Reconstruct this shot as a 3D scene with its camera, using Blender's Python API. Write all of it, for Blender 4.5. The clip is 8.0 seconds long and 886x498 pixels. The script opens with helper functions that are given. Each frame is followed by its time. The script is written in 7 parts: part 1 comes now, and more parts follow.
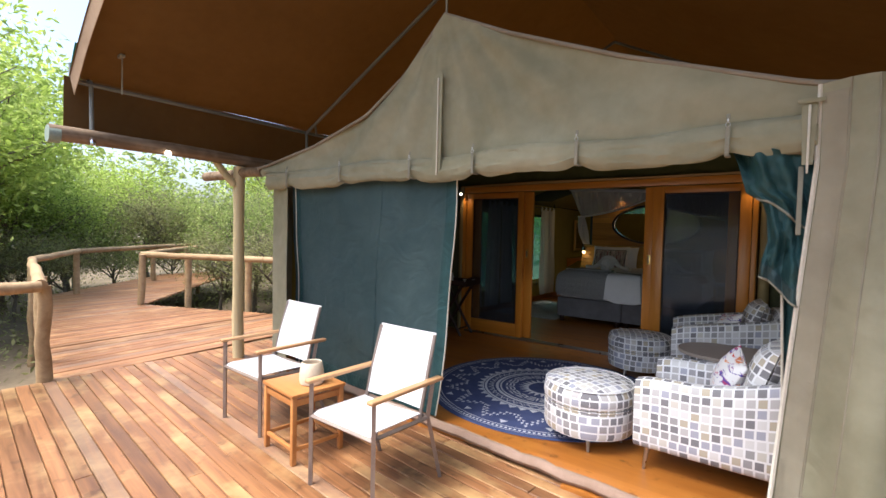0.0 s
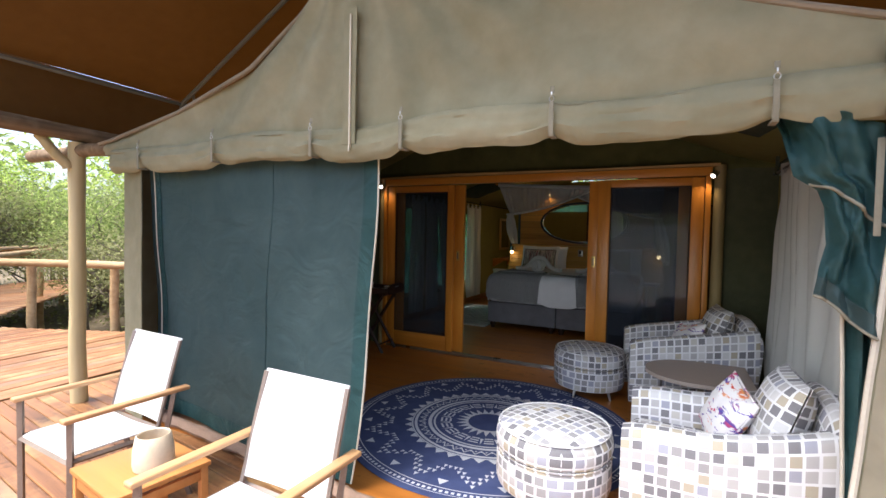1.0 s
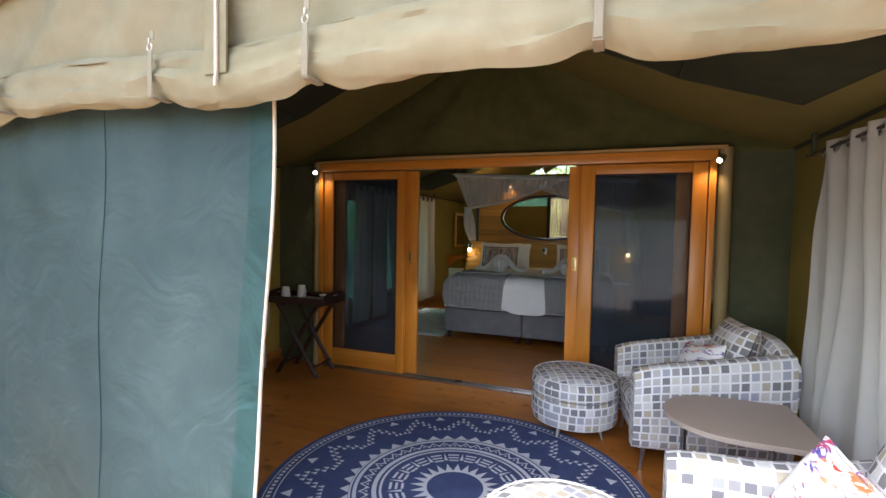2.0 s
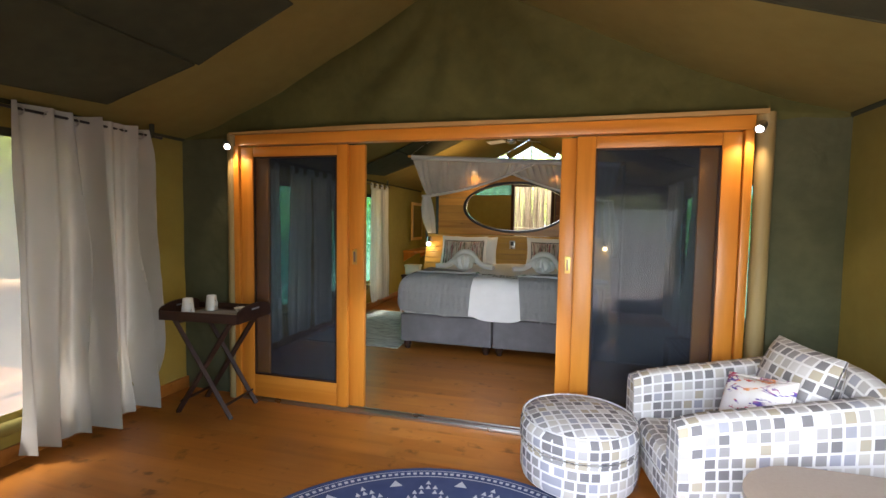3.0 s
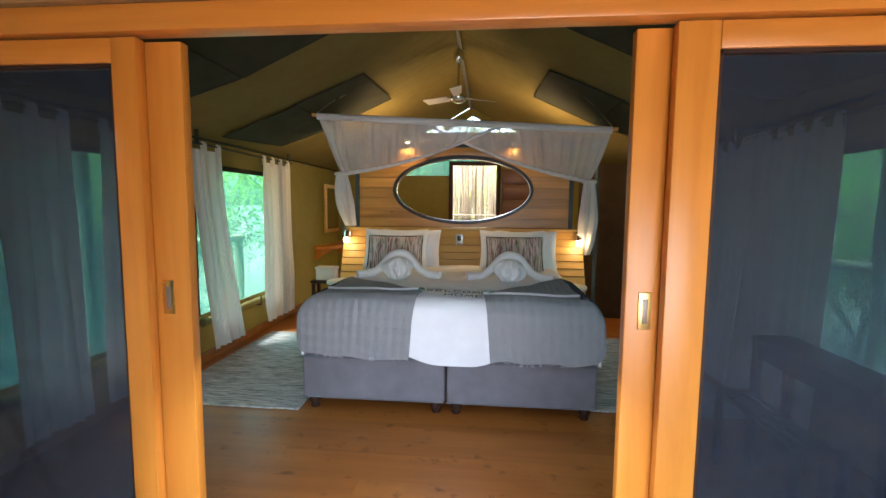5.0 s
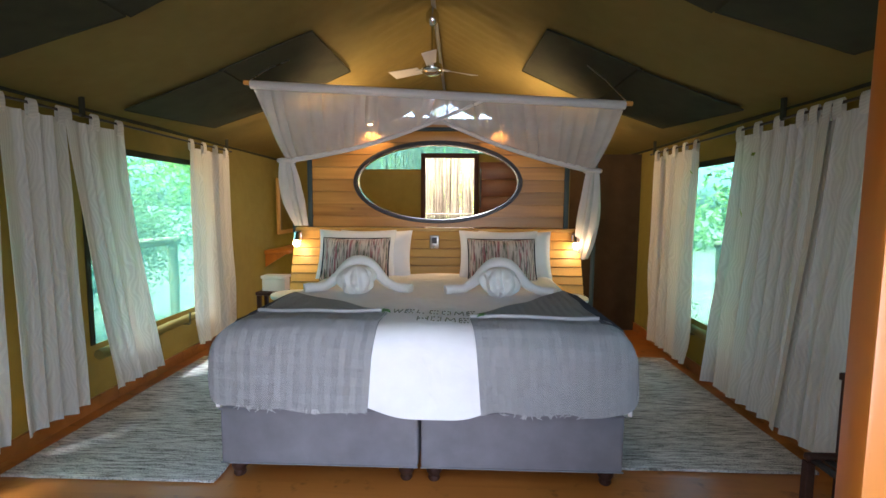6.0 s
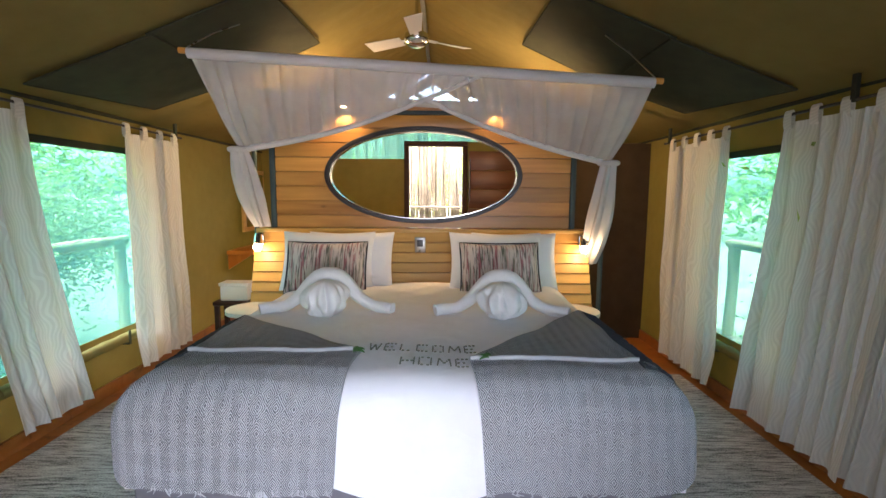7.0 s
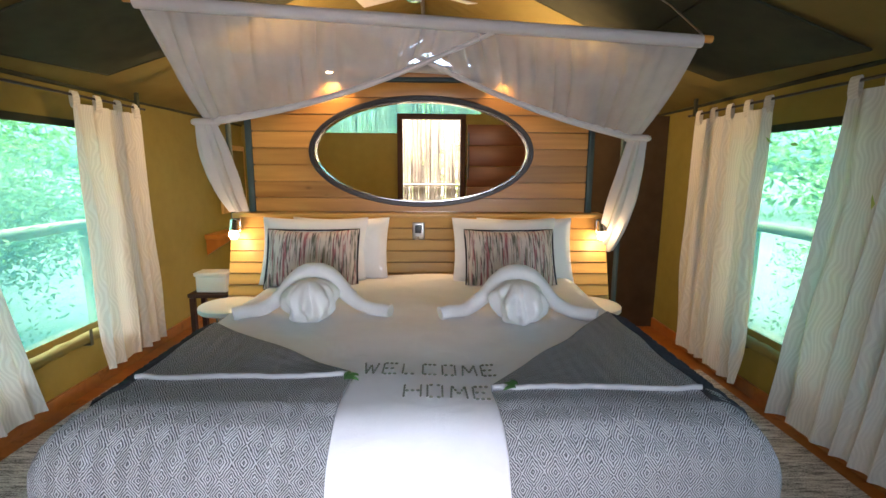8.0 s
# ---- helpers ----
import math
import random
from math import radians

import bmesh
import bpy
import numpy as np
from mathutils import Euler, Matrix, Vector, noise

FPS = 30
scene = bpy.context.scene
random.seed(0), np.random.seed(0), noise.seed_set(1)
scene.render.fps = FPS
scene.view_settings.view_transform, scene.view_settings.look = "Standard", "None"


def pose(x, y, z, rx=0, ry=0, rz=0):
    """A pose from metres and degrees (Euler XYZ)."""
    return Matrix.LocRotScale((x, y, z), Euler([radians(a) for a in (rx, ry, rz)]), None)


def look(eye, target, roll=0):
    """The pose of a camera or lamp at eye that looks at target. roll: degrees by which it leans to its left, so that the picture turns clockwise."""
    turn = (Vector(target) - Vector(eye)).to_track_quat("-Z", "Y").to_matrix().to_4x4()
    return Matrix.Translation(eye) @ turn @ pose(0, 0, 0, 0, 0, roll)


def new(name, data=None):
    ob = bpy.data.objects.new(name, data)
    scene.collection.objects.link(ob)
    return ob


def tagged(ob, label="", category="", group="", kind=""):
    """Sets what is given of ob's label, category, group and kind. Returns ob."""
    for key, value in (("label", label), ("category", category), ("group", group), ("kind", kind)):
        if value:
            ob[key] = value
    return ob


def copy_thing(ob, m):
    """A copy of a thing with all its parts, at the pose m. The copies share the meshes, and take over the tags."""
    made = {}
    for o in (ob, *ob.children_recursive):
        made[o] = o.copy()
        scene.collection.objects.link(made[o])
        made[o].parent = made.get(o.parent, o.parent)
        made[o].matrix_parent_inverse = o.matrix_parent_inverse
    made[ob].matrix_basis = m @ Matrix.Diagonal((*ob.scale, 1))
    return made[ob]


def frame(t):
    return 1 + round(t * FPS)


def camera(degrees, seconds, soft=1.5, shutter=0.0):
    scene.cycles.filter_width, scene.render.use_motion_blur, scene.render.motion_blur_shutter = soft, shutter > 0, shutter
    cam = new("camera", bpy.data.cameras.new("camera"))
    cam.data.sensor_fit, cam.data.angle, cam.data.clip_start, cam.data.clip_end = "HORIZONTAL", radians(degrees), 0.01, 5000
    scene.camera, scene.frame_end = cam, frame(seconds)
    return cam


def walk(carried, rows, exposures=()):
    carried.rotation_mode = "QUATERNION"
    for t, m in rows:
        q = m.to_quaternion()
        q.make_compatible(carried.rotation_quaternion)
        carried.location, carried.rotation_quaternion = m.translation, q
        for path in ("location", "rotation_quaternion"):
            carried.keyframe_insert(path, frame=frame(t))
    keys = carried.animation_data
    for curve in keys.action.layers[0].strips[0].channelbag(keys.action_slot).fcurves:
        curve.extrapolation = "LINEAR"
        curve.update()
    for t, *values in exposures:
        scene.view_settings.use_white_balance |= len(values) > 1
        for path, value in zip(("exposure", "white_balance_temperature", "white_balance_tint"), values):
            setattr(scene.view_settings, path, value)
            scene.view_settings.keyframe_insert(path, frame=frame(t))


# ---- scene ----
cam = camera(88.1, 8.0)
PATH = [
    (0, (-0.092, 0.567, 1.493), (-1.293, 2.165, 1.422), 1.3),
    (0.5, (-0.39, 0.886, 1.504), (-1.456, 2.576, 1.433), 1.3),
    (1, (-0.644, 1.313, 1.501), (-1.544, 3.097, 1.431), 1.2),
    (1.5, (-0.866, 1.738, 1.513), (-1.664, 3.57, 1.44), 1.2),
    (3, (-1.425, 3.162, 1.513), (-1.945, 5.09, 1.392), 0.9),
    (3.5, (-1.575, 3.588, 1.521), (-2.025, 5.531, 1.375), 0.8),
    (4, (-1.712, 4.058, 1.547), (-2.095, 6.014, 1.378), 0.8),
    (4.5, (-1.819, 4.483, 1.555), (-2.115, 6.453, 1.372), 0.7),
    (4.7, (-1.862, 4.66, 1.557), (-2.112, 6.635, 1.372), 0.6),
    (6, (-2.0, 5.85, 1.505), (-2.069, 7.841, 1.323), 0.4),
    (6.5, (-2.018, 6.164, 1.522), (-2.043, 8.154, 1.322), 0.4),
    (7, (-2.053, 6.486, 1.578), (-2.05, 8.472, 1.347), 0.4),
    (7.5, (-2.104, 6.732, 1.606), (-2.078, 8.713, 1.335), 0.4),
    (8, (-2.128, 6.912, 1.616), (-2.086, 8.883, 1.277), 0.3),
]
EXPOSURES = [(0.0, 1.5, 6150, 11), (1.7, 2.48, 6100, 11), (3.0, 4.0, 6400, 10), (4.5, 4.4, 5900, 11), (6.0, 4.7, 5700, 17), (8.0, 5.0, 5800, 19)]
walk(cam, [(t, look(eye, target, roll)) for t, eye, target, roll in PATH], EXPOSURES)

# ---- world and sun: bright hazy daylight ----
world = bpy.data.worlds.new("sky")
scene.world = world
world.use_nodes = True
wn, wl = world.node_tree.nodes, world.node_tree.links
sky = wn.new("ShaderNodeTexSky")
sky.sky_type, sky.sun_disc = "NISHITA", False
sky.sun_elevation, sky.sun_rotation = radians(66), radians(209)
sky.dust_density, sky.air_density = 4.5, 1.0
wl.new(sky.outputs[0], wn["Background"].inputs[0])
wn["Background"].inputs[1].default_value = 0.15
sun = new("sun", bpy.data.lights.new("sun", "SUN"))
sun.data.energy, sun.data.angle, sun.data.color = 2.3, radians(32), (1.0, 0.95, 0.86)
sun.matrix_world = look((-2.5, -4.5, 11.5), (0, 0, 0))


def opening_light(name, x0, x1, y, z0, z1, watts):
    """Added area lamp imitating sky light in an open doorway, facing into the tent."""
    l = new(name, bpy.data.lights.new(name, "AREA"))
    l.data.shape, l.data.size, l.data.size_y, l.data.energy, l.data.color = "RECTANGLE", x1 - x0, z1 - z0, watts, (0.92, 0.96, 1.0)
    l.matrix_world = look(((x0 + x1) / 2, y, (z0 + z1) / 2), ((x0 + x1) / 2, y + 1, (z0 + z1) / 2 - 0.75))


opening_light("front_opening_light", -2.05, -0.2, 3.42, 0.15, 1.85, 3.2)
# Inner doorway: a fill lamp added to brighten the bedroom.
opening_light("doorway_fill_light", -2.9, -1.5, 6.5, 0.1, 2.05, 0.8)

# ---- materials ----
def nodes_of(name):
    m = bpy.data.materials.new(name)
    m.use_nodes = True
    nt = m.node_tree
    return m, nt, nt.nodes["Principled BSDF"], nt.nodes["Material Output"]


def N(nt, kind, ins=None, **props):
    n = nt.nodes.new(kind)
    if "operation" in props:
        n.operation = props["operation"]
    if "noise_dimensions" in props:
        n.noise_dimensions = props["noise_dimensions"]
    if "wave_type" in props:
        n.wave_type, n.bands_direction = props["wave_type"], props["bands_direction"]
    for k, v in (ins or {}).items():
        if isinstance(v, bpy.types.NodeSocket):
            nt.links.new(v, n.inputs[k])
        else:
            n.inputs[k].default_value = v
    return n


def M(nt, op, a, b=0.0, c=None):
    ins = {0: a, 1: b}
    if c is not None:
        ins[2] = c
    return N(nt, "ShaderNodeMath", ins, operation=op).outputs[0]


def mixc(nt, fac, a, b):
    n = nt.nodes.new("ShaderNodeMix")
    n.data_type = "RGBA"
    for i, v in ((0, fac), (6, a), (7, b)):
        if isinstance(v, bpy.types.NodeSocket):
            nt.links.new(v, n.inputs[i])
        else:
            n.inputs[i].default_value = v if i == 0 else (*v, 1)
    return n.outputs[2]


def ramp(nt, fac, stops, constant=False):
    r = N(nt, "ShaderNodeValToRGB", {0: fac})
    cr = r.color_ramp
    cr.interpolation = "CONSTANT" if constant else "LINEAR"
    while len(cr.elements) < len(stops):
        cr.elements.new(0.5)
    for e, (p, c) in zip(cr.elements, stops):
        e.position, e.color = p, (*c, 1)
    return r.outputs[0]


def coords(nt, uv=False, scale=(1, 1, 1)):
    tc = N(nt, "ShaderNodeTexCoord")
    return N(nt, "ShaderNodeMapping", {"Vector": tc.outputs["UV" if uv else "Object"], "Scale": scale}).outputs[0]


def tex(nt, vec, scale, detail=3.0, rough=0.55, distortion=0.0):
    return N(nt, "ShaderNodeTexNoise", {"Vector": vec, "Scale": scale, "Detail": detail, "Roughness": rough, "Distortion": distortion}).outputs[0]


def bump(nt, bsdf, height, strength, dist=0.01):
    b = N(nt, "ShaderNodeBump", {"Height": height, "Strength": strength, "Distance": dist})
    nt.links.new(b.outputs[0], bsdf.inputs["Normal"])


def surf(name, c1, c2, rough=0.6, scale=3.0, fine=60.0, metal=0.0, bmp=0.2, stretch=(1, 1, 1), spec=0.5, random_tint=0.0):
    """Two colours mottled at two scales, with fine relief."""
    m, nt, b, o = nodes_of(name)
    v = coords(nt, scale=stretch)
    big, small = tex(nt, v, scale), tex(nt, v, fine, 2.0)
    f = M(nt, "ADD", M(nt, "MULTIPLY", big, 0.65), M(nt, "MULTIPLY", small, 0.35))
    f = ramp(nt, f, [(0.32, (0, 0, 0)), (0.68, (1, 1, 1))])
    col = mixc(nt, f, c1, c2)
    if random_tint:
        oi = N(nt, "ShaderNodeObjectInfo")
        k = M(nt, "ADD", M(nt, "MULTIPLY", oi.outputs["Random"], random_tint), 1 - random_tint / 2)
        col = N(nt, "ShaderNodeVectorMath", {0: col, "Scale": k}, operation="SCALE").outputs[0]
    nt.links.new(col, b.inputs["Base Color"])
    r = M(nt, "ADD", M(nt, "MULTIPLY", big, 0.25), rough - 0.12)
    nt.links.new(r, b.inputs["Roughness"])
    b.inputs["Metallic"].default_value = metal
    b.inputs["Specular IOR Level"].default_value = spec
    bump(nt, b, small, bmp, 0.004)
    return m


def wood(name, c1, c2, rough=0.45, axis=0, grain=26.0, knots=True, tint=0.25, spec=0.5, wear=None, bmp=0.25, grey=None, blotch=0.0):
    """Grain that runs along one axis of the object, with knots and a tint of its own on each piece."""
    m, nt, b, o = nodes_of(name)
    st = [1.0, 1.0, 1.0]
    st[axis] = 0.06
    oi = N(nt, "ShaderNodeObjectInfo")
    tc = N(nt, "ShaderNodeTexCoord")
    off = N(nt, "ShaderNodeVectorMath", {0: tc.outputs["Object"], 1: N(nt, "ShaderNodeCombineXYZ", {0: M(nt, "MULTIPLY", oi.outputs["Random"], 31.0), 1: M(nt, "MULTIPLY", oi.outputs["Random"], 17.0), 2: M(nt, "MULTIPLY", oi.outputs["Random"], 7.0)}).outputs[0]}, operation="ADD").outputs[0]
    v = N(nt, "ShaderNodeMapping", {"Vector": off, "Scale": tuple(st)}).outputs[0]
    g = tex(nt, v, grain, 5.0, 0.6, 0.6)
    big = tex(nt, v, grain * 0.2, 2.0)
    f = ramp(nt, M(nt, "ADD", M(nt, "MULTIPLY", g, 0.6), M(nt, "MULTIPLY", big, 0.4)), [(0.33, (0, 0, 0)), (0.66, (1, 1, 1))])
    col = mixc(nt, f, c1, c2)
    if knots:
        vv = [2.2, 2.2, 2.2]
        vv[axis] = 1.1
        kv = N(nt, "ShaderNodeMapping", {"Vector": off, "Scale": tuple(vv)}).outputs[0]
        vo = N(nt, "ShaderNodeTexVoronoi", {"Vector": kv, "Scale": 2.0})
        k = ramp(nt, vo.outputs["Distance"], [(0.0, (1, 1, 1)), (0.075, (0, 0, 0))])
        col = mixc(nt, M(nt, "MULTIPLY", k, 0.7), col, tuple(c * 0.35 for c in c1))
    if wear:
        w = ramp(nt, tex(nt, off, 1.7, 4.0, 0.65), [(0.5, (0, 0, 0)), (0.68, (1, 1, 1))])
        col = mixc(nt, M(nt, "MULTIPLY", w, 0.55), col, wear)
    if blotch:
        bl = ramp(nt, tex(nt, off, 7.0, 3.0, 0.6), [(0.60, (0, 0, 0)), (0.72, (1, 1, 1))])
        col = mixc(nt, M(nt, "MULTIPLY", bl, blotch), col, tuple(c * 0.4 for c in c1))
    if grey:
        col = mixc(nt, M(nt, "MULTIPLY", M(nt, "GREATER_THAN", N(nt, "ShaderNodeTexWhiteNoise", {"W": oi.outputs["Random"]}, noise_dimensions="1D").outputs[0], grey), 0.35), col, (0.20, 0.155, 0.12))
    if tint:
        k = M(nt, "ADD", M(nt, "MULTIPLY", oi.outputs["Random"], tint), 1 - tint / 2)
        col = N(nt, "ShaderNodeVectorMath", {0: col, "Scale": k}, operation="SCALE").outputs[0]
    nt.links.new(col, b.inputs["Base Color"])
    nt.links.new(M(nt, "ADD", M(nt, "MULTIPLY", g, 0.25), rough - 0.12), b.inputs["Roughness"])
    b.inputs["Specular IOR Level"].default_value = spec
    bump(nt, b, g, bmp, 0.003)
    return m


def cloth(name, c1, c2, through_share=0.0, tint=None, seen=None, weave=900.0, rough=0.9, folds=0.0, clear=0.0):
    """Woven cloth: mottled colour, weave relief, light that seeps through, and holes between threads (clear)."""
    m, nt, b, o = nodes_of(name)
    v = coords(nt)
    big, mid = tex(nt, v, 1.3, 4.0), tex(nt, v, 9.0, 4.0)
    f = ramp(nt, M(nt, "ADD", M(nt, "MULTIPLY", big, 0.6), M(nt, "MULTIPLY", mid, 0.4)), [(0.36, (0, 0, 0)), (0.64, (1, 1, 1))])
    col = mixc(nt, f, c1, c2)
    nt.links.new(col, b.inputs["Base Color"])
    b.inputs["Roughness"].default_value = rough
    b.inputs["Specular IOR Level"].default_value = 0.2
    wv = tex(nt, v, weave, 1.0)
    h = M(nt, "ADD", M(nt, "MULTIPLY", wv, 0.08), M(nt, "MULTIPLY", tex(nt, v, 4.0, 3.0, 0.5, 1.2), folds))
    bump(nt, b, h, 0.6, 0.03)
    last = b.outputs[0]
    if through_share:
        t = N(nt, "ShaderNodeBsdfTranslucent", {"Color": (*(tint or c2), 1)})
        last = N(nt, "ShaderNodeMixShader", {0: through_share, 1: last, 2: t.outputs[0]}).outputs[0]
    if clear:
        t = N(nt, "ShaderNodeBsdfTransparent", {"Color": (*(seen or tint or (1, 1, 1)), 1)})
        k = M(nt, "ADD", M(nt, "MULTIPLY", mid, 0.16), clear - 0.08)
        last = N(nt, "ShaderNodeMixShader", {0: k, 1: last, 2: t.outputs[0]}).outputs[0]
    nt.links.new(last, o.inputs[0])
    return m


def squares(name, pitch=0.055):
    """White upholstery woven with small squares in greys and tans."""
    m, nt, b, o = nodes_of(name)
    uv = coords(nt, uv=True, scale=(1 / pitch, 1 / pitch, 1))
    s = N(nt, "ShaderNodeSeparateXYZ", {0: uv})
    row = M(nt, "FLOOR", s.outputs[1])
    xx = M(nt, "ADD", s.outputs[0], M(nt, "MULTIPLY", N(nt, "ShaderNodeTexWhiteNoise", {"W": row}, noise_dimensions="1D").outputs[0], 0.25))
    fx, fy = M(nt, "FRACT", xx), M(nt, "FRACT", s.outputs[1])
    cell = N(nt, "ShaderNodeCombineXYZ", {0: M(nt, "FLOOR", xx), 1: row}).outputs[0]
    rnd = N(nt, "ShaderNodeTexWhiteNoise", {"Vector": cell}, noise_dimensions="2D").outputs[0]
    inside = M(nt, "MULTIPLY", M(nt, "LESS_THAN", M(nt, "ABSOLUTE", M(nt, "SUBTRACT", fx, 0.5)), 0.39), M(nt, "LESS_THAN", M(nt, "ABSOLUTE", M(nt, "SUBTRACT", fy, 0.5)), 0.40))
    col = ramp(nt, rnd, [(0.0, (0.12, 0.112, 0.12)), (0.2, (0.24, 0.225, 0.225)), (0.38, (0.4, 0.375, 0.36)), (0.5, (0.38, 0.32, 0.22)), (0.6, (0.29, 0.29, 0.345)), (0.72, (0.5, 0.465, 0.4)), (0.84, (0.58, 0.56, 0.54))], True)
    col = mixc(nt, inside, (0.72, 0.705, 0.70), col)
    wv = tex(nt, coords(nt, uv=True, scale=(1, 6, 1)), 220.0, 2.0)
    col = mixc(nt, M(nt, "MULTIPLY", wv, 0.25), col, (0.72, 0.7, 0.68))
    nt.links.new(col, b.inputs["Base Color"])
    b.inputs["Roughness"].default_value = 0.85
    b.inputs["Specular IOR Level"].default_value = 0.25
    bump(nt, b, M(nt, "ADD", M(nt, "MULTIPLY", wv, 0.5), M(nt, "MULTIPLY", inside, 0.4)), 0.25, 0.003)
    return m


def diamonds(name, pitch=0.075, dark=(0.10, 0.105, 0.115), light=(0.62, 0.63, 0.64)):
    """Wool throw woven in nested diamonds."""
    m, nt, b, o = nodes_of(name)
    uv = coords(nt, uv=True, scale=(1 / pitch, 1 / pitch, 1))
    wob = tex(nt, coords(nt, uv=True), 60.0, 2.0)
    s = N(nt, "ShaderNodeSeparateXYZ", {0: uv})
    px = M(nt, "PINGPONG", s.outputs[0], 0.5)
    py = M(nt, "PINGPONG", M(nt, "MULTIPLY", s.outputs[1], 0.8), 0.5)
    d = M(nt, "ADD", M(nt, "ADD", px, py), M(nt, "MULTIPLY", wob, 0.17))
    st = M(nt, "FRACT", M(nt, "MULTIPLY", d, 8.0))
    k = ramp(nt, st, [(0.35, (0, 0, 0)), (0.6, (1, 1, 1))])
    col = mixc(nt, k, dark, light)
    col = mixc(nt, M(nt, "MULTIPLY", tex(nt, coords(nt, uv=True), 300.0, 2.0), 0.4), col, (0.3, 0.3, 0.31))
    nt.links.new(col, b.inputs["Base Color"])
    b.inputs["Roughness"].default_value = 0.95
    b.inputs["Specular IOR Level"].default_value = 0.1
    slub = tex(nt, coords(nt, uv=True, scale=(1, 2.5, 1)), 90.0, 3.0, 0.7)
    bump(nt, b, M(nt, "ADD", M(nt, "ADD", k, wob), slub), 0.8, 0.006)
    return m


def woven_rug(name):
    m, nt, b, o = nodes_of(name)
    v = coords(nt, scale=(1.5, 14, 1))
    a, c = tex(nt, v, 4.0, 4.0, 0.7), tex(nt, coords(nt), 120.0, 2.0)
    big = tex(nt, coords(nt, scale=(1, 5, 1)), 2.5, 2.0)
    f = M(nt, "ADD", M(nt, "MULTIPLY", a, 0.55), M(nt, "ADD", M(nt, "MULTIPLY", c, 0.3), M(nt, "MULTIPLY", big, 0.15)))
    col = ramp(nt, f, [(0.38, (0.08, 0.085, 0.08)), (0.45, (0.30, 0.305, 0.285)), (0.52, (0.57, 0.575, 0.535)), (0.61, (0.78, 0.78, 0.74))])
    nt.links.new(col, b.inputs["Base Color"])
    b.inputs["Roughness"].default_value = 1.0
    b.inputs["Specular IOR Level"].default_value = 0.05
    bump(nt, b, f, 1.0, 0.02)
    return m


def zebra_cloth(name):
    """Off-white curtain cloth with a darker wavy woven band pattern; daylight seeps through."""
    m, nt, b, o = nodes_of(name)
    uv = coords(nt, uv=True, scale=(1.0, 0.8, 1))
    w = N(nt, "ShaderNodeTexWave", {"Vector": uv, "Scale": 14.0, "Distortion": 26.0, "Detail": 1.0, "Detail Scale": 0.35}, wave_type="BANDS", bands_direction="X")
    k = ramp(nt, w.outputs[1], [(0.45, (0, 0, 0)), (0.6, (1, 1, 1))])
    col = mixc(nt, k, (0.76, 0.75, 0.68), (0.84, 0.83, 0.76))
    nt.links.new(col, b.inputs["Base Color"])
    b.inputs["Roughness"].default_value = 0.85
    t = N(nt, "ShaderNodeBsdfTranslucent", {"Color": col})
    sh = N(nt, "ShaderNodeMixShader", {0: M(nt, "ADD", M(nt, "MULTIPLY", k, 0.38), 0.16), 1: b.outputs[0], 2: t.outputs[0]})
    nt.links.new(sh.outputs[0], o.inputs[0])
    bump(nt, b, M(nt, "ADD", k, tex(nt, uv, 300.0, 1.0)), 0.15, 0.003)
    return m


def brush_print(name, stops, back, streak=(5, 0.8, 1), scale=9.0, lo=0.5, hi=0.56):
    """Printed cushion cloth: streaks of several inks on a pale ground."""
    m, nt, b, o = nodes_of(name)
    v = coords(nt, scale=streak)
    a = tex(nt, v, scale, 4.0, 0.6, 1.0)
    c = tex(nt, coords(nt, scale=streak), scale * 0.45, 2.0)
    ink = ramp(nt, c, stops)
    k = ramp(nt, a, [(lo, (0, 0, 0)), (hi, (1, 1, 1))])
    nt.links.new(mixc(nt, k, back, ink), b.inputs["Base Color"])
    b.inputs["Roughness"].default_value = 0.8
    bump(nt, b, tex(nt, v, 200.0, 1.0), 0.2, 0.003)
    return m


def glow(name, color, strength):
    m, nt, b, o = nodes_of(name)
    b.inputs["Base Color"].default_value = (0.8, 0.8, 0.8, 1)
    b.inputs["Emission Color"].default_value = (*color, 1)
    b.inputs["Emission Strength"].default_value = strength
    return m


def gauze_door(name):
    """Dark insect mesh behind glass: mostly dark, part clear, with a gloss."""
    m, nt, b, o = nodes_of(name)
    v = coords(nt)
    n = tex(nt, v, 2.0, 3.0)
    nt.links.new(mixc(nt, n, (0.029, 0.033, 0.042), (0.050, 0.056, 0.069)), b.inputs["Base Color"])
    b.inputs["Roughness"].default_value = 0.05
    b.inputs["Specular IOR Level"].default_value = 0.35
    t = N(nt, "ShaderNodeBsdfTransparent", {"Color": (0.85, 0.9, 0.95, 1)})
    sh = N(nt, "ShaderNodeMixShader", {0: 0.68, 1: b.outputs[0], 2: t.outputs[0]})
    nt.links.new(sh.outputs[0], o.inputs[0])
    return m


def leaf_mat(name, dark, mid, light):
    m, nt, b, o = nodes_of(name)
    g = N(nt, "ShaderNodeNewGeometry")
    oi = N(nt, "ShaderNodeObjectInfo")
    f = M(nt, "FRACT", M(nt, "ADD", g.outputs["Random Per Island"], M(nt, "MULTIPLY", oi.outputs["Random"], 0.15)))
    col = ramp(nt, f, [(0.0, dark), (0.5, mid), (1.0, light)])
    nt.links.new(col, b.inputs["Base Color"])
    b.inputs["Roughness"].default_value = 0.55
    b.inputs["Specular IOR Level"].default_value = 0.3
    t = N(nt, "ShaderNodeBsdfTranslucent", {"Color": col})
    sh = N(nt, "ShaderNodeMixShader", {0: 0.6, 1: b.outputs[0], 2: t.outputs[0]})
    nt.links.new(sh.outputs[0], o.inputs[0])
    return m


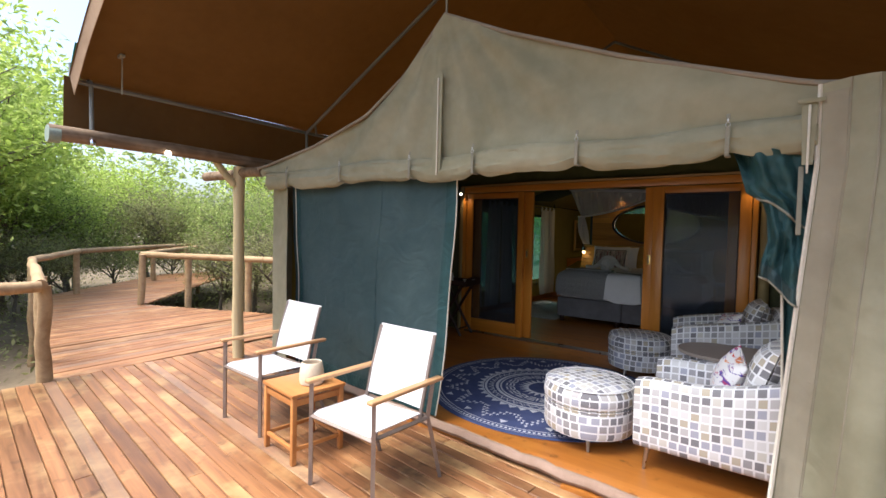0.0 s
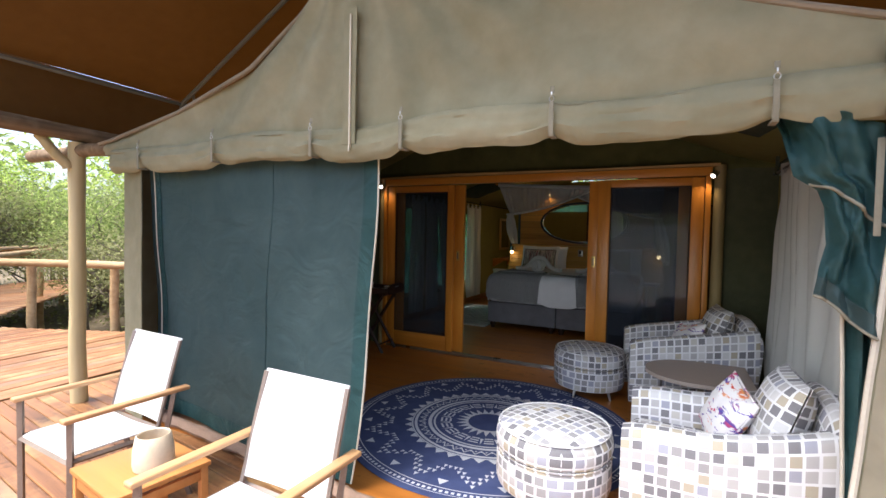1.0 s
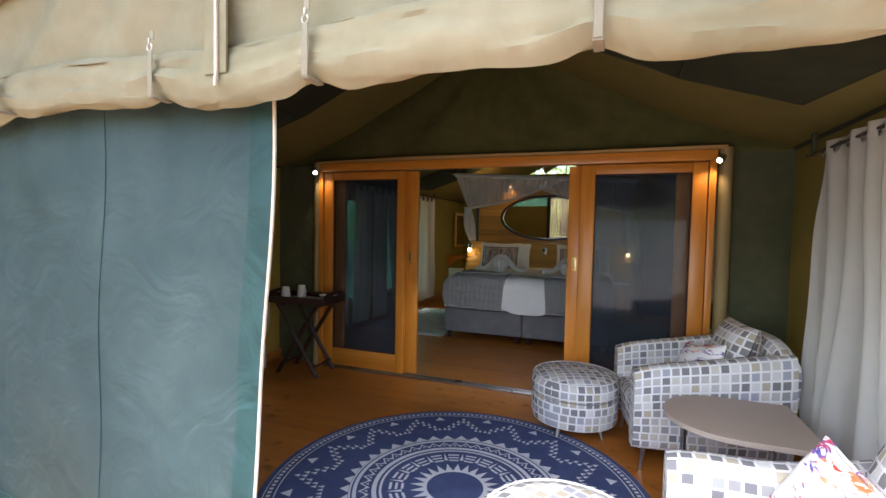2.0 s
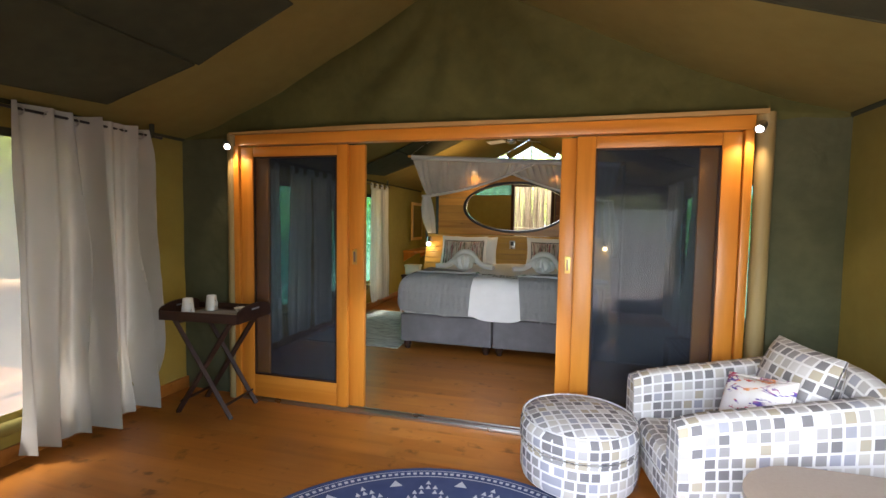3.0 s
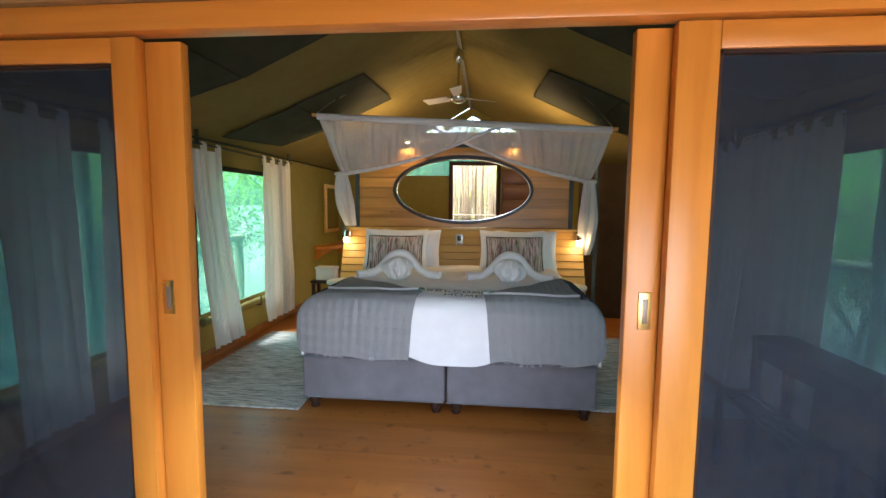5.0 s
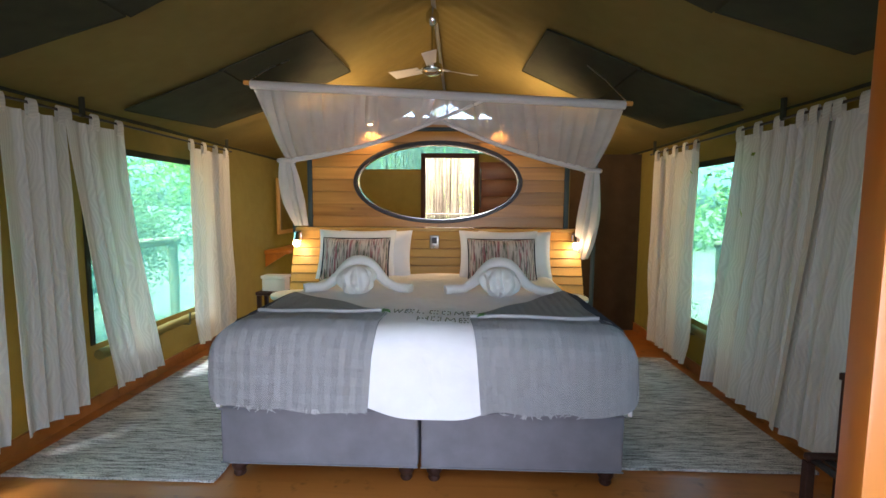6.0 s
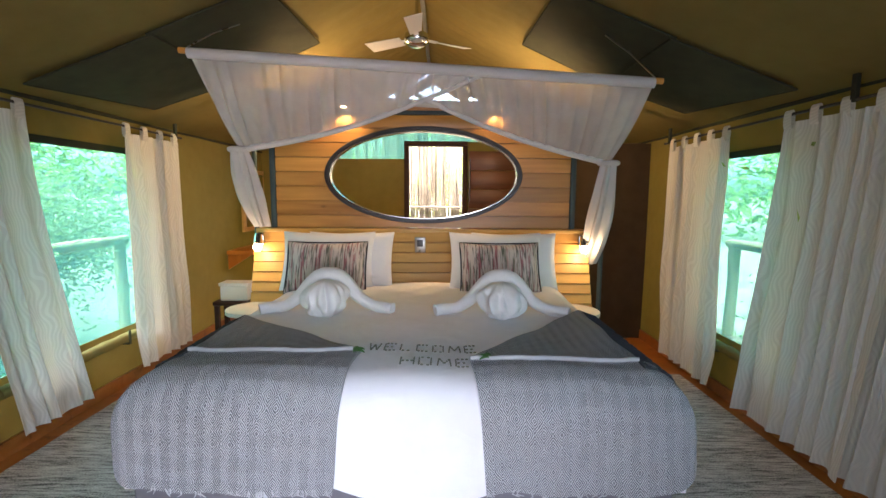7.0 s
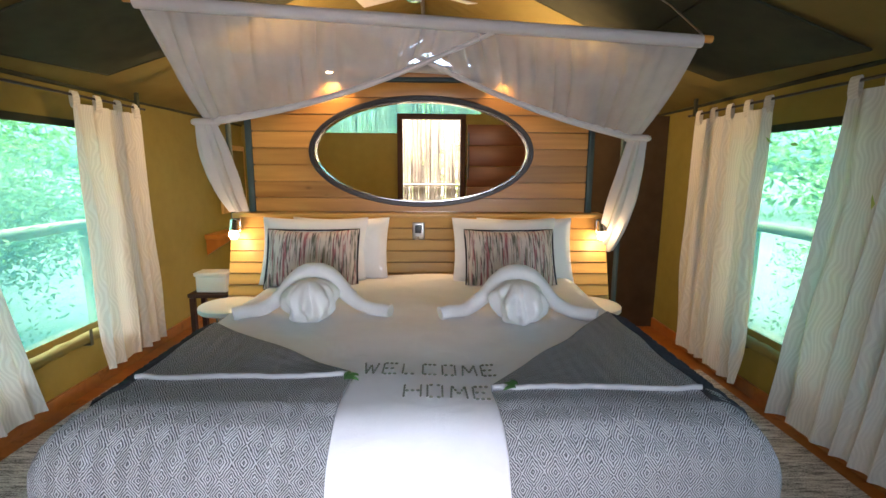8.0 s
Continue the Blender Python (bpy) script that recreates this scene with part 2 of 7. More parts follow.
CANVAS = cloth("olive canvas", (0.195, 0.16, 0.05), (0.255, 0.21, 0.066), 0.24, (0.42, 0.32, 0.08), folds=0.5)
# Base set darker than the roof canvas: its lesser light is in the colour.
CANVAS_GABLE_SHADED = cloth("olive brown canvas", (0.074, 0.072, 0.023), (0.112, 0.108, 0.036), 0.06, (0.3, 0.25, 0.08), folds=1.0)
CANVAS_OUT = cloth("pale khaki canvas", (0.235, 0.225, 0.147), (0.335, 0.317, 0.22), 0.10, (0.4, 0.36, 0.22), folds=0.9)
CANVAS_DARK = cloth("dark green canvas", (0.035, 0.038, 0.022), (0.058, 0.06, 0.034), 0.03, (0.1, 0.1, 0.05), folds=0.3)
CANVAS_GREEN = cloth("grey green canvas", (0.075, 0.080, 0.044), (0.115, 0.117, 0.066), 0.07, (0.2, 0.2, 0.1), folds=1.0)
FLY = cloth("brown canvas", (0.075, 0.047, 0.02), (0.115, 0.072, 0.03), 0.22, (0.40, 0.22, 0.065), folds=0.6)
GREEN_MESH = cloth("dark teal shade cloth", (0.042, 0.078, 0.084), (0.082, 0.130, 0.135), 0.15, (0.10, 0.21, 0.21), weave=500.0, rough=0.5, folds=1.3, clear=0.16)
WINDOW_MESH = cloth("turquoise window mesh", (0.045, 0.19, 0.16), (0.07, 0.25, 0.21), 0.22, (0.12, 0.42, 0.36), (0.62, 0.92, 0.86), weave=700.0, clear=0.52)
GREEN_ROLL = cloth("rolled teal shade cloth", (0.014, 0.045, 0.048), (0.034, 0.085, 0.088), 0.0, rough=0.3, folds=2.0)
NET = cloth("white mosquito net", (0.72, 0.69, 0.66), (0.82, 0.79, 0.76), 0.3, (0.85, 0.82, 0.78), clear=0.0)
NET_SHEER = cloth("sheer white net", (0.84, 0.82, 0.8), (0.92, 0.9, 0.88), 0.35, (0.94, 0.92, 0.9), (1.0, 1.0, 1.0), clear=0.64)
LINEN = cloth("sheer linen curtain", (0.56, 0.555, 0.51), (0.69, 0.68, 0.64), 0.35, (0.8, 0.76, 0.7), weave=350.0, clear=0.2)
ZEBRA = zebra_cloth("white zebra weave curtain")
WHITE_SHEET = cloth("white cotton", (0.8, 0.8, 0.82), (0.87, 0.87, 0.89), 0.0, folds=0.8)
GREY_SHEET = cloth("pale grey cotton", (0.46, 0.46, 0.47), (0.54, 0.54, 0.55), 0.0, folds=0.8)
TOWEL = cloth("white terry towel", (0.72, 0.71, 0.70), (0.82, 0.81, 0.8), 0.0, weave=250.0, folds=1.2)
GREY_SUEDE = cloth("grey suede cloth", (0.17, 0.165, 0.18), (0.23, 0.225, 0.245), 0.0, folds=0.15)
SLING = cloth("white sling mesh", (0.74, 0.74, 0.76), (0.8, 0.8, 0.82), 0.1, (0.8, 0.8, 0.8))
SQUARES = squares("square pattern upholstery")
DIAMOND = diamonds("diamond throw", 0.066, (0.06, 0.063, 0.07), (0.64, 0.65, 0.66))
DIAMOND_FINE = diamonds("fine diamond throw", 0.06, (0.09, 0.095, 0.10), (0.54, 0.55, 0.56))
FRINGE = surf("charcoal fringe", (0.02, 0.022, 0.026), (0.06, 0.062, 0.07), 0.95)
RUG_WEAVE = woven_rug("grey woven rug")
RUG_NAVY = cloth("navy rug", (0.045, 0.06, 0.145), (0.075, 0.098, 0.205), 0.0, weave=200.0)
RUG_PALE = cloth("pale rug yarn", (0.52, 0.54, 0.60), (0.66, 0.67, 0.70), 0.0, weave=200.0)
PRINT_PILLOW = brush_print("ink streak cushion", [(0.3, (0.05, 0.045, 0.05)), (0.42, (0.46, 0.15, 0.17)), (0.5, (0.10, 0.085, 0.085)), (0.57, (0.16, 0.17, 0.12)), (0.7, (0.55, 0.36, 0.32))], (0.68, 0.59, 0.54), (12, 1, 0.9), 6.0, 0.45, 0.58)
PRINT_CUSHION = brush_print("brushed cushion", [(0.38, (0.6, 0.06, 0.03)), (0.45, (0.75, 0.3, 0.1)), (0.5, (0.25, 0.1, 0.33)), (0.55, (0.06, 0.06, 0.3)), (0.62, (0.5, 0.05, 0.12))], (0.76, 0.72, 0.70), (1.5, 1, 3.5), 7.0, 0.54, 0.57)
PIPING = surf("dark piping", (0.02, 0.02, 0.03), (0.04, 0.035, 0.05), 0.8)
DECK = wood("red brown deck board", (0.115, 0.047, 0.019), (0.31, 0.145, 0.06), 0.42, 0, 30.0, True, 0.6, 0.4, (0.56, 0.36, 0.16), bmp=0.5, grey=0.84, blotch=0.6)
DECK_FAR = wood("weathered deck board", (0.15, 0.062, 0.027), (0.33, 0.16, 0.07), 0.5, 1, 18.0, True, 0.5, 0.35, (0.5, 0.31, 0.15), grey=0.85)
FLOOR = wood("varnished floor board", (0.27, 0.088, 0.013), (0.43, 0.160, 0.029), 0.34, 0, 9.0, True, 0.07, 0.4, (0.44, 0.18, 0.036), 0.05, blotch=0.75)
DOORWOOD = wood("orange varnished timber", (0.50, 0.165, 0.016), (0.68, 0.265, 0.034), 0.34, 2, 14.0, False, 0.08)
DOORWOOD_X = wood("orange varnished rail", (0.50, 0.165, 0.016), (0.68, 0.265, 0.034), 0.34, 0, 14.0, False, 0.08)
PANEL = wood("honey pine board", (0.36, 0.15, 0.022), (0.60, 0.30, 0.06), 0.38, 0, 16.0, True, 0.8)
HEADWOOD = wood("pale pine board", (0.48, 0.27, 0.062), (0.64, 0.40, 0.11), 0.36, 0, 16.0, False, 0.2)
LOG = wood("barked pole", (0.24, 0.15, 0.075), (0.42, 0.30, 0.17), 0.7, 2, 12.0, True, 0.2)
LOG_PALE = wood("peeled pole", (0.42, 0.33, 0.17), (0.56, 0.46, 0.27), 0.65, 2, 14.0, True, 0.15)
RAIL_LOG = wood("weathered rail pole", (0.24, 0.145, 0.065), (0.44, 0.31, 0.17), 0.8, 0, 10.0, True, 0.2)
DARKWOOD = wood("dark tray timber", (0.022, 0.010, 0.007), (0.055, 0.025, 0.016), 0.5, 0, 20.0, False, 0.1, 0.2)
TEAK = wood("teak arm", (0.40, 0.22, 0.10), (0.52, 0.32, 0.16), 0.45, 1, 30.0, False, 0.1)
ORANGEWOOD = wood("orange stool timber", (0.40, 0.16, 0.045), (0.52, 0.23, 0.07), 0.45, 0, 20.0, False, 0.1)
TABLETOP = surf("taupe laminate top", (0.30, 0.235, 0.19), (0.36, 0.29, 0.235), 0.4, 2.0, 90.0, 0.0, 0.03)
BRONZE = surf("bronze aluminium", (0.20, 0.155, 0.13), (0.28, 0.225, 0.19), 0.42, 5.0, 80.0, 0.4, 0.03)
STEEL = surf("brushed steel", (0.42, 0.41, 0.4), (0.55, 0.54, 0.52), 0.3, 5.0, 120.0, 1.0, 0.03)
PIPE = surf("painted grey pipe", (0.16, 0.17, 0.16), (0.23, 0.24, 0.22), 0.55, 5.0, 60.0, 0.2, 0.05)
TEALPAINT = surf("dark teal painted trim", (0.03, 0.055, 0.055), (0.05, 0.08, 0.08), 0.6)
BLACK = surf("black painted rim", (0.012, 0.011, 0.011), (0.028, 0.025, 0.024), 0.4)
BRASS = surf("brass", (0.62, 0.42, 0.12), (0.75, 0.55, 0.2), 0.3, 8.0, 80.0, 1.0, 0.03)
CHROME = surf("chrome", (0.6, 0.6, 0.6), (0.75, 0.75, 0.75), 0.15, 5.0, 60.0, 1.0, 0.01)
CERAMIC = surf("white ceramic", (0.72, 0.7, 0.66), (0.8, 0.78, 0.75), 0.25, 4.0, 60.0, 0.0, 0.02)
STONEWARE = surf("cream stoneware", (0.55, 0.45, 0.32), (0.66, 0.56, 0.42), 0.6, 8.0, 60.0, 0.0, 0.15)
PAPER = surf("grey paper", (0.2, 0.22, 0.25), (0.28, 0.3, 0.33), 0.8)
WHITEPAINT = surf("white lacquer", (0.66, 0.64, 0.58), (0.74, 0.72, 0.66), 0.35)
WEB = surf("grey webbing", (0.19, 0.18, 0.135), (0.26, 0.245, 0.19), 0.9, 10.0, 300.0)
ZIP = surf("cream zip", (0.5, 0.46, 0.38), (0.62, 0.58, 0.48), 0.7)
REED = surf("dry reed", (0.12, 0.085, 0.048), (0.36, 0.29, 0.19), 0.8, 4.0, 40.0, random_tint=0.5, stretch=(1, 1, 0.2))
BARK = surf("grey brown bark", (0.09, 0.07, 0.05), (0.2, 0.165, 0.125), 0.95, 5.0, 40.0, bmp=0.8)
EARTH = surf("leaf littered earth", (0.10, 0.075, 0.045), (0.22, 0.17, 0.11), 1.0, 0.7, 14.0, bmp=0.9)
LEAF = leaf_mat("bush leaves", (0.12, 0.165, 0.05), (0.25, 0.32, 0.09), (0.40, 0.47, 0.16))
LEAF_PALE = leaf_mat("fresh leaves", (0.22, 0.31, 0.06), (0.40, 0.52, 0.11), (0.56, 0.66, 0.2))
LEAF_DRY = leaf_mat("dusty leaves", (0.13, 0.14, 0.06), (0.25, 0.26, 0.11), (0.38, 0.38, 0.18))
LETTER = surf("dried leaf pieces", (0.10, 0.115, 0.08), (0.2, 0.21, 0.17), 0.9)
GREENLEAF = surf("fresh green leaf", (0.03, 0.09, 0.02), (0.06, 0.16, 0.035), 0.5)
WARM = glow("warm bulb", (1.0, 0.62, 0.25), 1.8)
WHITEBULB = glow("white spot bulb", (1.0, 0.86, 0.66), 3.0)
GAUZE = gauze_door("dark gauze pane")

# ---- mesh helpers ----
def box(bm, a, b, bevel=0.0, seg=2):
    lo, hi = [min(p) for p in zip(a, b)], [max(p) for p in zip(a, b)]
    m = Matrix.LocRotScale([(p + q) / 2 for p, q in zip(lo, hi)], None, [q - p for p, q in zip(lo, hi)])
    r = bmesh.ops.create_cube(bm, size=1.0, matrix=m)
    if bevel:
        es = {e for v in r["verts"] for e in v.link_edges}
        bmesh.ops.bevel(bm, geom=list(es), offset=bevel, segments=seg, affect="EDGES", profile=0.5)
    return bm


def tube(bm, pts, r, n=8, cap=True, flat=1.0):
    """A round bar along points; r is one radius or one for each point."""
    pts = [Vector(p) for p in pts]
    rs = r if isinstance(r, (list, tuple)) else [r] * len(pts)
    d0 = (pts[1] - pts[0]).normalized()
    side = d0.cross(Vector((0, 0, 1)) if abs(d0.z) < 0.9 else Vector((1, 0, 0))).normalized()
    rings = []
    for i, p in enumerate(pts):
        d = (pts[min(i + 1, len(pts) - 1)] - pts[max(i - 1, 0)]).normalized()
        side = (side - d * side.dot(d)).normalized()
        up = d.cross(side)
        rings.append([bm.verts.new(p + (side * math.cos(t) + up * math.sin(t) * flat) * rs[i]) for t in [2 * math.pi * k / n for k in range(n)]])
    for a, b in zip(rings, rings[1:]):
        for k in range(n):
            bm.faces.new((a[k], a[(k + 1) % n], b[(k + 1) % n], b[k]))
    if cap:
        bm.faces.new(rings[0][::-1])
        bm.faces.new(rings[-1])
    return bm


def lathe(bm, prof, n=28, at=(0, 0, 0)):
    rings = []
    for r, z in prof:
        rings.append([bm.verts.new((at[0] + max(r, 1e-4) * math.cos(2 * math.pi * k / n), at[1] + max(r, 1e-4) * math.sin(2 * math.pi * k / n), at[2] + z)) for k in range(n)])
    for a, b in zip(rings, rings[1:]):
        for k in range(n):
            bm.faces.new((a[k], a[(k + 1) % n], b[(k + 1) % n], b[k]))
    bm.faces.new(rings[0][::-1])
    bm.faces.new(rings[-1])
    return bm


def sheet(bm, f, nu, nv, th=0.004):
    """A cloth: f(u, v) gives its points; it has two sides th apart and closed borders, and its own lengths as texture coordinates."""
    g = np.array([[f(i / nu, j / nv) for j in range(nv + 1)] for i in range(nu + 1)], float)
    du, dv = np.gradient(g, axis=0), np.gradient(g, axis=1)
    nn = np.cross(du, dv)
    nn /= np.maximum(np.linalg.norm(nn, axis=2, keepdims=True), 1e-9)
    ul = np.concatenate([np.zeros((1, nv + 1)), np.cumsum(np.linalg.norm(np.diff(g, axis=0), axis=2), 0)]).mean(1)
    vl = np.concatenate([np.zeros((nu + 1, 1)), np.cumsum(np.linalg.norm(np.diff(g, axis=1), axis=2), 1)], 1).mean(0)
    uvl = bm.loops.layers.uv.verify()
    tagl = bm.faces.layers.int.get("own_uv") or bm.faces.layers.int.new("own_uv")
    A = [[bm.verts.new(g[i, j] + nn[i, j] * th / 2) for j in range(nv + 1)] for i in range(nu + 1)]
    B = [[bm.verts.new(g[i, j] - nn[i, j] * th / 2) for j in range(nv + 1)] for i in range(nu + 1)]
    for i in range(nu):
        for j in range(nv):
            ij = [(i, j), (i + 1, j), (i + 1, j + 1), (i, j + 1)]
            for grid, order in ((A, ij), (B, ij[::-1])):
                fc = bm.faces.new([grid[p][q] for p, q in order])
                fc[tagl] = 1
                for lp, (p, q) in zip(fc.loops, order):
                    lp[uvl].uv = (ul[p], vl[q])
    for i in range(nu):
        bm.faces.new((A[i + 1][0], A[i][0], B[i][0], B[i + 1][0]))
        bm.faces.new((A[i][nv], A[i + 1][nv], B[i + 1][nv], B[i][nv]))
    for j in range(nv):
        bm.faces.new((A[0][j], A[0][j + 1], B[0][j + 1], B[0][j]))
        bm.faces.new((A[nu][j + 1], A[nu][j], B[nu][j], B[nu][j + 1]))
    return bm


def prism(bm, pts, lo, hi, axis="z"):
    """An outline drawn in the other two axes, thick from lo to hi along axis."""
    def at(p, q, h):
        return {"z": (p, q, h), "y": (p, h, q), "x": (h, p, q)}[axis]
    a = [bm.verts.new(at(p, q, lo)) for p, q in pts]
    b = [bm.verts.new(at(p, q, hi)) for p, q in pts]
    n = len(pts)
    bm.faces.new(a[::-1])
    bm.faces.new(b)
    for k in range(n):
        bm.faces.new((a[k], a[(k + 1) % n], b[(k + 1) % n], b[k]))
    bmesh.ops.recalc_face_normals(bm, faces=bm.faces[:])
    return bm


def puff(bm, w, h, d, n=18, pinch=0.35):
    """A stuffed pillow, w wide (x), h high (z), d thick (y), with drawn-in edges."""
    def f(side):
        def g(u, v):
            a, b = 2 * u - 1, 2 * v - 1
            t = max(0.0, (1 - abs(a) ** 2.6)) ** 0.5 * max(0.0, (1 - abs(b) ** 2.6)) ** 0.5
            rip = 0.006 * math.sin(13 * a + 3 * b) * (1 - t) + 0.010 * wob(3 * a, 3 * b, w * 9)
            return (a * w / 2 * (1 - 0.075 * pinch * (1 - b * b)), side * (d / 2 * t + 0.004) + rip * t, b * h / 2 * (1 - 0.10 * pinch * (1 - a * a)))
        return g
    sheet(bm, f(-1), n, n, 0.003)
    sheet(bm, f(1), n, n, 0.003)
    return bm


def finish(bm, name, mat, smooth):
    bm.normal_update()
    uvl = bm.loops.layers.uv.verify()
    tagl = bm.faces.layers.int.get("own_uv")
    for f in bm.faces:
        f.smooth = smooth
        if tagl and f[tagl]:
            continue
        n = [abs(c) for c in f.normal]
        k = n.index(max(n))
        i, j = ((1, 2), (0, 2), (0, 1))[k]
        for lp in f.loops:
            lp[uvl].uv = (lp.vert.co[i], lp.vert.co[j])
    me = bpy.data.meshes.new(name)
    bm.to_mesh(me)
    bm.free()
    me.materials.append(mat)
    if smooth:
        me.set_sharp_from_angle(angle=radians(42))
    return me


def part(name, bm, mat, parent=None, label="", smooth=True):
    ob = new(name, finish(bm, name, mat, smooth))
    ob.parent = parent
    if label:
        ob["label"] = label
    return ob


def thing(name, label, category, group="", at=None, kind=""):
    ob = new(name)
    ob.empty_display_size = 0.1
    if at is not None:
        ob.matrix_world = at
    return tagged(ob, label, category, group, kind)


def solid(name, bm, mat, label, category, group="", kind="", smooth=True):
    return tagged(part(name, bm, mat, None, "", smooth), label, category, group, kind)


def B():
    return bmesh.new()


def lerp(a, b, t):
    return a + (b - a) * t


def wob(x, y=0.0, z=0.0):
    return noise.noise(Vector((x, y, z)))

# ---- the tent and its deck ----
XL, XR, XC = -4.68, 0.2, -2.24
Y_FRONT, Y_DOOR, Y_HEAD, Y_END = 3.3, 6.44, 10.37, 13.2
INNER = ((0, 3.3), (0.5, 3.02), (0.85, 2.84), (1.5, 2.52), (2.1, 2.28), (2.46, 2.18))
GABLE_X = (-4.7, -4.47, -3.67, -2.98, -2.54, -2.16, -1.63, -0.89, -0.33, -0.04, 0.23, 0.5)
GABLE_Z = (2.12, 2.14, 2.27, 2.46, 2.72, 3.09, 2.83, 2.52, 2.32, 2.22, 2.17, 2.14)


def gable_front(x):
    return float(np.interp(x, GABLE_X, GABLE_Z))


def roof_inner(x, y):
    zi = float(np.interp(abs(x - XC), *zip(*INNER)))
    k = min(1.0, max(0.0, (y - 3.3) / 1.6))
    return lerp(gable_front(x), zi, k * k * (3 - 2 * k))


def ceiling_part(name, y0, y1, ny, mat, label):
    bm = B()
    
    def f(u, v):
        y = lerp(y0, y1, v)
        x = lerp(lerp(-4.45, XL, min(1.0, (y - 3.33) / 0.5)), XR, u)
        return (x, y, roof_inner(x, y) + 0.012 * wob(3 * u, 5 * v * (y1 - y0) / 6) + 0.011 * math.sin(y * 38 + 2.5 * wob(y * 2, x * 2)) * math.exp(-((abs(x - XC) - 0.32) / 0.3) ** 2) * min(1.0, max(0.0, y - 9.0)))
    sheet(bm, f, 40, ny, 0.008)
    return solid(name, bm, mat, label, "ceiling", kind="structure")


ceiling_part("ceiling", 3.33, Y_END, 260, CANVAS, "olive canvas tent roof seen from inside")


def wall_with_holes(name, axis, at, lo, hi, z0, z1, holes, mat, label, th=0.014):
    """An upright canvas wall along y (axis x) or along x (axis y), with window holes (a, b, z0, z1)."""
    bm = B()
    cuts = sorted({lo, hi, *[h[0] for h in holes], *[h[1] for h in holes]})

    def slab(a, b, c, d):
        if b - a > 1e-4 and d - c > 1e-4:
            if axis == "x":
                box(bm, (at - th / 2, a, c), (at + th / 2, b, d))
            else:
                box(bm, (a, at - th / 2, c), (b, at + th / 2, d))
    for a, b in zip(cuts, cuts[1:]):
        z = z0
        for h in sorted((h for h in holes if h[0] <= a and h[1] >= b), key=lambda h: h[2]):
            slab(a, b, z, h[2])
            z = h[3]
        slab(a, b, z, z1)
    return solid(name, bm, mat, label, "wall", kind="structure", smooth=False)


WIN_L = [(3.95, 5.85, 0.30, 1.98), (9.05, 10.45, 0.48, 1.9), (7.2, 8.15, 0.48, 1.9)]
WIN_R = [(3.75, 5.6, 0.30, 1.98), (9.2, 10.3, 0.48, 1.88), (7.1, 8.2, 0.48, 1.88)]
wall_with_holes("wall_west", "x", XL, 3.74, Y_END, 0, 2.2, WIN_L, CANVAS, "olive canvas side wall with mesh windows")
wall_with_holes("wall_east", "x", XR, Y_FRONT, Y_END, 0, 2.2, WIN_R, CANVAS, "olive canvas side wall with mesh windows")


def window(name, x, h, mat, label, inward):
    ob = thing(name, label, "window", kind="structure")
    bm = B()
    sheet(bm, lambda u, v: (x + 0.012 * wob(4 * u, 3 * v), lerp(h[0], h[1], u), lerp(h[2], h[3], v)), 10, 10, 0.002)
    pane = part("pane", bm, mat, ob)
    pane.visible_shadow = False
    bm = B()
    for a, b, c, d in ((h[0] - 0.03, h[1] + 0.03, h[3], h[3] + 0.05), (h[0] - 0.04, h[0], h[2], h[3]), (h[1], h[1] + 0.04, h[2], h[3])):
        box(bm, (x + inward * 0.008, a, c), (x + inward * 0.022, b, d), 0.004)
    part("window_frame", bm, CANVAS_DARK, ob, "dark green canvas border")
    bm = B()
    n = 24
    pts = [(x + inward * (0.052 + 0.006 * wob(i * 0.7)), lerp(h[0] - 0.02, h[1] + 0.02, i / n), h[2] - 0.07 + 0.012 * wob(i * 0.5, 3)) for i in range(n + 1)]
    tube(bm, pts, [0.038 + 0.008 * wob(i * 0.6, 7) for i in range(n + 1)], 12)
    part("rolled_flap", bm, CANVAS, ob, "rolled canvas window flap")
    for k in (0.25, 0.75):
        bm = B()
        y = lerp(h[0], h[1], k)
        box(bm, (x + inward * 0.01, y - 0.015, h[2] - 0.12), (x + inward * 0.098, y + 0.015, h[2] - 0.11), 0.003)
        box(bm, (x + inward * 0.093, y - 0.015, h[2] - 0.12), (x + inward * 0.099, y + 0.015, h[2] + 0.0), 0.003)
        part("strap", bm, CANVAS_GREEN, ob)
    return ob


NET_PLAIN = cloth("grey insect mesh", (0.05, 0.05, 0.045), (0.08, 0.08, 0.07), 0.2, (0.9, 0.9, 0.88), (0.75, 0.75, 0.72), clear=0.42)
for i, h in enumerate(WIN_L):
    window("window_%d" % (i + 1), XL, h, WINDOW_MESH if i else NET_PLAIN, "turquoise mesh tent window with a rolled flap" if i else "grey mesh verandah window with a rolled flap", 1)
for i, h in enumerate(WIN_R):
    window("window_%d" % (i + 4), XR, h, WINDOW_MESH if i else NET_PLAIN, "turquoise mesh tent window with a rolled flap" if i else "grey mesh verandah window with a rolled flap", -1)

# end wall with a doorway and a gable light
bm = B()
DX0, DX1, DZ = -2.54, -1.77, 2.28
GZ = [(x, roof_inner(x, 13)) for x in (XL, -4.2, -3.4, -2.9, -2.24, -1.6, -1.1, -0.3, XR)]
prism(bm, [(XL, 0), (DX0, 0), (DX0, 2.10), (XL, 2.10)], Y_END - 0.01, Y_END + 0.01, "y")
prism(bm, [(XL, 2.10), (-4.0, 2.10), (-4.0, 2.485), (-4.2, 2.4), (XL, 2.26)], Y_END - 0.01, Y_END + 0.01, "y")
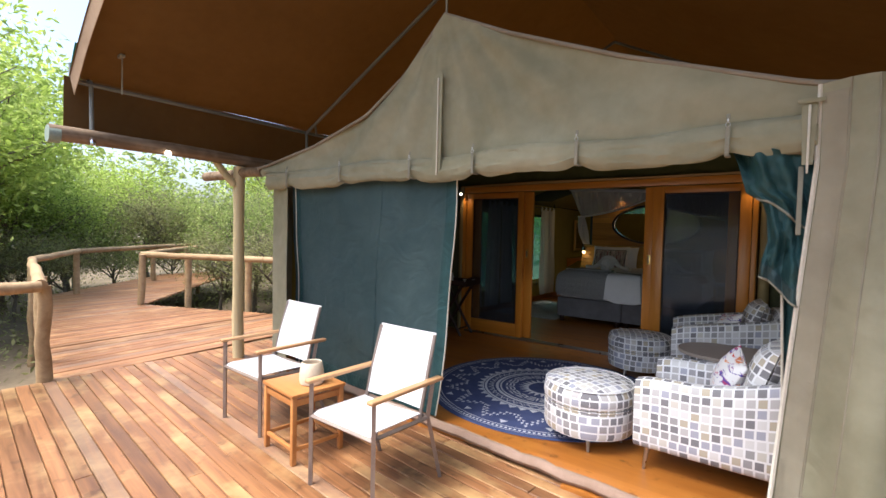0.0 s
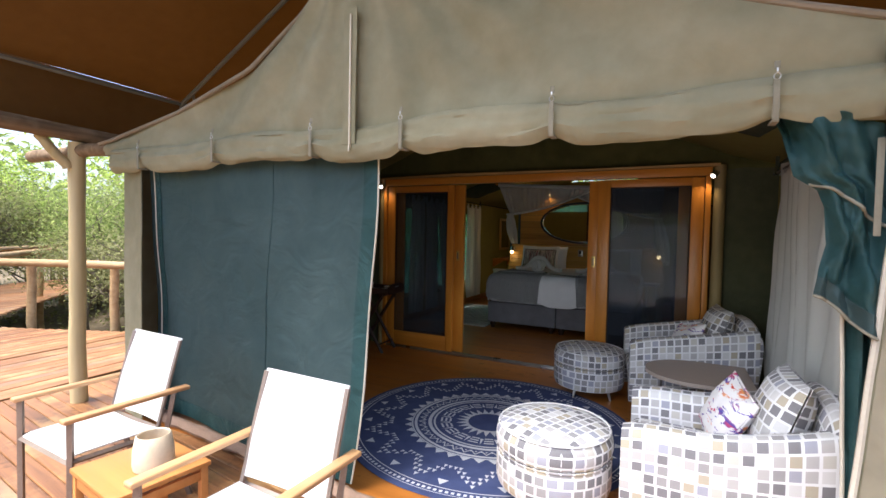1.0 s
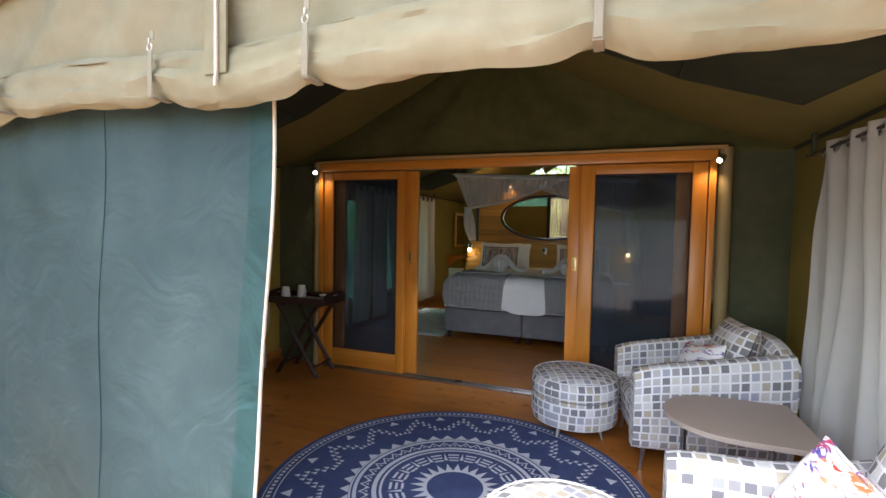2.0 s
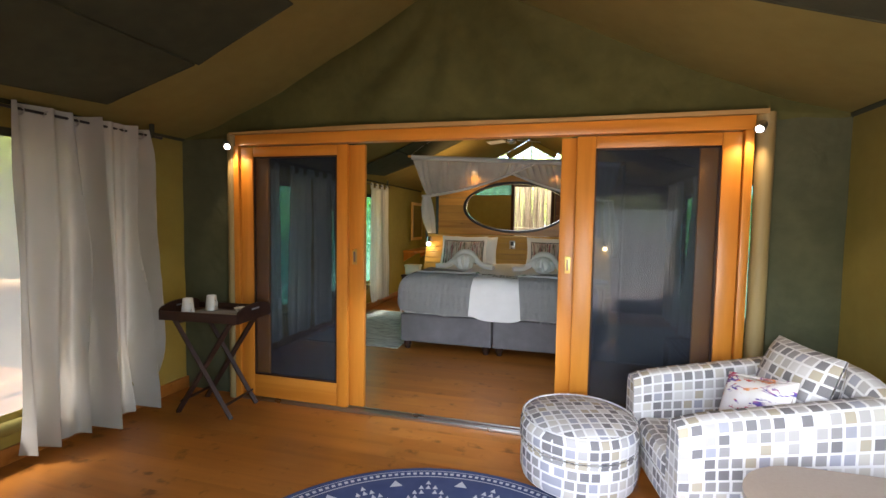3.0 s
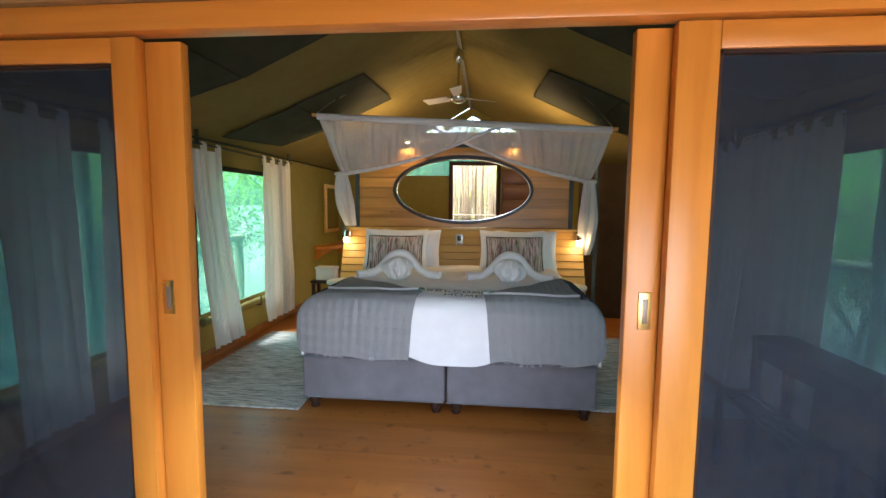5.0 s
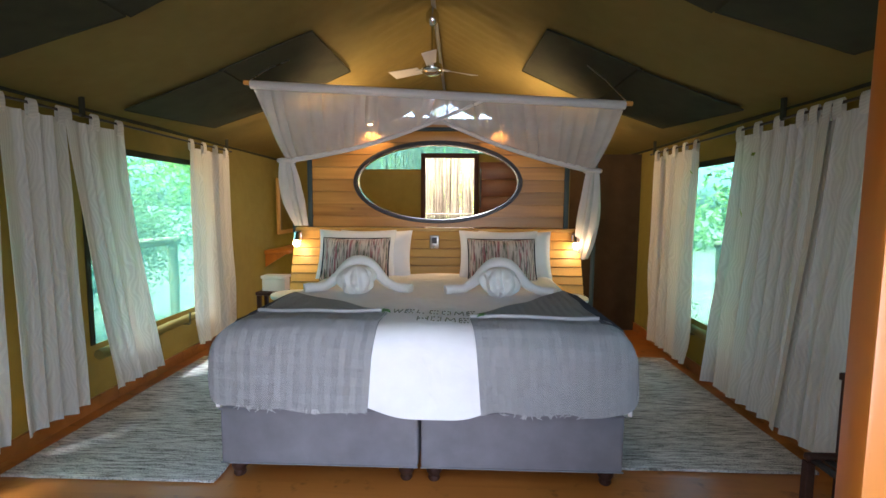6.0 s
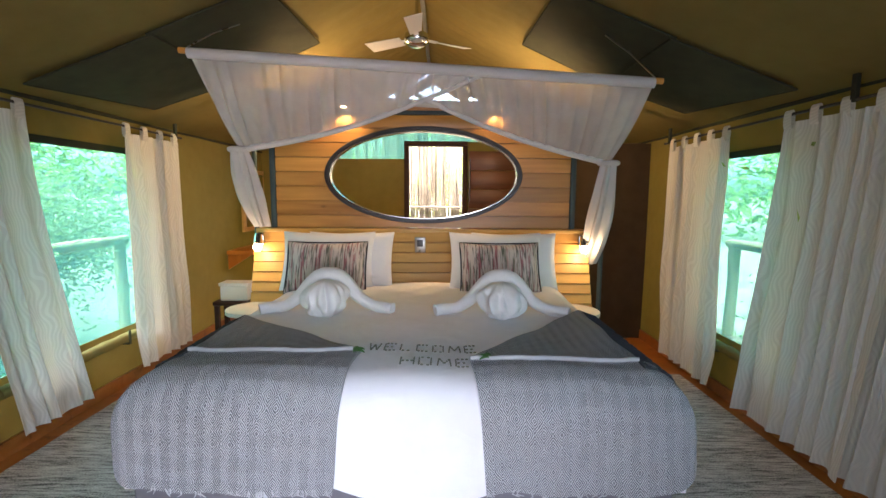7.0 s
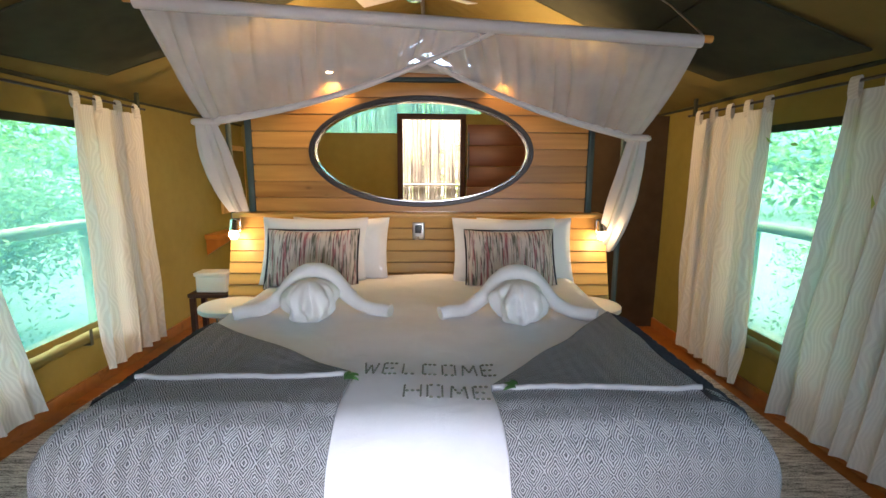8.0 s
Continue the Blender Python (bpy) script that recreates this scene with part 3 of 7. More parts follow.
prism(bm, [(DX0, 2.28), (DX1, 2.28), (DX1, 2.2), (-1.5, 2.2), (-1.5, 2.35), (DX0, 2.35)], Y_END - 0.01, Y_END + 0.01, "y")
prism(bm, [(DX1, 0), (XR, 0), (XR, 2.2), (DX1, 2.2)], Y_END - 0.01, Y_END + 0.01, "y")
prism(bm, [(-4.0, 2.36), (-2.9, 2.52), (-1.5, 2.52), (-1.5, 2.2), (XR, 2.2), (XR, 2.26), (-0.3, 2.4), (-1.1, 2.74), (-1.3, 2.86), (-3.15, 2.86), (-3.4, 2.74), (-4.0, 2.485)], Y_END - 0.01, Y_END + 0.01, "y")
solid("wall_north", bm, CANVAS, "olive canvas end wall with a doorway", "wall", kind="structure", smooth=False)
w = thing("window_7", "clear gable window of the tent in three lights", "window", kind="structure")
for tri in ([(-2.68, 2.87), (-1.72, 2.87), (-2.2, 3.14)], [(-3.05, 2.87), (-2.8, 2.87), (-2.76, 2.98)], [(-1.64, 2.87), (-1.4, 2.87), (-1.66, 2.98)]):
    bm = B()
    prism(bm, tri, Y_END - 0.002, Y_END + 0.002, "y")
    part("pane", bm, cloth("clear mesh", (0.5, 0.52, 0.5), (0.6, 0.6, 0.6), 0.2, (0.95, 0.97, 0.95), clear=0.8), w).visible_shadow = False
bm = B()
tube(bm, [(-2.2, Y_END - 0.01, 2.86), (-2.2, Y_END - 0.01, 3.2)], 0.012)
part("mullion", bm, PIPE, w)
bm = B()
prism(bm, [(-2.76, 2.99), (-2.68, 2.87), (-2.2, 3.14), (-1.72, 2.87), (-1.66, 2.99), (-2.2, 3.3)], Y_END - 0.012, Y_END + 0.012, "y")
part("gable_canvas", bm, CANVAS, w, "olive canvas gable piece")
w = thing("window_8", "turquoise mesh strip window high in the end wall", "window", kind="structure")
bm = B()
prism(bm, [(-4.0, 2.10), (DX0, 2.10), (DX0, 2.35), (-1.5, 2.35), (-1.5, 2.52), (-2.9, 2.52), (-4.0, 2.36)], Y_END - 0.002, Y_END + 0.002, "y")
part("pane", bm, WINDOW_MESH, w).visible_shadow = False


# ---- floor inside ----
def floor_boards():
    fl = thing("floor", "orange brown varnished timber floor with knots", "floor", kind="structure")
    bm = B()
    box(bm, (XL - 0.05, Y_FRONT - 0.02, -0.08), (XR + 0.05, Y_END + 0.3, -0.03))
    part("subfloor", bm, DARKWOOD, fl)
    return fl


FLOOR_OB = floor_boards()

# skirting boards
for nm, x in (("baseboard_west", XL + 0.02), ("baseboard_east", XR - 0.02)):
    bm = B()
    box(bm, (x - 0.012, Y_FRONT + 0.1, 0.0), (x + 0.012, Y_END, 0.10), 0.004)
    solid(nm, bm, FLOOR, "orange brown timber skirting board", "skirting", kind="structure")


# ---- flysheet over the tent ----
FLY_EAVE, FLY_RIDGE, FX = 2.82, 4.42, 3.05


def fly():
    ob = thing("flysheet", "brown canvas flysheet stretched over the tent on pipes", "tent roof", kind="structure")
    for s in (-1, 1):
        bm = B()
        sheet(bm, lambda u, v: (XC + s * FX * u, lerp(1.85, 14.2, v) - (0.1 * math.sin(math.pi * u) if v == 0 else 0), lerp(FLY_RIDGE, FLY_EAVE, u) - 0.05 * math.sin(math.pi * u) + 0.02 * wob(3 * u, 8 * v)), 16, 40, 0.006)
        part("slope", bm, FLY, ob)
        bm = B()
        sheet(bm, lambda u, v: (XC + s * (FX + 0.02 + 0.04 * u + 0.012 * wob(12 * v, u)), lerp(1.82, 14.2, v), lerp(FLY_EAVE, 2.30, u) + 0.012 * wob(9 * v, 5)), 8, 50, 0.005)
        part("valance", bm, FLY, ob)
        bm = B()
        tube(bm, [(XC + s * (FX - 0.05), 1.9, FLY_EAVE - 0.05), (XC + s * (FX - 0.05), 14.0, FLY_EAVE - 0.05)], 0.018)
        part("eave_pipe", bm, PIPE, ob)
        for y in (2.0, 4.35, 7.5, 10.5, 13.5):
            bm = B()
            x1 = XC + s * (FX - 0.05)
            if y > 3:
                tube(bm, [(x1, y, FLY_EAVE - 0.05), (XC, y, FLY_RIDGE - 0.07)], 0.02)
                tube(bm, [(x1, y + 0.16, FLY_EAVE - 0.05), (lerp(x1, XC, 0.06), y, lerp(FLY_EAVE, FLY_RIDGE, 0.06) - 0.05)], 0.014)
            tube(bm, [(x1, y, FLY_EAVE - 0.05), (x1 - s * 0.02, y, 2.3)], 0.018)
            part("rafter_pipe", bm, PIPE, ob)
    # front hem, with its straps
    for s in (-1, 1):
        bm = B()
        sheet(bm, lambda u, v: (XC + s * FX * u, 1.86 - 0.10 * math.sin(math.pi * u) + 0.03 * v, lerp(FLY_RIDGE, FLY_EAVE, u) - 0.05 * math.sin(math.pi * u) - 0.16 * v * (1 + 0.15 * wob(8 * u))), 24, 4, 0.005)
        part("hem", bm, cloth("worn hem canvas", (0.3, 0.2, 0.13), (0.42, 0.3, 0.2), 0.1), ob, "worn paler canvas hem")
    for k, ln in ((0.86, 0.34), (0.62, 0.1)):
        bm = B()
        x, z = XC - FX * k, lerp(FLY_RIDGE, FLY_EAVE, k) - 0.05
        box(bm, (x - 0.012, 2.12, z - ln), (x + 0.012, 2.125, z), 0.002)
        box(bm, (x - 0.05, 2.10, z - 0.02), (x + 0.03, 2.14, z + 0.01), 0.006)
        part("strap", bm, WEB, ob)
    return ob


fly()


# ---- front of the tent ----
def front_wall():
    ob = thing("tent_front", "pale khaki canvas tent front with a rolled up flap", "tent wall", kind="structure")
    bot = lambda x: 2.03 - 0.012 * math.cos((x + 2.2) * 4)
    bm = B()

    def gable(u, v):
        x = lerp(-4.56, 0.02, u)
        zt, zb = gable_front(x), bot(x)
        pull = 0.03 * math.exp(-((x + 2.16) / 0.5) ** 2) * v
        z = lerp(zb, zt, v)
        th = math.atan2(x + 2.16, 3.2 - z)
        rr = math.hypot(x + 2.16, 3.2 - z)
        fold = 0.032 * math.sin(th * 21 + 1.5 * wob(x, z)) * min(1.0, rr) * math.exp(-0.35 * rr) + 0.02 * wob(x * 1.2 - z * 3.5, z * 3 + x)
        return (x, 3.30 + fold * min(1.0, 4 * v) - pull + 0.03 * math.sin(math.pi * v) * math.sin(x * 3.1), z)
    sheet(bm, gable, 168, 24, 0.008)
    part("gable_canvas", bm, CANVAS_OUT, ob)
    bm = B()
    xs = sorted([lerp(-4.62, 0.5, i / 80) for i in range(81)] + [-2.16])
    tube(bm, [(x, 3.285, gable_front(x) + 0.004) for x in xs], 0.014, 8)
    part("piping", bm, cloth("hem tape", (0.2, 0.17, 0.125), (0.27, 0.23, 0.18)), ob, "darker hem tape")
    # rolled flap with gathers at each strap
    clips = [-4.03, -3.25, -2.44, -1.86, -1.12, -0.35]
    bm = B()
    n = 150

    def roll(u, v):
        x = lerp(-4.42, 0.0, u)
        near = min(abs(x - c) for c in clips)
        g = math.exp(-(near / 0.07) ** 2)
        rz = (0.074 + 0.010 * wob(x * 1.6, 1)) * (1 - 0.22 * g) + 0.010
        a = v * 2 * math.pi
        lump = 0.006 * math.sin(3 * a + 4 * wob(x * 1.2, 8)) + 0.005 * math.sin(8 * a + 7 * wob(x * 1.8, 3)) + 0.010 * wob(x * 3, math.cos(a) * 2.5, math.sin(a) * 2.5) + 0.006 * wob(x * 9 + 3 * math.sin(a), math.cos(a) * 5, math.sin(a) * 5)
        return (x, 3.282 + 0.034 * math.cos(a) + 0.8 * lump, bot(x) - 0.05 - 0.005 * math.sin(x * 5) + (rz + lump) * math.sin(a) + 0.016 * g)
    sheet(bm, roll, 220, 28, 0.003)
    part("rolled_flap", bm, CANVAS_OUT, ob)
    for c in clips:
        bm = B()
        z = bot(c)
        box(bm, (c - 0.010, 3.228, z - 0.115), (c + 0.010, 3.232, z + 0.025), 0.002)
        box(bm, (c - 0.012, 3.232, z - 0.12), (c + 0.012, 3.3, z - 0.112), 0.002)
        box(bm, (c - 0.009, 3.236, z + 0.060), (c + 0.009, 3.240, z + 0.088), 0.002)
        st = part("strap", bm, WEB, ob)
        bm = B()
        ring = [(c + 0.010 * math.cos(t), 3.23, z + 0.034 + 0.012 * math.sin(t)) for t in [k * math.pi / 5 for k in range(11)]]
        tube(bm, ring, 0.0022, 6)
        box(bm, (c - 0.003, 3.226, z + 0.046), (c + 0.003, 3.232, z + 0.062), 0.001)
        part("clip", bm, STEEL, st)
    # upright zips
    for x, z0, z1, lean in ((-2.172, 1.955, 2.63, 0.0), (-0.035, 1.84, 2.12, 0.02)):
        bm = B()
        prism(bm, [(x - 0.03, z1), (x + 0.03, z1), (x + 0.02, z0), (x - 0.02, z0)] if x > -1 else [(x - 0.05, z1 + 0.02), (x + 0.035, z1 + 0.02), (x + 0.03, z0), (x - 0.05, z0)], 3.238, 3.245, "y")
        z = part("zip_band", bm, CANVAS_OUT, ob)
        bm = B()
        box(bm, (x - 0.005, 3.228, z0 - 0.02), (x + 0.005, 3.237, z1 - 0.01), 0.002)
        box(bm, (x - 0.004, 3.225, z0 - 0.04), (x + 0.004, 3.233, z0 - 0.01), 0.002)
        part("zip", bm, ZIP, z)
    # left corner strip
    bm = B()
    sheet(bm, lambda u, v: (lerp(-4.50, -4.11, u) + 0.01 * wob(v * 3), 3.40 + 0.02 * math.sin(u * 3) - 0.10 * u, lerp(0.03, 2.14, v)), 6, 20, 0.006)
    part("corner_strip", bm, CANVAS_OUT, ob)
    bm = B()
    sheet(bm, lambda u, v: (lerp(-4.47, XL, u), lerp(3.40, 3.76, u), lerp(0.03, 2.16, v)), 4, 12, 0.008)
    part("corner_return", bm, CANVAS_OUT, ob)
    # wide side canvas drawn aside, falling to the deck
    bm = B()

    def fall(u, v):
        z = lerp(0.02, 2.20, v)
        x0 = lerp(-0.13, 0.0, min(1, v * 1.2))
        x = lerp(x0, 0.95, u)
        zz = min(z, 2.2) - 0.02 * u
        return (x, 3.24 - 0.45 * u * (1 - 0.4 * v) + 0.06 * math.sin(u * 15 + v * 2.5) * (1 - 0.6 * v) + 0.05 * wob(u * 5, v * 2) * min(1.0, u * 5) + 0.015 * wob(u * 12, v * 6), zz)
    sheet(bm, fall, 50, 30, 0.007)
    part("side_canvas", bm, CANVAS_OUT, ob)
    bm = B()
    tube(bm, [(fall(0, k / 24)[0], fall(0, k / 24)[1] - 0.004, fall(0, k / 24)[2]) for k in range(25)], 0.011, 6)
    part("edge_binding", bm, ZIP, ob, "cream zip edge")
    TAPE = cloth("greyish canvas tape", (0.24, 0.215, 0.155), (0.31, 0.28, 0.205), folds=1.0)
    bm = B()
    sheet(bm, lambda u, v: (lambda p: (p[0], p[1] - 0.009, p[2]))(fall(0.015 + 0.085 * u, 0.0 + 0.98 * v)), 5, 40, 0.003)
    part("zip_facing", bm, TAPE, ob)
    for uu in (0.105, 0.2, 0.44):
        bm = B()
        tube(bm, [(lambda p: (p[0], p[1] - 0.006, p[2]))(fall(uu, k / 40)) for k in range(41)], 0.0045, 6)
        part("seam", bm, TAPE, ob)
    bm = B()
    box(bm, (-0.08, 3.2195, 2.118), (0.02, 3.224, 2.136), 0.002)
    part("strap_patch", bm, CANVAS_OUT, ob, "greyish strap patch")
    bm = B()
    tube(bm, [(-2.16, 3.30, 3.08), (-2.20, 3.34, 3.7), (-2.24, 3.4, 4.3)], 0.008, 6)
    part("ridge_rope", bm, WEB, ob)
    bm = B()
    for k, (w, z) in enumerate(((0.05, 1.985), (0.07, 1.962), (0.06, 1.942))):
        box(bm, (-4.24 - w / 2, 3.296, z), (-4.24 + w / 2, 3.30, z + 0.010))
    lathe(bm, [(0.0, -0.02), (0.02, 0.0), (0.0, 0.02)], 12, (-4.24, 3.30, 2.02))
    part("printed_mark", bm, ZIP, ob, "small pale printed mark")
    return ob


front_wall()


def mesh_screen():
    ob = thing("mesh_screen", "dark teal shade cloth screen hanging from the tent front", "screen")
    bm = B()

    def f(u, v):
        z = lerp(0.055, 1.95, v)
        x1 = -2.09 - 0.16 * (1 - v) ** 2 * 1.0 + 0.012 * math.sin(v * 9)
        return (lerp(lerp(-4.27, -4.13, v), x1, u), lerp(3.24 - 0.085 * (lerp(-4.27, x1, u) + 0.77), 3.37, v) + 0.02 * wob(u * 4, v * 3) + 0.03 * math.sin(u * 7 + v) * (1 - v), z)
    sheet(bm, f, 40, 30, 0.003)
    part("cloth", bm, GREEN_MESH, ob)
    bm = B()
    tube(bm, [f(1, k / 30) for k in range(31)], 0.007, 6)
    part("edge_tape", bm, ZIP, ob, "white edge tape")
    bm = B()
    sheet(bm, lambda u, v: (lambda p: (p[0], p[1] - 0.006, p[2]))(f(0.955 + 0.045 * u, v)), 3, 30, 0.002)
    part("side_hem", bm, GREEN_ROLL, ob)
    bm = B()
    sheet(bm, lambda u, v: (lambda p: (p[0], p[1] - 0.006, p[2]))(f(u, 0.06 * v)), 30, 3, 0.002)
    part("lower_hem", bm, GREEN_ROLL, ob)
    bm = B()
    sheet(bm, lambda u, v: (lambda p: (p[0], p[1] - 0.006, p[2]))(f(0.03 * u + 0.03, v)), 3, 30, 0.002)
    part("side_hem", bm, GREEN_ROLL, ob)
    bm = B()
    tube(bm, [(lambda p: (p[0], p[1] - 0.008, p[2]))(f(0.03, k / 30)) for k in range(31)], 0.005, 6)
    part("edge_tape", bm, ZIP, ob, "white edge tape")
    bm = B()
    tube(bm, [(lambda p: (p[0], p[1] - 0.004, p[2]))(f(0.62, k / 30)) for k in range(31)], 0.0016, 6)
    part("seam", bm, GREEN_ROLL, ob)
    return ob


mesh_screen()


def gathered_screen():
    """The other half of the screen, tied back in a bunch beside the opening."""
    ob = thing("gathered_screen", "teal shade cloth screen bunched and tied back beside the opening", "screen")
    edge_z = (0.0, 1.15, 1.25, 1.32, 1.40, 1.49, 1.62, 1.68, 1.73, 1.88, 1.98)
    edge_x = (-0.2, -0.2, -0.2, -0.2, -0.19, -0.17, -0.18, -0.20, -0.27, -0.31, -0.35)

    def f(u, v):
        z = lerp(lerp(1.98, 1.86, u), lerp(1.31, 1.12, u) + 0.012 * math.sin(9 * u), v)
        x = lerp(float(np.interp(z, edge_z, edge_x)), 0.05, u)
        pleat = 0.030 * math.sin(11 * u + 5 * v + 2 * wob(2 * u, 3 * v)) + 0.016 * math.sin(23 * u - 8 * v) + 0.03 * wob(4 * u + 3 * v, 5 * v) + 0.012 * wob(14 * u, 16 * v)
        return (x, 3.35 - 0.05 * math.sin(math.pi * u) + pleat * min(1.0, 8 * u + 0.3), z)
    bm = B()
    sheet(bm, f, 64, 80, 0.003)
    part("cloth", bm, GREEN_ROLL, ob)
    bm = B()
    sheet(bm, lambda u, v: (lambda p: (p[0], p[1] - 0.006, p[2]))(f(u, 0.90 + 0.09 * v)), 40, 4, 0.003)
    part("lower_hem", bm, GREEN_MESH, ob, "paler stitched hem")
    bm = B()
    tube(bm, [(lambda p: (p[0], p[1] - 0.004, p[2]))(f(k / 40, 1.0)) for k in range(41)], 0.006, 6)
    part("edge_tape", bm, WEB, ob, "grey edge tape")
    bm = B()
    tube(bm, [(lambda p: (p[0], p[1] - 0.010, p[2]))(f(k / 40, 0.42 + 0.10 * k / 40)) for k in range(41)], 0.006, 6)
    part("edge_tape", bm, WEB, ob, "grey edge tape")
    bm = B()
    sheet(bm, lambda u, v: (lerp(lerp(-0.10, -0.05, v), 0.06, u), 3.40 + 0.02 * math.sin(16 * u + 2 * v) + 0.01 * wob(5 * u, 9 * v), lerp(1.24, 0.01, v)), 24, 40, 0.003)
    part("hanging_strip", bm, GREEN_ROLL, ob)
    bm = B()
    tube(bm, [(lerp(-0.105, -0.055, k / 20), 3.395 + 0.006 * wob(k * 0.5), lerp(1.24, 0.02, k / 20)) for k in range(21)], 0.007, 6)
    part("edge_tape", bm, ZIP, ob, "white edge tape")
    bm = B()
    box(bm, (-0.065, 3.285, 1.52), (-0.045, 3.289, 1.84), 0.002)
    part("strap", bm, WEB, ob)
    return ob


gathered_screen()

bm = B()
tube(bm, [(lerp(-4.3, 0.6, i / 60), 3.20 - 0.085 * (lerp(-4.3, 0.6, i / 60) + 0.77) + 0.02 * wob(i * 0.4), 0.03 + 0.01 * wob(i * 0.5, 4)) for i in range(61)], [0.045 + 0.012 * wob(i * 0.7, 9) for i in range(61)], 10, True, 0.8)
solid("canvas_sill_roll", bm, cloth("dusty pink brown canvas", (0.26, 0.17, 0.12), (0.36, 0.25, 0.19), folds=1.0), "dusty rolled canvas lip along the tent threshold", "canvas roll")

# ---- door wall between verandah and bedroom ----
bm = B()
pr = [(x, roof_inner(x, 6.4) - 0.0) for x in np.linspace(XL, XR, 31)]


def door_gable(u, v):
    x = lerp(XL, XR, u)
    z = lerp(2.17, roof_inner(x, 6.4), v)
    th, rr = math.atan2(x - XC, 3.4 - z), math.hypot(x - XC, 3.4 - z)
    return (x, 6.46 + (0.022 * math.sin(th * 17 + 2 * wob(x, z)) * min(1.0, rr) + 0.012 * wob(x * 4, z * 3)) * min(1.0, 3 * v), z)


# The gable's shade under the brighter roof slopes is part of its colour.
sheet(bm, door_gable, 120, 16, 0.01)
solid("wall_door_gable", bm, CANVAS_GABLE_SHADED, "olive brown canvas gable, darkened for shade, draped over the sliding doors", "wall", kind="structure")
for nm, a, b in (("wall_door_west", XL, -4.05), ("wall_door_east", -0.30, XR)):
    bm = B()
    sheet(bm, lambda u, v: (lerp(a, b, u), 6.46 + 0.015 * wob(u * 3, v * 4), lerp(0, 2.18, v)), 8, 20, 0.012)
    solid(nm, bm, CANVAS_GREEN, "grey green canvas wall beside the sliding doors", "wall", kind="structure")

# ---- sliding doors ----
def door_leaf(name, x0, x1, y, handle_x, left):
    ob = thing(name, "orange varnished sliding door with a dark gauze pane", "door", kind="structure")
    z0, z1, t = 0.03, 2.09, 0.022
    gx0, gx1 = (x0 + 0.115, x1 - 0.09) if left else (x0 + 0.12, x1 - 0.11)
    for a, b in ((x0, gx0), (gx1, x1)):
        bm = B()
        box(bm, (a, y - t, z0), (b, y + t, z1), 0.006)
        part("stile", bm, DOORWOOD, ob)
    for a, b in ((z0, 0.215), (2.01, z1)):
        bm = B()
        box(bm, (gx0, y - t + 0.002, a), (gx1, y + t - 0.002, b), 0.006)
        part("rail", bm, DOORWOOD_X, ob)
    bm = B()
    for a, b, c, d in ((gx0, gx0 + 0.012, 0.215, 2.01), (gx1 - 0.012, gx1, 0.215, 2.01), (gx0, gx1, 0.215, 0.227), (gx0, gx1, 1.998, 2.01)):
        box(bm, (a, y - 0.012, c), (b, y + 0.004, d))
    part("bead", bm, DARKWOOD, ob, "dark glazing bead")
    bm = B()
    box(bm, (gx0, y + 0.004, 0.215), (gx1, y + 0.008, 2.01))
    part("pane", bm, GAUZE, ob, "dark gauze pane").visible_shadow = False
    return ob


door_leaf("door_1", -4.02, -3.06, 6.40, 0, True)
door_leaf("door_2", -1.375, -0.40, 6.40, 0, False)


def flush_pull(parent, x, y, z):
    bm = B()
    box(bm, (x - 0.02, y - 0.005, z - 0.06), (x + 0.02, y, z + 0.06), 0.003)
    h = part("pull_plate", bm, BRASS, parent, "brass flush pull")
    # Raised strip, no hollow: its darker bronze colour stands for the recess's shade.
    bm = B()
    box(bm, (x - 0.008, y - 0.0062, z - 0.04), (x + 0.008, y - 0.0045, z + 0.04), 0.002)
    part("recess", bm, BRONZE, h)


def slide_leaf(name, sx0, sx1, hx, far0, far1):
    """The leaf slid open behind the outer one; its meeting stile shows at the opening."""
    ob = thing(name, "orange varnished sliding door slid open behind its neighbour", "door", kind="structure")
    for a, b in ((sx0, sx1), (far0, far1)):
        bm = B()
        box(bm, (a, 6.43, 0.03), (b, 6.474, 2.09), 0.006)
        part("stile", bm, DOORWOOD, ob)
    lo, hi = min(sx1, far1), max(sx0, far0)
    for a, b in ((0.03, 0.2), (2.01, 2.09)):
        bm = B()
        box(bm, (lo, 6.432, a), (hi, 6.472, b), 0.006)
        part("rail", bm, DOORWOOD_X, ob)
    bm = B()
    box(bm, (lo, 6.45, 0.2), (hi, 6.454, 2.01))
    part("pane", bm, GAUZE, ob, "dark gauze pane").visible_shadow = False
    flush_pull(ob, hx, 6.43, 1.225)


slide_leaf("door_3", -3.10, -2.94, -3.02, -3.93, -3.80)
slide_leaf("door_4", -1.476, -1.34, -1.415, -0.62, -0.49)

ob = thing("door_frame", "orange varnished timber frame round the sliding doors", "door frame", kind="structure")
bm = B()
box(bm, (-4.06, 6.36, 2.10), (-0.34, 6.44, 2.185), 0.006)
part("head", bm, DOORWOOD_X, ob)
bm = B()
prism(bm, [(-4.10, 2.188), (-0.28, 2.188), (-0.28, 2.215), (-1.5, 2.21), (-2.9, 2.222), (-4.10, 2.205)], 6.34, 6.46, "y")
part("cap_board", bm, wood("rough yellow board", (0.36, 0.2, 0.06), (0.48, 0.29, 0.1), 0.6, 0), ob, "rough paler cap board")
for x in (-4.05, -0.37):
    bm = B()
    box(bm, (x - 0.025, 6.36, 0.0), (x + 0.025, 6.48, 2.10), 0.005)
    part("jamb", bm, DOORWOOD, ob)
bm = B()
for y in (6.375, 6.40, 6.45):
    box(bm, (-4.02, y - 0.008, 0.0), (-0.4, y + 0.008, 0.024), 0.003)
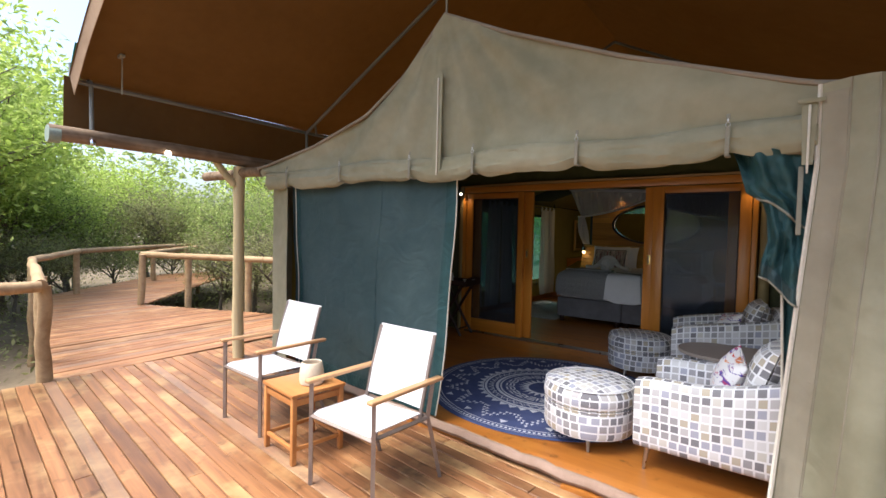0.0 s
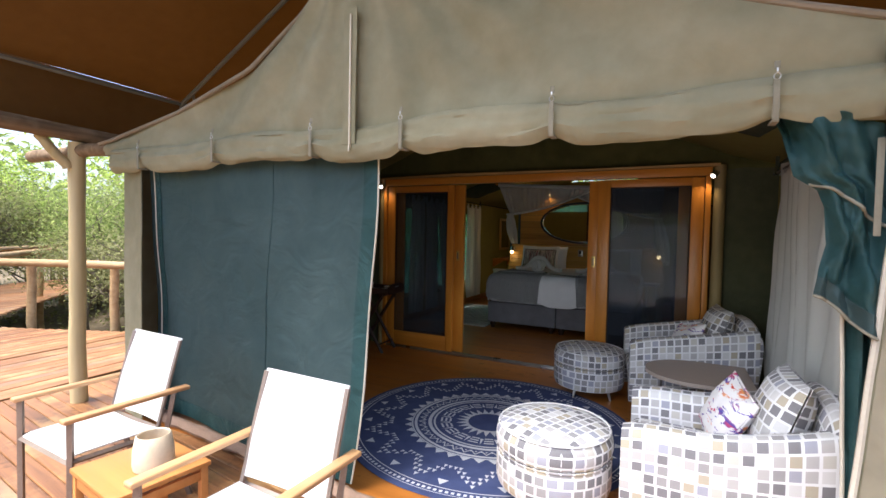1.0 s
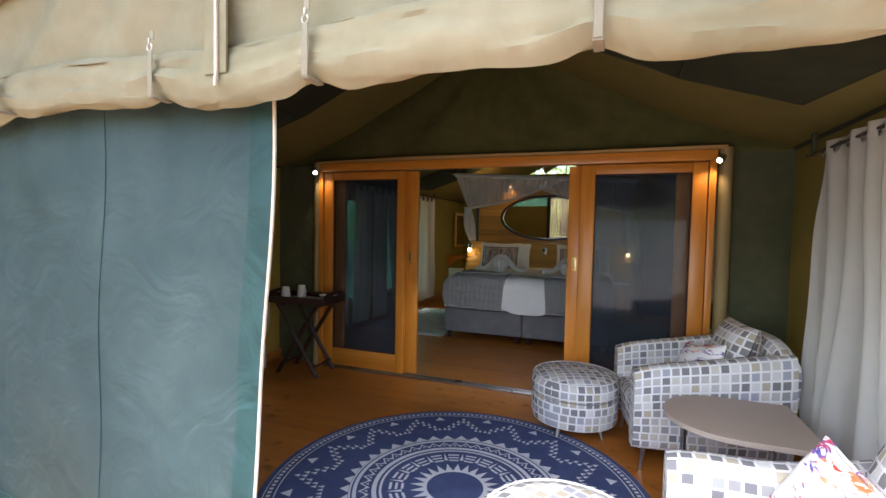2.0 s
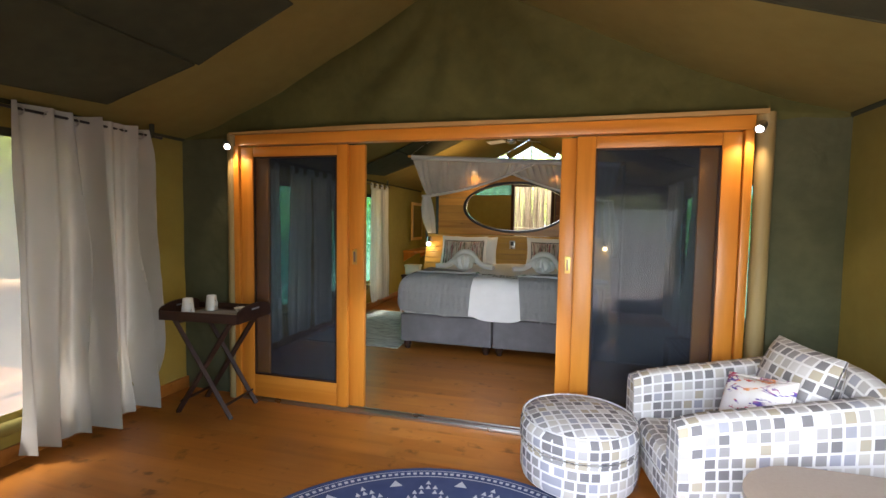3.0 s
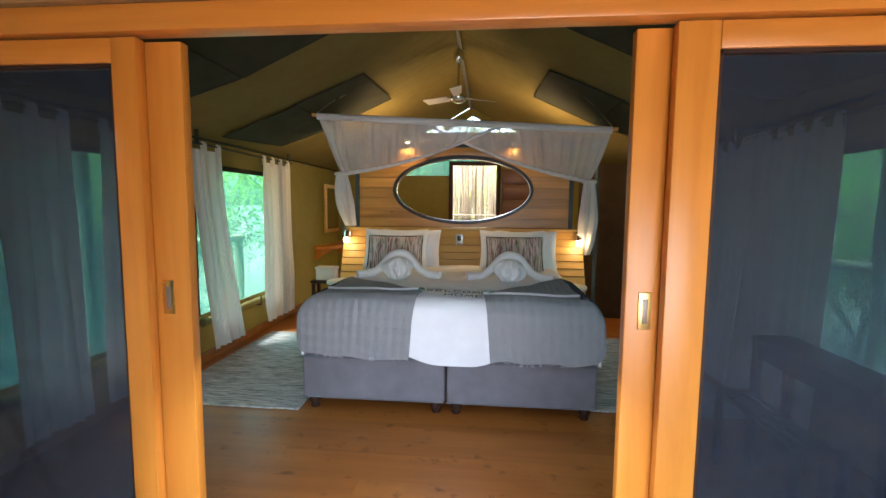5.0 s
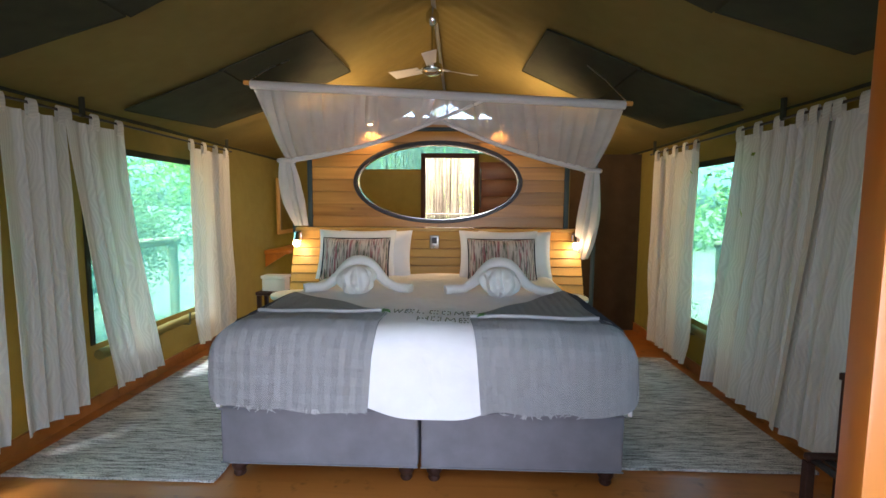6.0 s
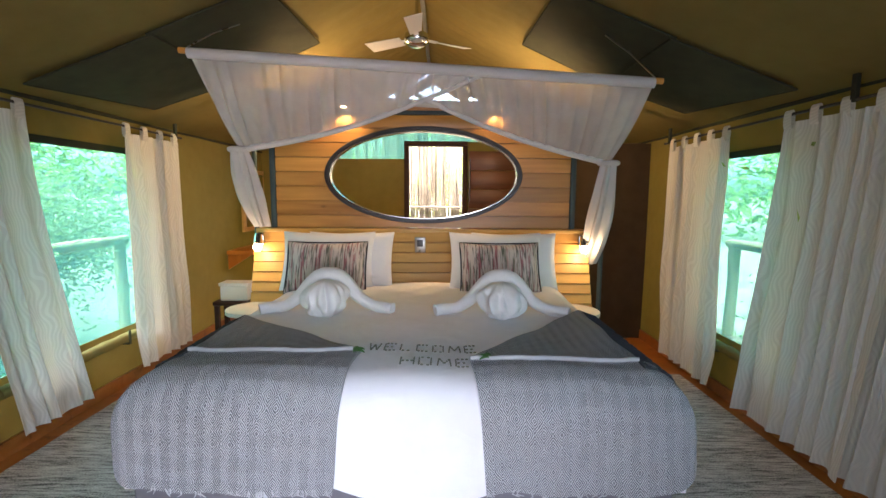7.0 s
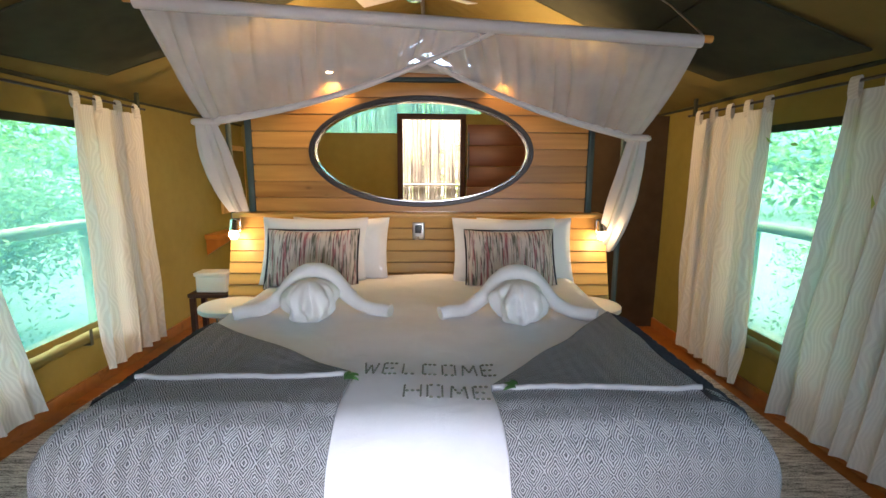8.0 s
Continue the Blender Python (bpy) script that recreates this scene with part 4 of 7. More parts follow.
part("track", bm, STEEL, ob, "steel floor track")
DOORPOST = wood("yellowed pole", (0.24, 0.17, 0.066), (0.38, 0.28, 0.12), 0.6, 2, 14.0, True, 0.1)
for x, r in ((-4.115, 0.04), (-0.275, 0.05)):
    bm = B()
    tube(bm, [(x + 0.006 * wob(k), 6.40, k * 0.2) for k in range(12)], [r + 0.004 * wob(k * 0.8, 3) for k in range(12)], 14)
    solid("door_post", bm, DOORPOST, "peeled round timber post beside the sliding doors", "post", "door posts", kind="structure")


def spot(x, y, z, aim):
    ob = thing("wall_spotlight", "small swivel spotlight glowing warm white", "spotlight", "spotlights over the doors")
    bm = B()
    p, d = Vector((x, y, z)), Vector(aim).normalized()
    tube(bm, [p - d * 0.05, p - d * 0.04, p, p + d * 0.03], [0.014, 0.024, 0.028, 0.03], 14)
    part("head", bm, STEEL, ob)
    bm = B()
    tube(bm, [p + d * 0.022, p + d * 0.032], 0.02, 14)
    part("bulb", bm, WHITEBULB, ob, "glowing bulb")
    bm = B()
    tube(bm, [p - d * 0.03, (x, y + 0.07, z + 0.02)], 0.007)
    part("arm", bm, STEEL, ob)
    l = new("spot_lamp", bpy.data.lights.new("spot_lamp", "SPOT"))
    l.data.energy, l.data.color, l.data.spot_size, l.data.shadow_soft_size = 0.8, (1.0, 0.72, 0.42), radians(115), 0.03
    l.matrix_world = look(p + d * 0.05, p + d * 0.4 + Vector((0, 0.05, -0.45)))


spot(-4.11, 6.33, 2.10, (0.55, -0.55, -0.4))
spot(-0.325, 6.33, 2.105, (-0.45, -0.6, -0.5))


# ---- armchairs and ottomans ----
def armchair(m, group, ah=0.60):
    """Faces -x; width 0.78 along y."""
    ob = thing("armchair", "plump armchair in white fabric with grey and tan squares", "armchair", group, m)
    W, D = 0.78, 0.90
    for s in (-1, 1):
        bm = B()

        def arm(u, v):
            x = lerp(-D / 2, D / 2, u)
            a = 2 * math.pi * v
            top = ah + 0.14 * (u ** 1.1 if ah > 0.62 else max(0.0, (u - 0.35) / 0.65) ** 1.5) - 0.025 * (1 - u) ** 12
            w = 0.075
            cx, cz = math.cos(a), math.sin(a)
            sq = lambda c: math.copysign(abs(c) ** 0.45, c)
            pinch = 1 - 0.12 * max(0, 1 - u * 14) ** 2 - 0.12 * max(0, 1 - (1 - u) * 14) ** 2
            return (x, s * (W / 2 - w) + w * sq(cx) * pinch, lerp(0.15, top, (sq(cz) + 1) / 2) * (1 if cz < 0 else 1))
        sheet(bm, arm, 24, 32, 0.004)
        for e in (0, 1):
            ring = [bm.verts.new(arm(e, k / 32)) for k in range(32)]
            bm.faces.new(ring if e else ring[::-1])
        part("armrest", bm, SQUARES, ob)
    bm = B()
    box(bm, (-D / 2 + 0.03, -W / 2 + 0.14, 0.15), (D / 2 - 0.1, W / 2 - 0.14, 0.30), 0.03, 3)
    part("seat_frame", bm, SQUARES, ob)
    bm = B()
    box(bm, (-D / 2 + 0.005, -W / 2 + 0.155, 0.29), (D / 2 - 0.25, W / 2 - 0.155, 0.44), 0.05, 4)
    part("seat_cushion", bm, SQUARES, ob)
    bm = B()

    def back(u, v):
        y = lerp(-W / 2 + 0.03, W / 2 - 0.03, u)
        a = 2 * math.pi * v
        sq = lambda c: math.copysign(abs(c) ** 0.6, c)
        top = ah + 0.20 - 0.09 * abs(2 * u - 1) ** 3
        z = lerp(0.2, top, (sq(math.sin(a)) + 1) / 2)
        return (D / 2 - 0.08 + 0.075 * sq(math.cos(a)) + 0.10 * (z - 0.3), y, z)
    sheet(bm, back, 20, 28, 0.004)
    for e in (0, 1):
        ring = [bm.verts.new(back(e, k / 28)) for k in range(28)]
        bm.faces.new(ring if e else ring[::-1])
    part("backrest", bm, SQUARES, ob)
    bm = B()
    puff(bm, W - 0.30, 0.44, 0.2, 14)
    c = part("back_cushion", bm, SQUARES, ob)
    c.matrix_local = pose(D / 2 - 0.22, 0, ah + 0.05, 0, 18, 0) @ pose(0, 0, 0, 0, 0, 90)
    for sx in (-1, 1):
        for sy in (-1, 1):
            bm = B()
            tube(bm, [(sx * (D / 2 - 0.08), sy * (W / 2 - 0.07), 0.17), (sx * (D / 2 - 0.06), sy * (W / 2 - 0.06), 0.0)], [0.018, 0.009], 8)
            part("leg", bm, STEEL, ob)
    return ob


A_POSE = pose(-0.545, 5.735, 0, 0, 0, 9)
armchair(A_POSE, "armchairs on the verandah", 0.662)
armchair(pose(-0.39, 4.02, 0, 0, 0, 0), "armchairs on the verandah")


def ottoman(m):
    ob = thing("ottoman", "round ottoman in white fabric with grey squares on thin legs", "ottoman", "ottomans on the verandah", m)
    R = 0.318
    bm = B()
    lathe(bm, [(R - 0.05, 0.10), (R - 0.01, 0.11), (R, 0.14), (R, 0.27), (R - 0.008, 0.295), (R - 0.03, 0.30)], 40)
    part("base", bm, SQUARES, ob)
    bm = B()
    lathe(bm, [(R - 0.03, 0.302), (R - 0.004, 0.312), (R + 0.006, 0.35), (R + 0.002, 0.40), (R - 0.02, 0.435), (R - 0.08, 0.455), (R - 0.18, 0.465), (0.0, 0.468)], 40)
    part("cushion", bm, SQUARES, ob)
    bm = B()
    for r, z in ((R - 0.004, 0.301), (R - 0.012, 0.436)):
        tube(bm, [(r * math.cos(t), r * math.sin(t), z) for t in [k * math.pi / 20 for k in range(41)]], 0.006, 6, False)
    part("piping", bm, SQUARES, ob)
    for k in range(4):
        a = math.pi / 4 + k * math.pi / 2
        bm = B()
        tube(bm, [(0.2 * math.cos(a), 0.2 * math.sin(a), 0.11), (0.235 * math.cos(a), 0.235 * math.sin(a), 0.0)], [0.02, 0.009], 8)
        part("leg", bm, STEEL, ob)
    return ob


ott = ottoman(pose(-1.33, 5.80, 0, 0, 0, 20))
copy_thing(ott, pose(-1.22, 3.90, 0, 0, 0, 65))


def cushion(name, label, m, mat, w, h, d, category="cushion", edge=PIPING):
    ob = thing(name, label, category, at=m)
    bm = B()
    puff(bm, w, h, d, 20, 1.0)
    part("cover", bm, mat, ob)
    bm = B()
    n = 48
    pts = []
    for k in range(n + 1):
        t = 4 * k / n
        q, f = int(t) % 4, t - int(t)
        a, b = ((-1 + 2 * f, -1), (1, -1 + 2 * f), (1 - 2 * f, 1), (-1, 1 - 2 * f))[q]
        pts.append((a * w / 2 * (1 - 0.03 * (1 - b * b)), 0, b * h / 2 * (1 - 0.035 * (1 - a * a))))
    tube(bm, pts, 0.006, 6, False)
    part("piping", bm, edge, ob)
    return ob


cushion("scatter_cushion", "pale cushion printed with red, orange and purple brush strokes", pose(-0.535, 5.63, 0.625, -26, -10, -60), PRINT_CUSHION, 0.36, 0.34, 0.13, edge=PRINT_CUSHION)
cushion("scatter_cushion", "pale cushion printed with blue and red brush strokes", pose(-0.37, 4.10, 0.59, -26, 12, -80), PRINT_CUSHION, 0.36, 0.34, 0.13, edge=PRINT_CUSHION)


def side_table():
    ob = thing("side_table", "taupe D-shaped side table between the armchairs", "side table")
    arc = [(-0.50 + 0.30 * math.cos(t), 4.90 + 0.30 * math.sin(t)) for t in [math.pi / 2 + k * math.pi / 20 for k in range(21)]]
    bm = B()
    prism(bm, [*arc, (-0.16, 4.60), (-0.16, 5.20)], 0.555, 0.58, "z")
    part("tabletop", bm, TABLETOP, ob)
    for x, y in ((-0.7, 4.9), (-0.24, 4.68), (-0.24, 5.12)):
        bm = B()
        tube(bm, [(x, y, 0.556), (x, y, 0.0)], 0.014)
        part("leg", bm, STEEL, ob)


side_table()


def round_rug():
    ob = thing("round_rug", "round navy rug with a pale woven sunburst pattern", "rug", at=pose(-1.90, 4.68, 0.0, 0, 0, 15))
    R = 1.12
    bm = B()
    lathe(bm, [(R - 0.01, 0.0), (R, 0.004), (R - 0.004, 0.010), (0.0, 0.011)], 96)
    part("ground", bm, RUG_NAVY, ob)
    bm = B()

    def patch(pts):
        vs = [bm.verts.new((r * math.cos(a), r * math.sin(a), 0.0135)) for r, a in pts]
        bm.faces.new(vs)

    def ring(r0, r1, n=96, fill=1.0):
        for k in range(n):
            a0, a1 = 2 * math.pi * k / n, 2 * math.pi * (k + fill) / n
            patch([(r0, a0), (r1, a0), (r1, a1), (r0, a1)])

    def teeth(r0, r1, n, wide=0.9, shift=0.0):
        for k in range(n):
            a, h = 2 * math.pi * (k + shift) / n, math.pi * wide / n
            patch([(r0, a - h), (r1, a), (r0, a + h)])

    def zigzag(r0, r1, n, w):
        for k in range(n):
            a0, a1, a2 = [2 * math.pi * (k + s) / n for s in (0, 0.5, 1)]
            patch([(r0, a0), (r0 + w, a0), (r1 + w, a1), (r1, a1)])
            patch([(r1, a1), (r1 + w, a1), (r0 + w, a2), (r0, a2)])
    k = R / 1.12
    ring(0.165, 0.185, 72)
    teeth(0.185, 0.265, 24)
    for i, r in enumerate((0.30, 0.335, 0.37)):
        ring(r, r + 0.016, 20, 0.62)
    teeth(0.31, 0.40, 20, 0.25, 0.8)
    ring(0.425, 0.44)
    ring(0.455, 0.482)
    zigzag(0.495, 0.545, 44, 0.014)
    teeth(0.505, 0.525, 88, 0.5)
    ring(0.568, 0.59)
    ring(0.60, 0.612)
    teeth(0.615, 0.665, 40, 0.8)
    for j in range(16):
        a = 2 * math.pi * j / 16
        for lvl in range(5):
            for q in range(-lvl, lvl + 1):
                for sgn in (1,):
                    da = 0.043 * q
                    r = 0.955 - 0.045 * lvl
                    if abs(q) >= lvl - 1:
                        patch([(r - 0.017, a + da - 0.017), (r + 0.020, a + da), (r - 0.017, a + da + 0.017)])
        b = a + math.pi / 16
        patch([(0.93, b - 0.04), (0.99, b), (0.93, b + 0.04)])
    ring(1.015, 1.022)
    ring(1.04, 1.062, 180, 0.55)
    ring(1.075, 1.08)
    part("pattern", bm, RUG_PALE, ob, "pale woven pattern")


round_rug()


# ---- tray table with cups ----
def tray_table():
    ob = thing("butler_tray_table", "dark wooden butler tray on folding crossed legs", "tray table", at=pose(-4.07, 6.15, 0, 0, 0, 4))
    L, Wd, Z = 0.66, 0.42, 0.745
    bm = B()
    box(bm, (-L / 2, -Wd / 2, Z), (L / 2, Wd / 2, Z + 0.012), 0.003)
    part("tray_base", bm, DARKWOOD, ob)
    for s in (-1, 1):
        bm = B()
        box(bm, (-L / 2, s * Wd / 2 - 0.008, Z - 0.01), (L / 2, s * Wd / 2 + 0.008, Z + 0.06), 0.004)
        part("tray_side", bm, DARKWOOD, ob)
        out = [(-Wd / 2, Z - 0.01), (Wd / 2, Z - 0.01), (Wd / 2, Z + 0.06)] + [(Wd / 2 * math.cos(t), Z + 0.06 + 0.055 * math.sin(t)) for t in [k * math.pi / 12 for k in range(1, 12)]] + [(-Wd / 2, Z + 0.06)]
        bm = B()
        prism(bm, out, s * L / 2 - 0.008, s * L / 2 + 0.008, "x")
        e = part("tray_end", bm, DARKWOOD, ob)
        bm = B()
        box(bm, (s * L / 2 - 0.0095, -0.055, Z + 0.062), (s * L / 2 + 0.0095, 0.055, Z + 0.085), 0.009)
        part("grip", bm, PAPER, e, "handle slot")
    for y in (-0.16, 0.16):
        for s in (-1, 1):
            bm = B()
            yy = y + s * 0.012
            tube(bm, [(s * 0.24, yy, Z), (-s * 0.24, yy, 0.0)], 0.017, 4, True, 1.3)
            part("leg", bm, DARKWOOD, ob)
    for s in (-1, 1):
        bm = B()
        tube(bm, [(s * 0.19, -0.17, 0.1), (s * 0.19, 0.17, 0.1)], 0.012, 4)
        part("stretcher", bm, DARKWOOD, ob)
        bm = B()
        tube(bm, [(s * 0.22, -0.17, 0.71), (s * 0.22, 0.17, 0.71)], 0.012, 4)
        part("stretcher", bm, DARKWOOD, ob)
    return ob


tray_table()
bm = B()
box(bm, (-4.30, 6.02, 0.759), (-3.90, 6.28, 0.762), 0.001)
solid("place_card", bm, PAPER, "grey paper mat lying in the tray", "paper mat")
for x in (-4.06, -4.0):
    bm = B()
    tube(bm, [(x, 6.07, 0.766), (x + 0.12, 6.13, 0.766)], 0.004, 6)
    lathe(bm, [(0.0, 0.0), (0.012, 0.001), (0.0, 0.004)], 10, (x + 0.13, 6.135, 0.764))
    solid("teaspoon", bm, STEEL, "small steel teaspoon on the grey mat", "spoon", "teaspoons on the tray")


def mug(x, y, a):
    ob = thing("mug", "white tapered ceramic mug with a handle", "mug", "mugs on the tray", pose(x, y, 0.7625, 0, 0, a))
    bm = B()
    lathe(bm, [(0.045, 0.0), (0.049, 0.003), (0.036, 0.12), (0.034, 0.122), (0.032, 0.119), (0.042, 0.012), (0.0, 0.01)], 24)
    part("body", bm, CERAMIC, ob)
    bm = B()
    tube(bm, [(0.034, 0, 0.085), (0.055, 0, 0.085), (0.066, 0, 0.065), (0.062, 0, 0.04), (0.038, 0, 0.03)], 0.006, 8)
    part("handle", bm, CERAMIC, ob)
    return ob


mug(-4.26, 6.06, -20)
mug(-4.20, 6.24, -10)
bm = B()
lathe(bm, [(0.022, 0.0), (0.026, 0.004), (0.055, 0.045), (0.057, 0.047), (0.053, 0.045), (0.024, 0.010), (0.0, 0.008)], 24, (-3.88, 6.20, 0.7625))
solid("small_bowl", bm, CERAMIC, "small white ceramic bowl on the tray", "bowl")


# ---- curtains ----
def curtain(name, label, x, y0, y1, z0, z1, mat, folds, depth, group, rings=False, inward=1, skew=0.0):
    ob = thing(name, label, "curtain", group)
    bm = B()

    def f(u, v):
        y = lerp(y0, y1, u) + skew * (1 - v) ** 1.3
        amp = depth * (0.5 + 0.5 * (1 - v)) * (0.7 + 1.3 * wob(u * folds * 0.8, 2.0, y0))
        ph = 2 * math.pi * folds * (u + 0.16 * wob(u * 3.0, v * 0.9, y0) + 0.04 * wob(u * 7, v * 2.5, y0))
        return (x + inward * (0.055 + amp * math.sin(ph) + 0.03 * wob(u * 3, v * 2, y0) * (1 - 0.6 * v)), y + 0.010 * math.cos(ph), lerp(z0, z1, v) + 0.012 * wob(u * 5, y0) * (1 - v))
    sheet(bm, f, int(folds * 14), 24, 0.002)
    part("cloth", bm, mat, ob)
    if not rings:
        n = max(3, int(abs(y1 - y0) / 0.145))
        for k in range(n):
            y = lerp(y0 + 0.03, y1 - 0.03, k / (n - 1))
            bm = B()
            sheet(bm, lambda u, v: (x + inward * 0.055 + 0.013 * math.cos(u * 2 * math.pi), y + lerp(-0.03, 0.03, v), z1 + 0.02 + 0.055 * math.sin(u * 2 * math.pi)), 12, 1, 0.003)
            part("tab", bm, mat, ob)
    else:
        n = max(3, int(abs(y1 - y0) / 0.14))
        for k in range(n):
            y = lerp(y0 + 0.05, y1 - 0.05, k / (n - 1))
            bm = B()
            tube(bm, [(x + inward * 0.055 + 0.03 * math.sin(t) * 0.3, y + 0.026 * math.cos(t), z1 - 0.05 + 0.026 * math.sin(t)) for t in [q * math.pi / 8 for q in range(17)]], 0.006, 6, False)
            part("eyelet", bm, STEEL, ob)
    return ob


def curtain_rod(x, y0, y1, z, group):
    ob = thing("curtain_rod", "thin dark metal curtain rod on the tent wall", "curtain rod", group)
    bm = B()
    tube(bm, [(x, y0, z), (x, y1, z)], 0.009)
    part("bar", bm, BLACK, ob)
    for y in (y0 + 0.08, (y0 + y1) / 2, y1 - 0.08):
        bm = B()
        box(bm, (x - 0.012, y - 0.015, z - 0.01), (x + 0.012, y + 0.015, z + 0.13), 0.003)
        part("strap", bm, CANVAS_DARK, ob)
    for y in (y0, y1):
        bm = B()
        lathe(bm, [(0.0, -0.012), (0.013, -0.006), (0.013, 0.006), (0.0, 0.012)], 12, (x, y, z))
        part("finial", bm, BLACK, ob)


for y0, y1 in ((6.9, 10.9),):
    curtain_rod(XL + 0.15, y0, y1, 2.10, "curtain rods")
    curtain_rod(XR - 0.15, y0, y1, 2.08, "curtain rods")
ZLAB = "off-white curtain woven with zebra stripes, hanging from tabs"
for y0, y1, sk, fo in ((7.16, 7.62, 0.05, 4), (7.86, 8.28, -0.04, 4), (8.30, 8.76, 0.03, 4), (8.74, 9.26, 0.32, 4), (10.12, 10.82, 0.04, 5)):
    curtain("tab_curtain", ZLAB, XL + 0.095, y0, y1, 0.14, 2.05, ZEBRA, fo, 0.035, "bedroom curtains", skew=sk)
for y0, y1, sk, fo in ((7.75, 8.66, 0.12, 6), (8.50, 9.37, 0.22, 6), (9.93, 10.78, 0.03, 6)):
    curtain("tab_curtain", ZLAB, XR - 0.095, y0, y1, 0.10, 2.03, ZEBRA, fo, 0.035, "bedroom curtains", inward=-1, skew=sk)
curtain_rod(XL + 0.15, 3.6, 6.1, 2.13, "curtain rods")
curtain_rod(XR - 0.15, 3.6, 5.75, 2.02, "curtain rods")
curtain("eyelet_curtain", "sheer pale linen curtain hanging from eyelets", XL + 0.095, 5.08, 5.97, 0.06, 2.17, LINEN, 6, 0.13, "verandah curtains", True)
curtain("eyelet_curtain", "sheer grey linen curtain hanging from eyelets", XR - 0.095, 3.9, 5.55, 0.05, 2.06, LINEN, 8, 0.05, "verandah curtains", True, -1)

# ---- bed ----
BX0, BX1, BY0, BY1, BTOP = -3.29, -1.115, 8.20, 10.22, 0.87


def divan(x0, x1):
    ob = thing("divan_base", "grey suede divan base on turned dark feet", "bed base", "divan bases")
    bm = B()
    box(bm, (x0, BY0, 0.095), (x1, BY1 - 0.05, 0.42), 0.02, 3)
    part("body", bm, GREY_SUEDE, ob)
    bm = B()
    for z in (0.105, 0.41):
        tube(bm, [(x0, BY0 - 0.001, z), (x1, BY0 - 0.001, z)], 0.005, 6)
    part("piping", bm, GREY_SUEDE, ob)
    for x in (x0 + 0.07, x1 - 0.07):
        for y in (BY0 + 0.07, BY1 - 0.14):
            bm = B()
            lathe(bm, [(0.028, 0.0), (0.034, 0.012), (0.03, 0.03), (0.042, 0.05), (0.044, 0.07), (0.036, 0.096)], 18, (x, y, 0))
            part("foot", bm, DARKWOOD, ob)


divan(BX0, -2.209)
divan(-2.195, BX1)
bm = B()
box(bm, (BX0 + 0.01, BY0 + 0.01, 0.422), (BX1 - 0.01, BY1 - 0.05, 0.80), 0.05, 4)
solid("mattress", bm, WHITE_SHEET, "thick white mattress on the divan bases", "mattress")

XM, HW = (BX0 + BX1) / 2 + 0.015, (BX1 - BX0) / 2 - 0.015


def drape(a, b, off=0.0):
    """A point of the bedding: a metres across from the middle, b metres from the foot edge (negative: hanging down in front)."""
    r = 0.13 + off

    def bend(d):
        """d metres past the flat: outward and downward."""
        if d <= 0:
            return d, 0.0
        if d < r * math.pi / 2:
            t = d / r
            return r * math.sin(t), r * (1 - math.cos(t))
        return r + 0.06 * (d - r * math.pi / 2), r + d - r * math.pi / 2
    fx = HW - 0.13
    ox, dx = bend(abs(a) - fx)
    oy, dy = bend(0.06 - b)
    x = XM + math.copysign(fx + ox, a)
    y = BY0 + 0.06 - oy
    k = max(dx, dy) + 0.25 * min(dx, dy)
    z = BTOP + off - k
    pull = 0.05 * min(dx, dy)
    return (x - math.copysign(pull, a), y + pull, z)


def ripple(p, amp, s=3.0):
    return (p[0] + amp * 0.6 * wob(p[0] * s, p[1] * s, p[2] * s), p[1] + amp * 0.6 * wob(p[1] * s, p[2] * s, p[0] * s + 9), p[2] + amp * wob(p[0] * s + 5, p[1] * s, p[2] * s))


bm = B()
sheet(bm, lambda u, v: ripple(drape(lerp(-1.26, 1.26, u), lerp(-0.38 - 0.08 * math.exp(-((u - 0.52) / 0.125) ** 4), 1.9, v)), 0.016), 80, 70, 0.02)
solid("duvet", bm, WHITE_SHEET, "smooth white cotton duvet covering the bed", "duvet")

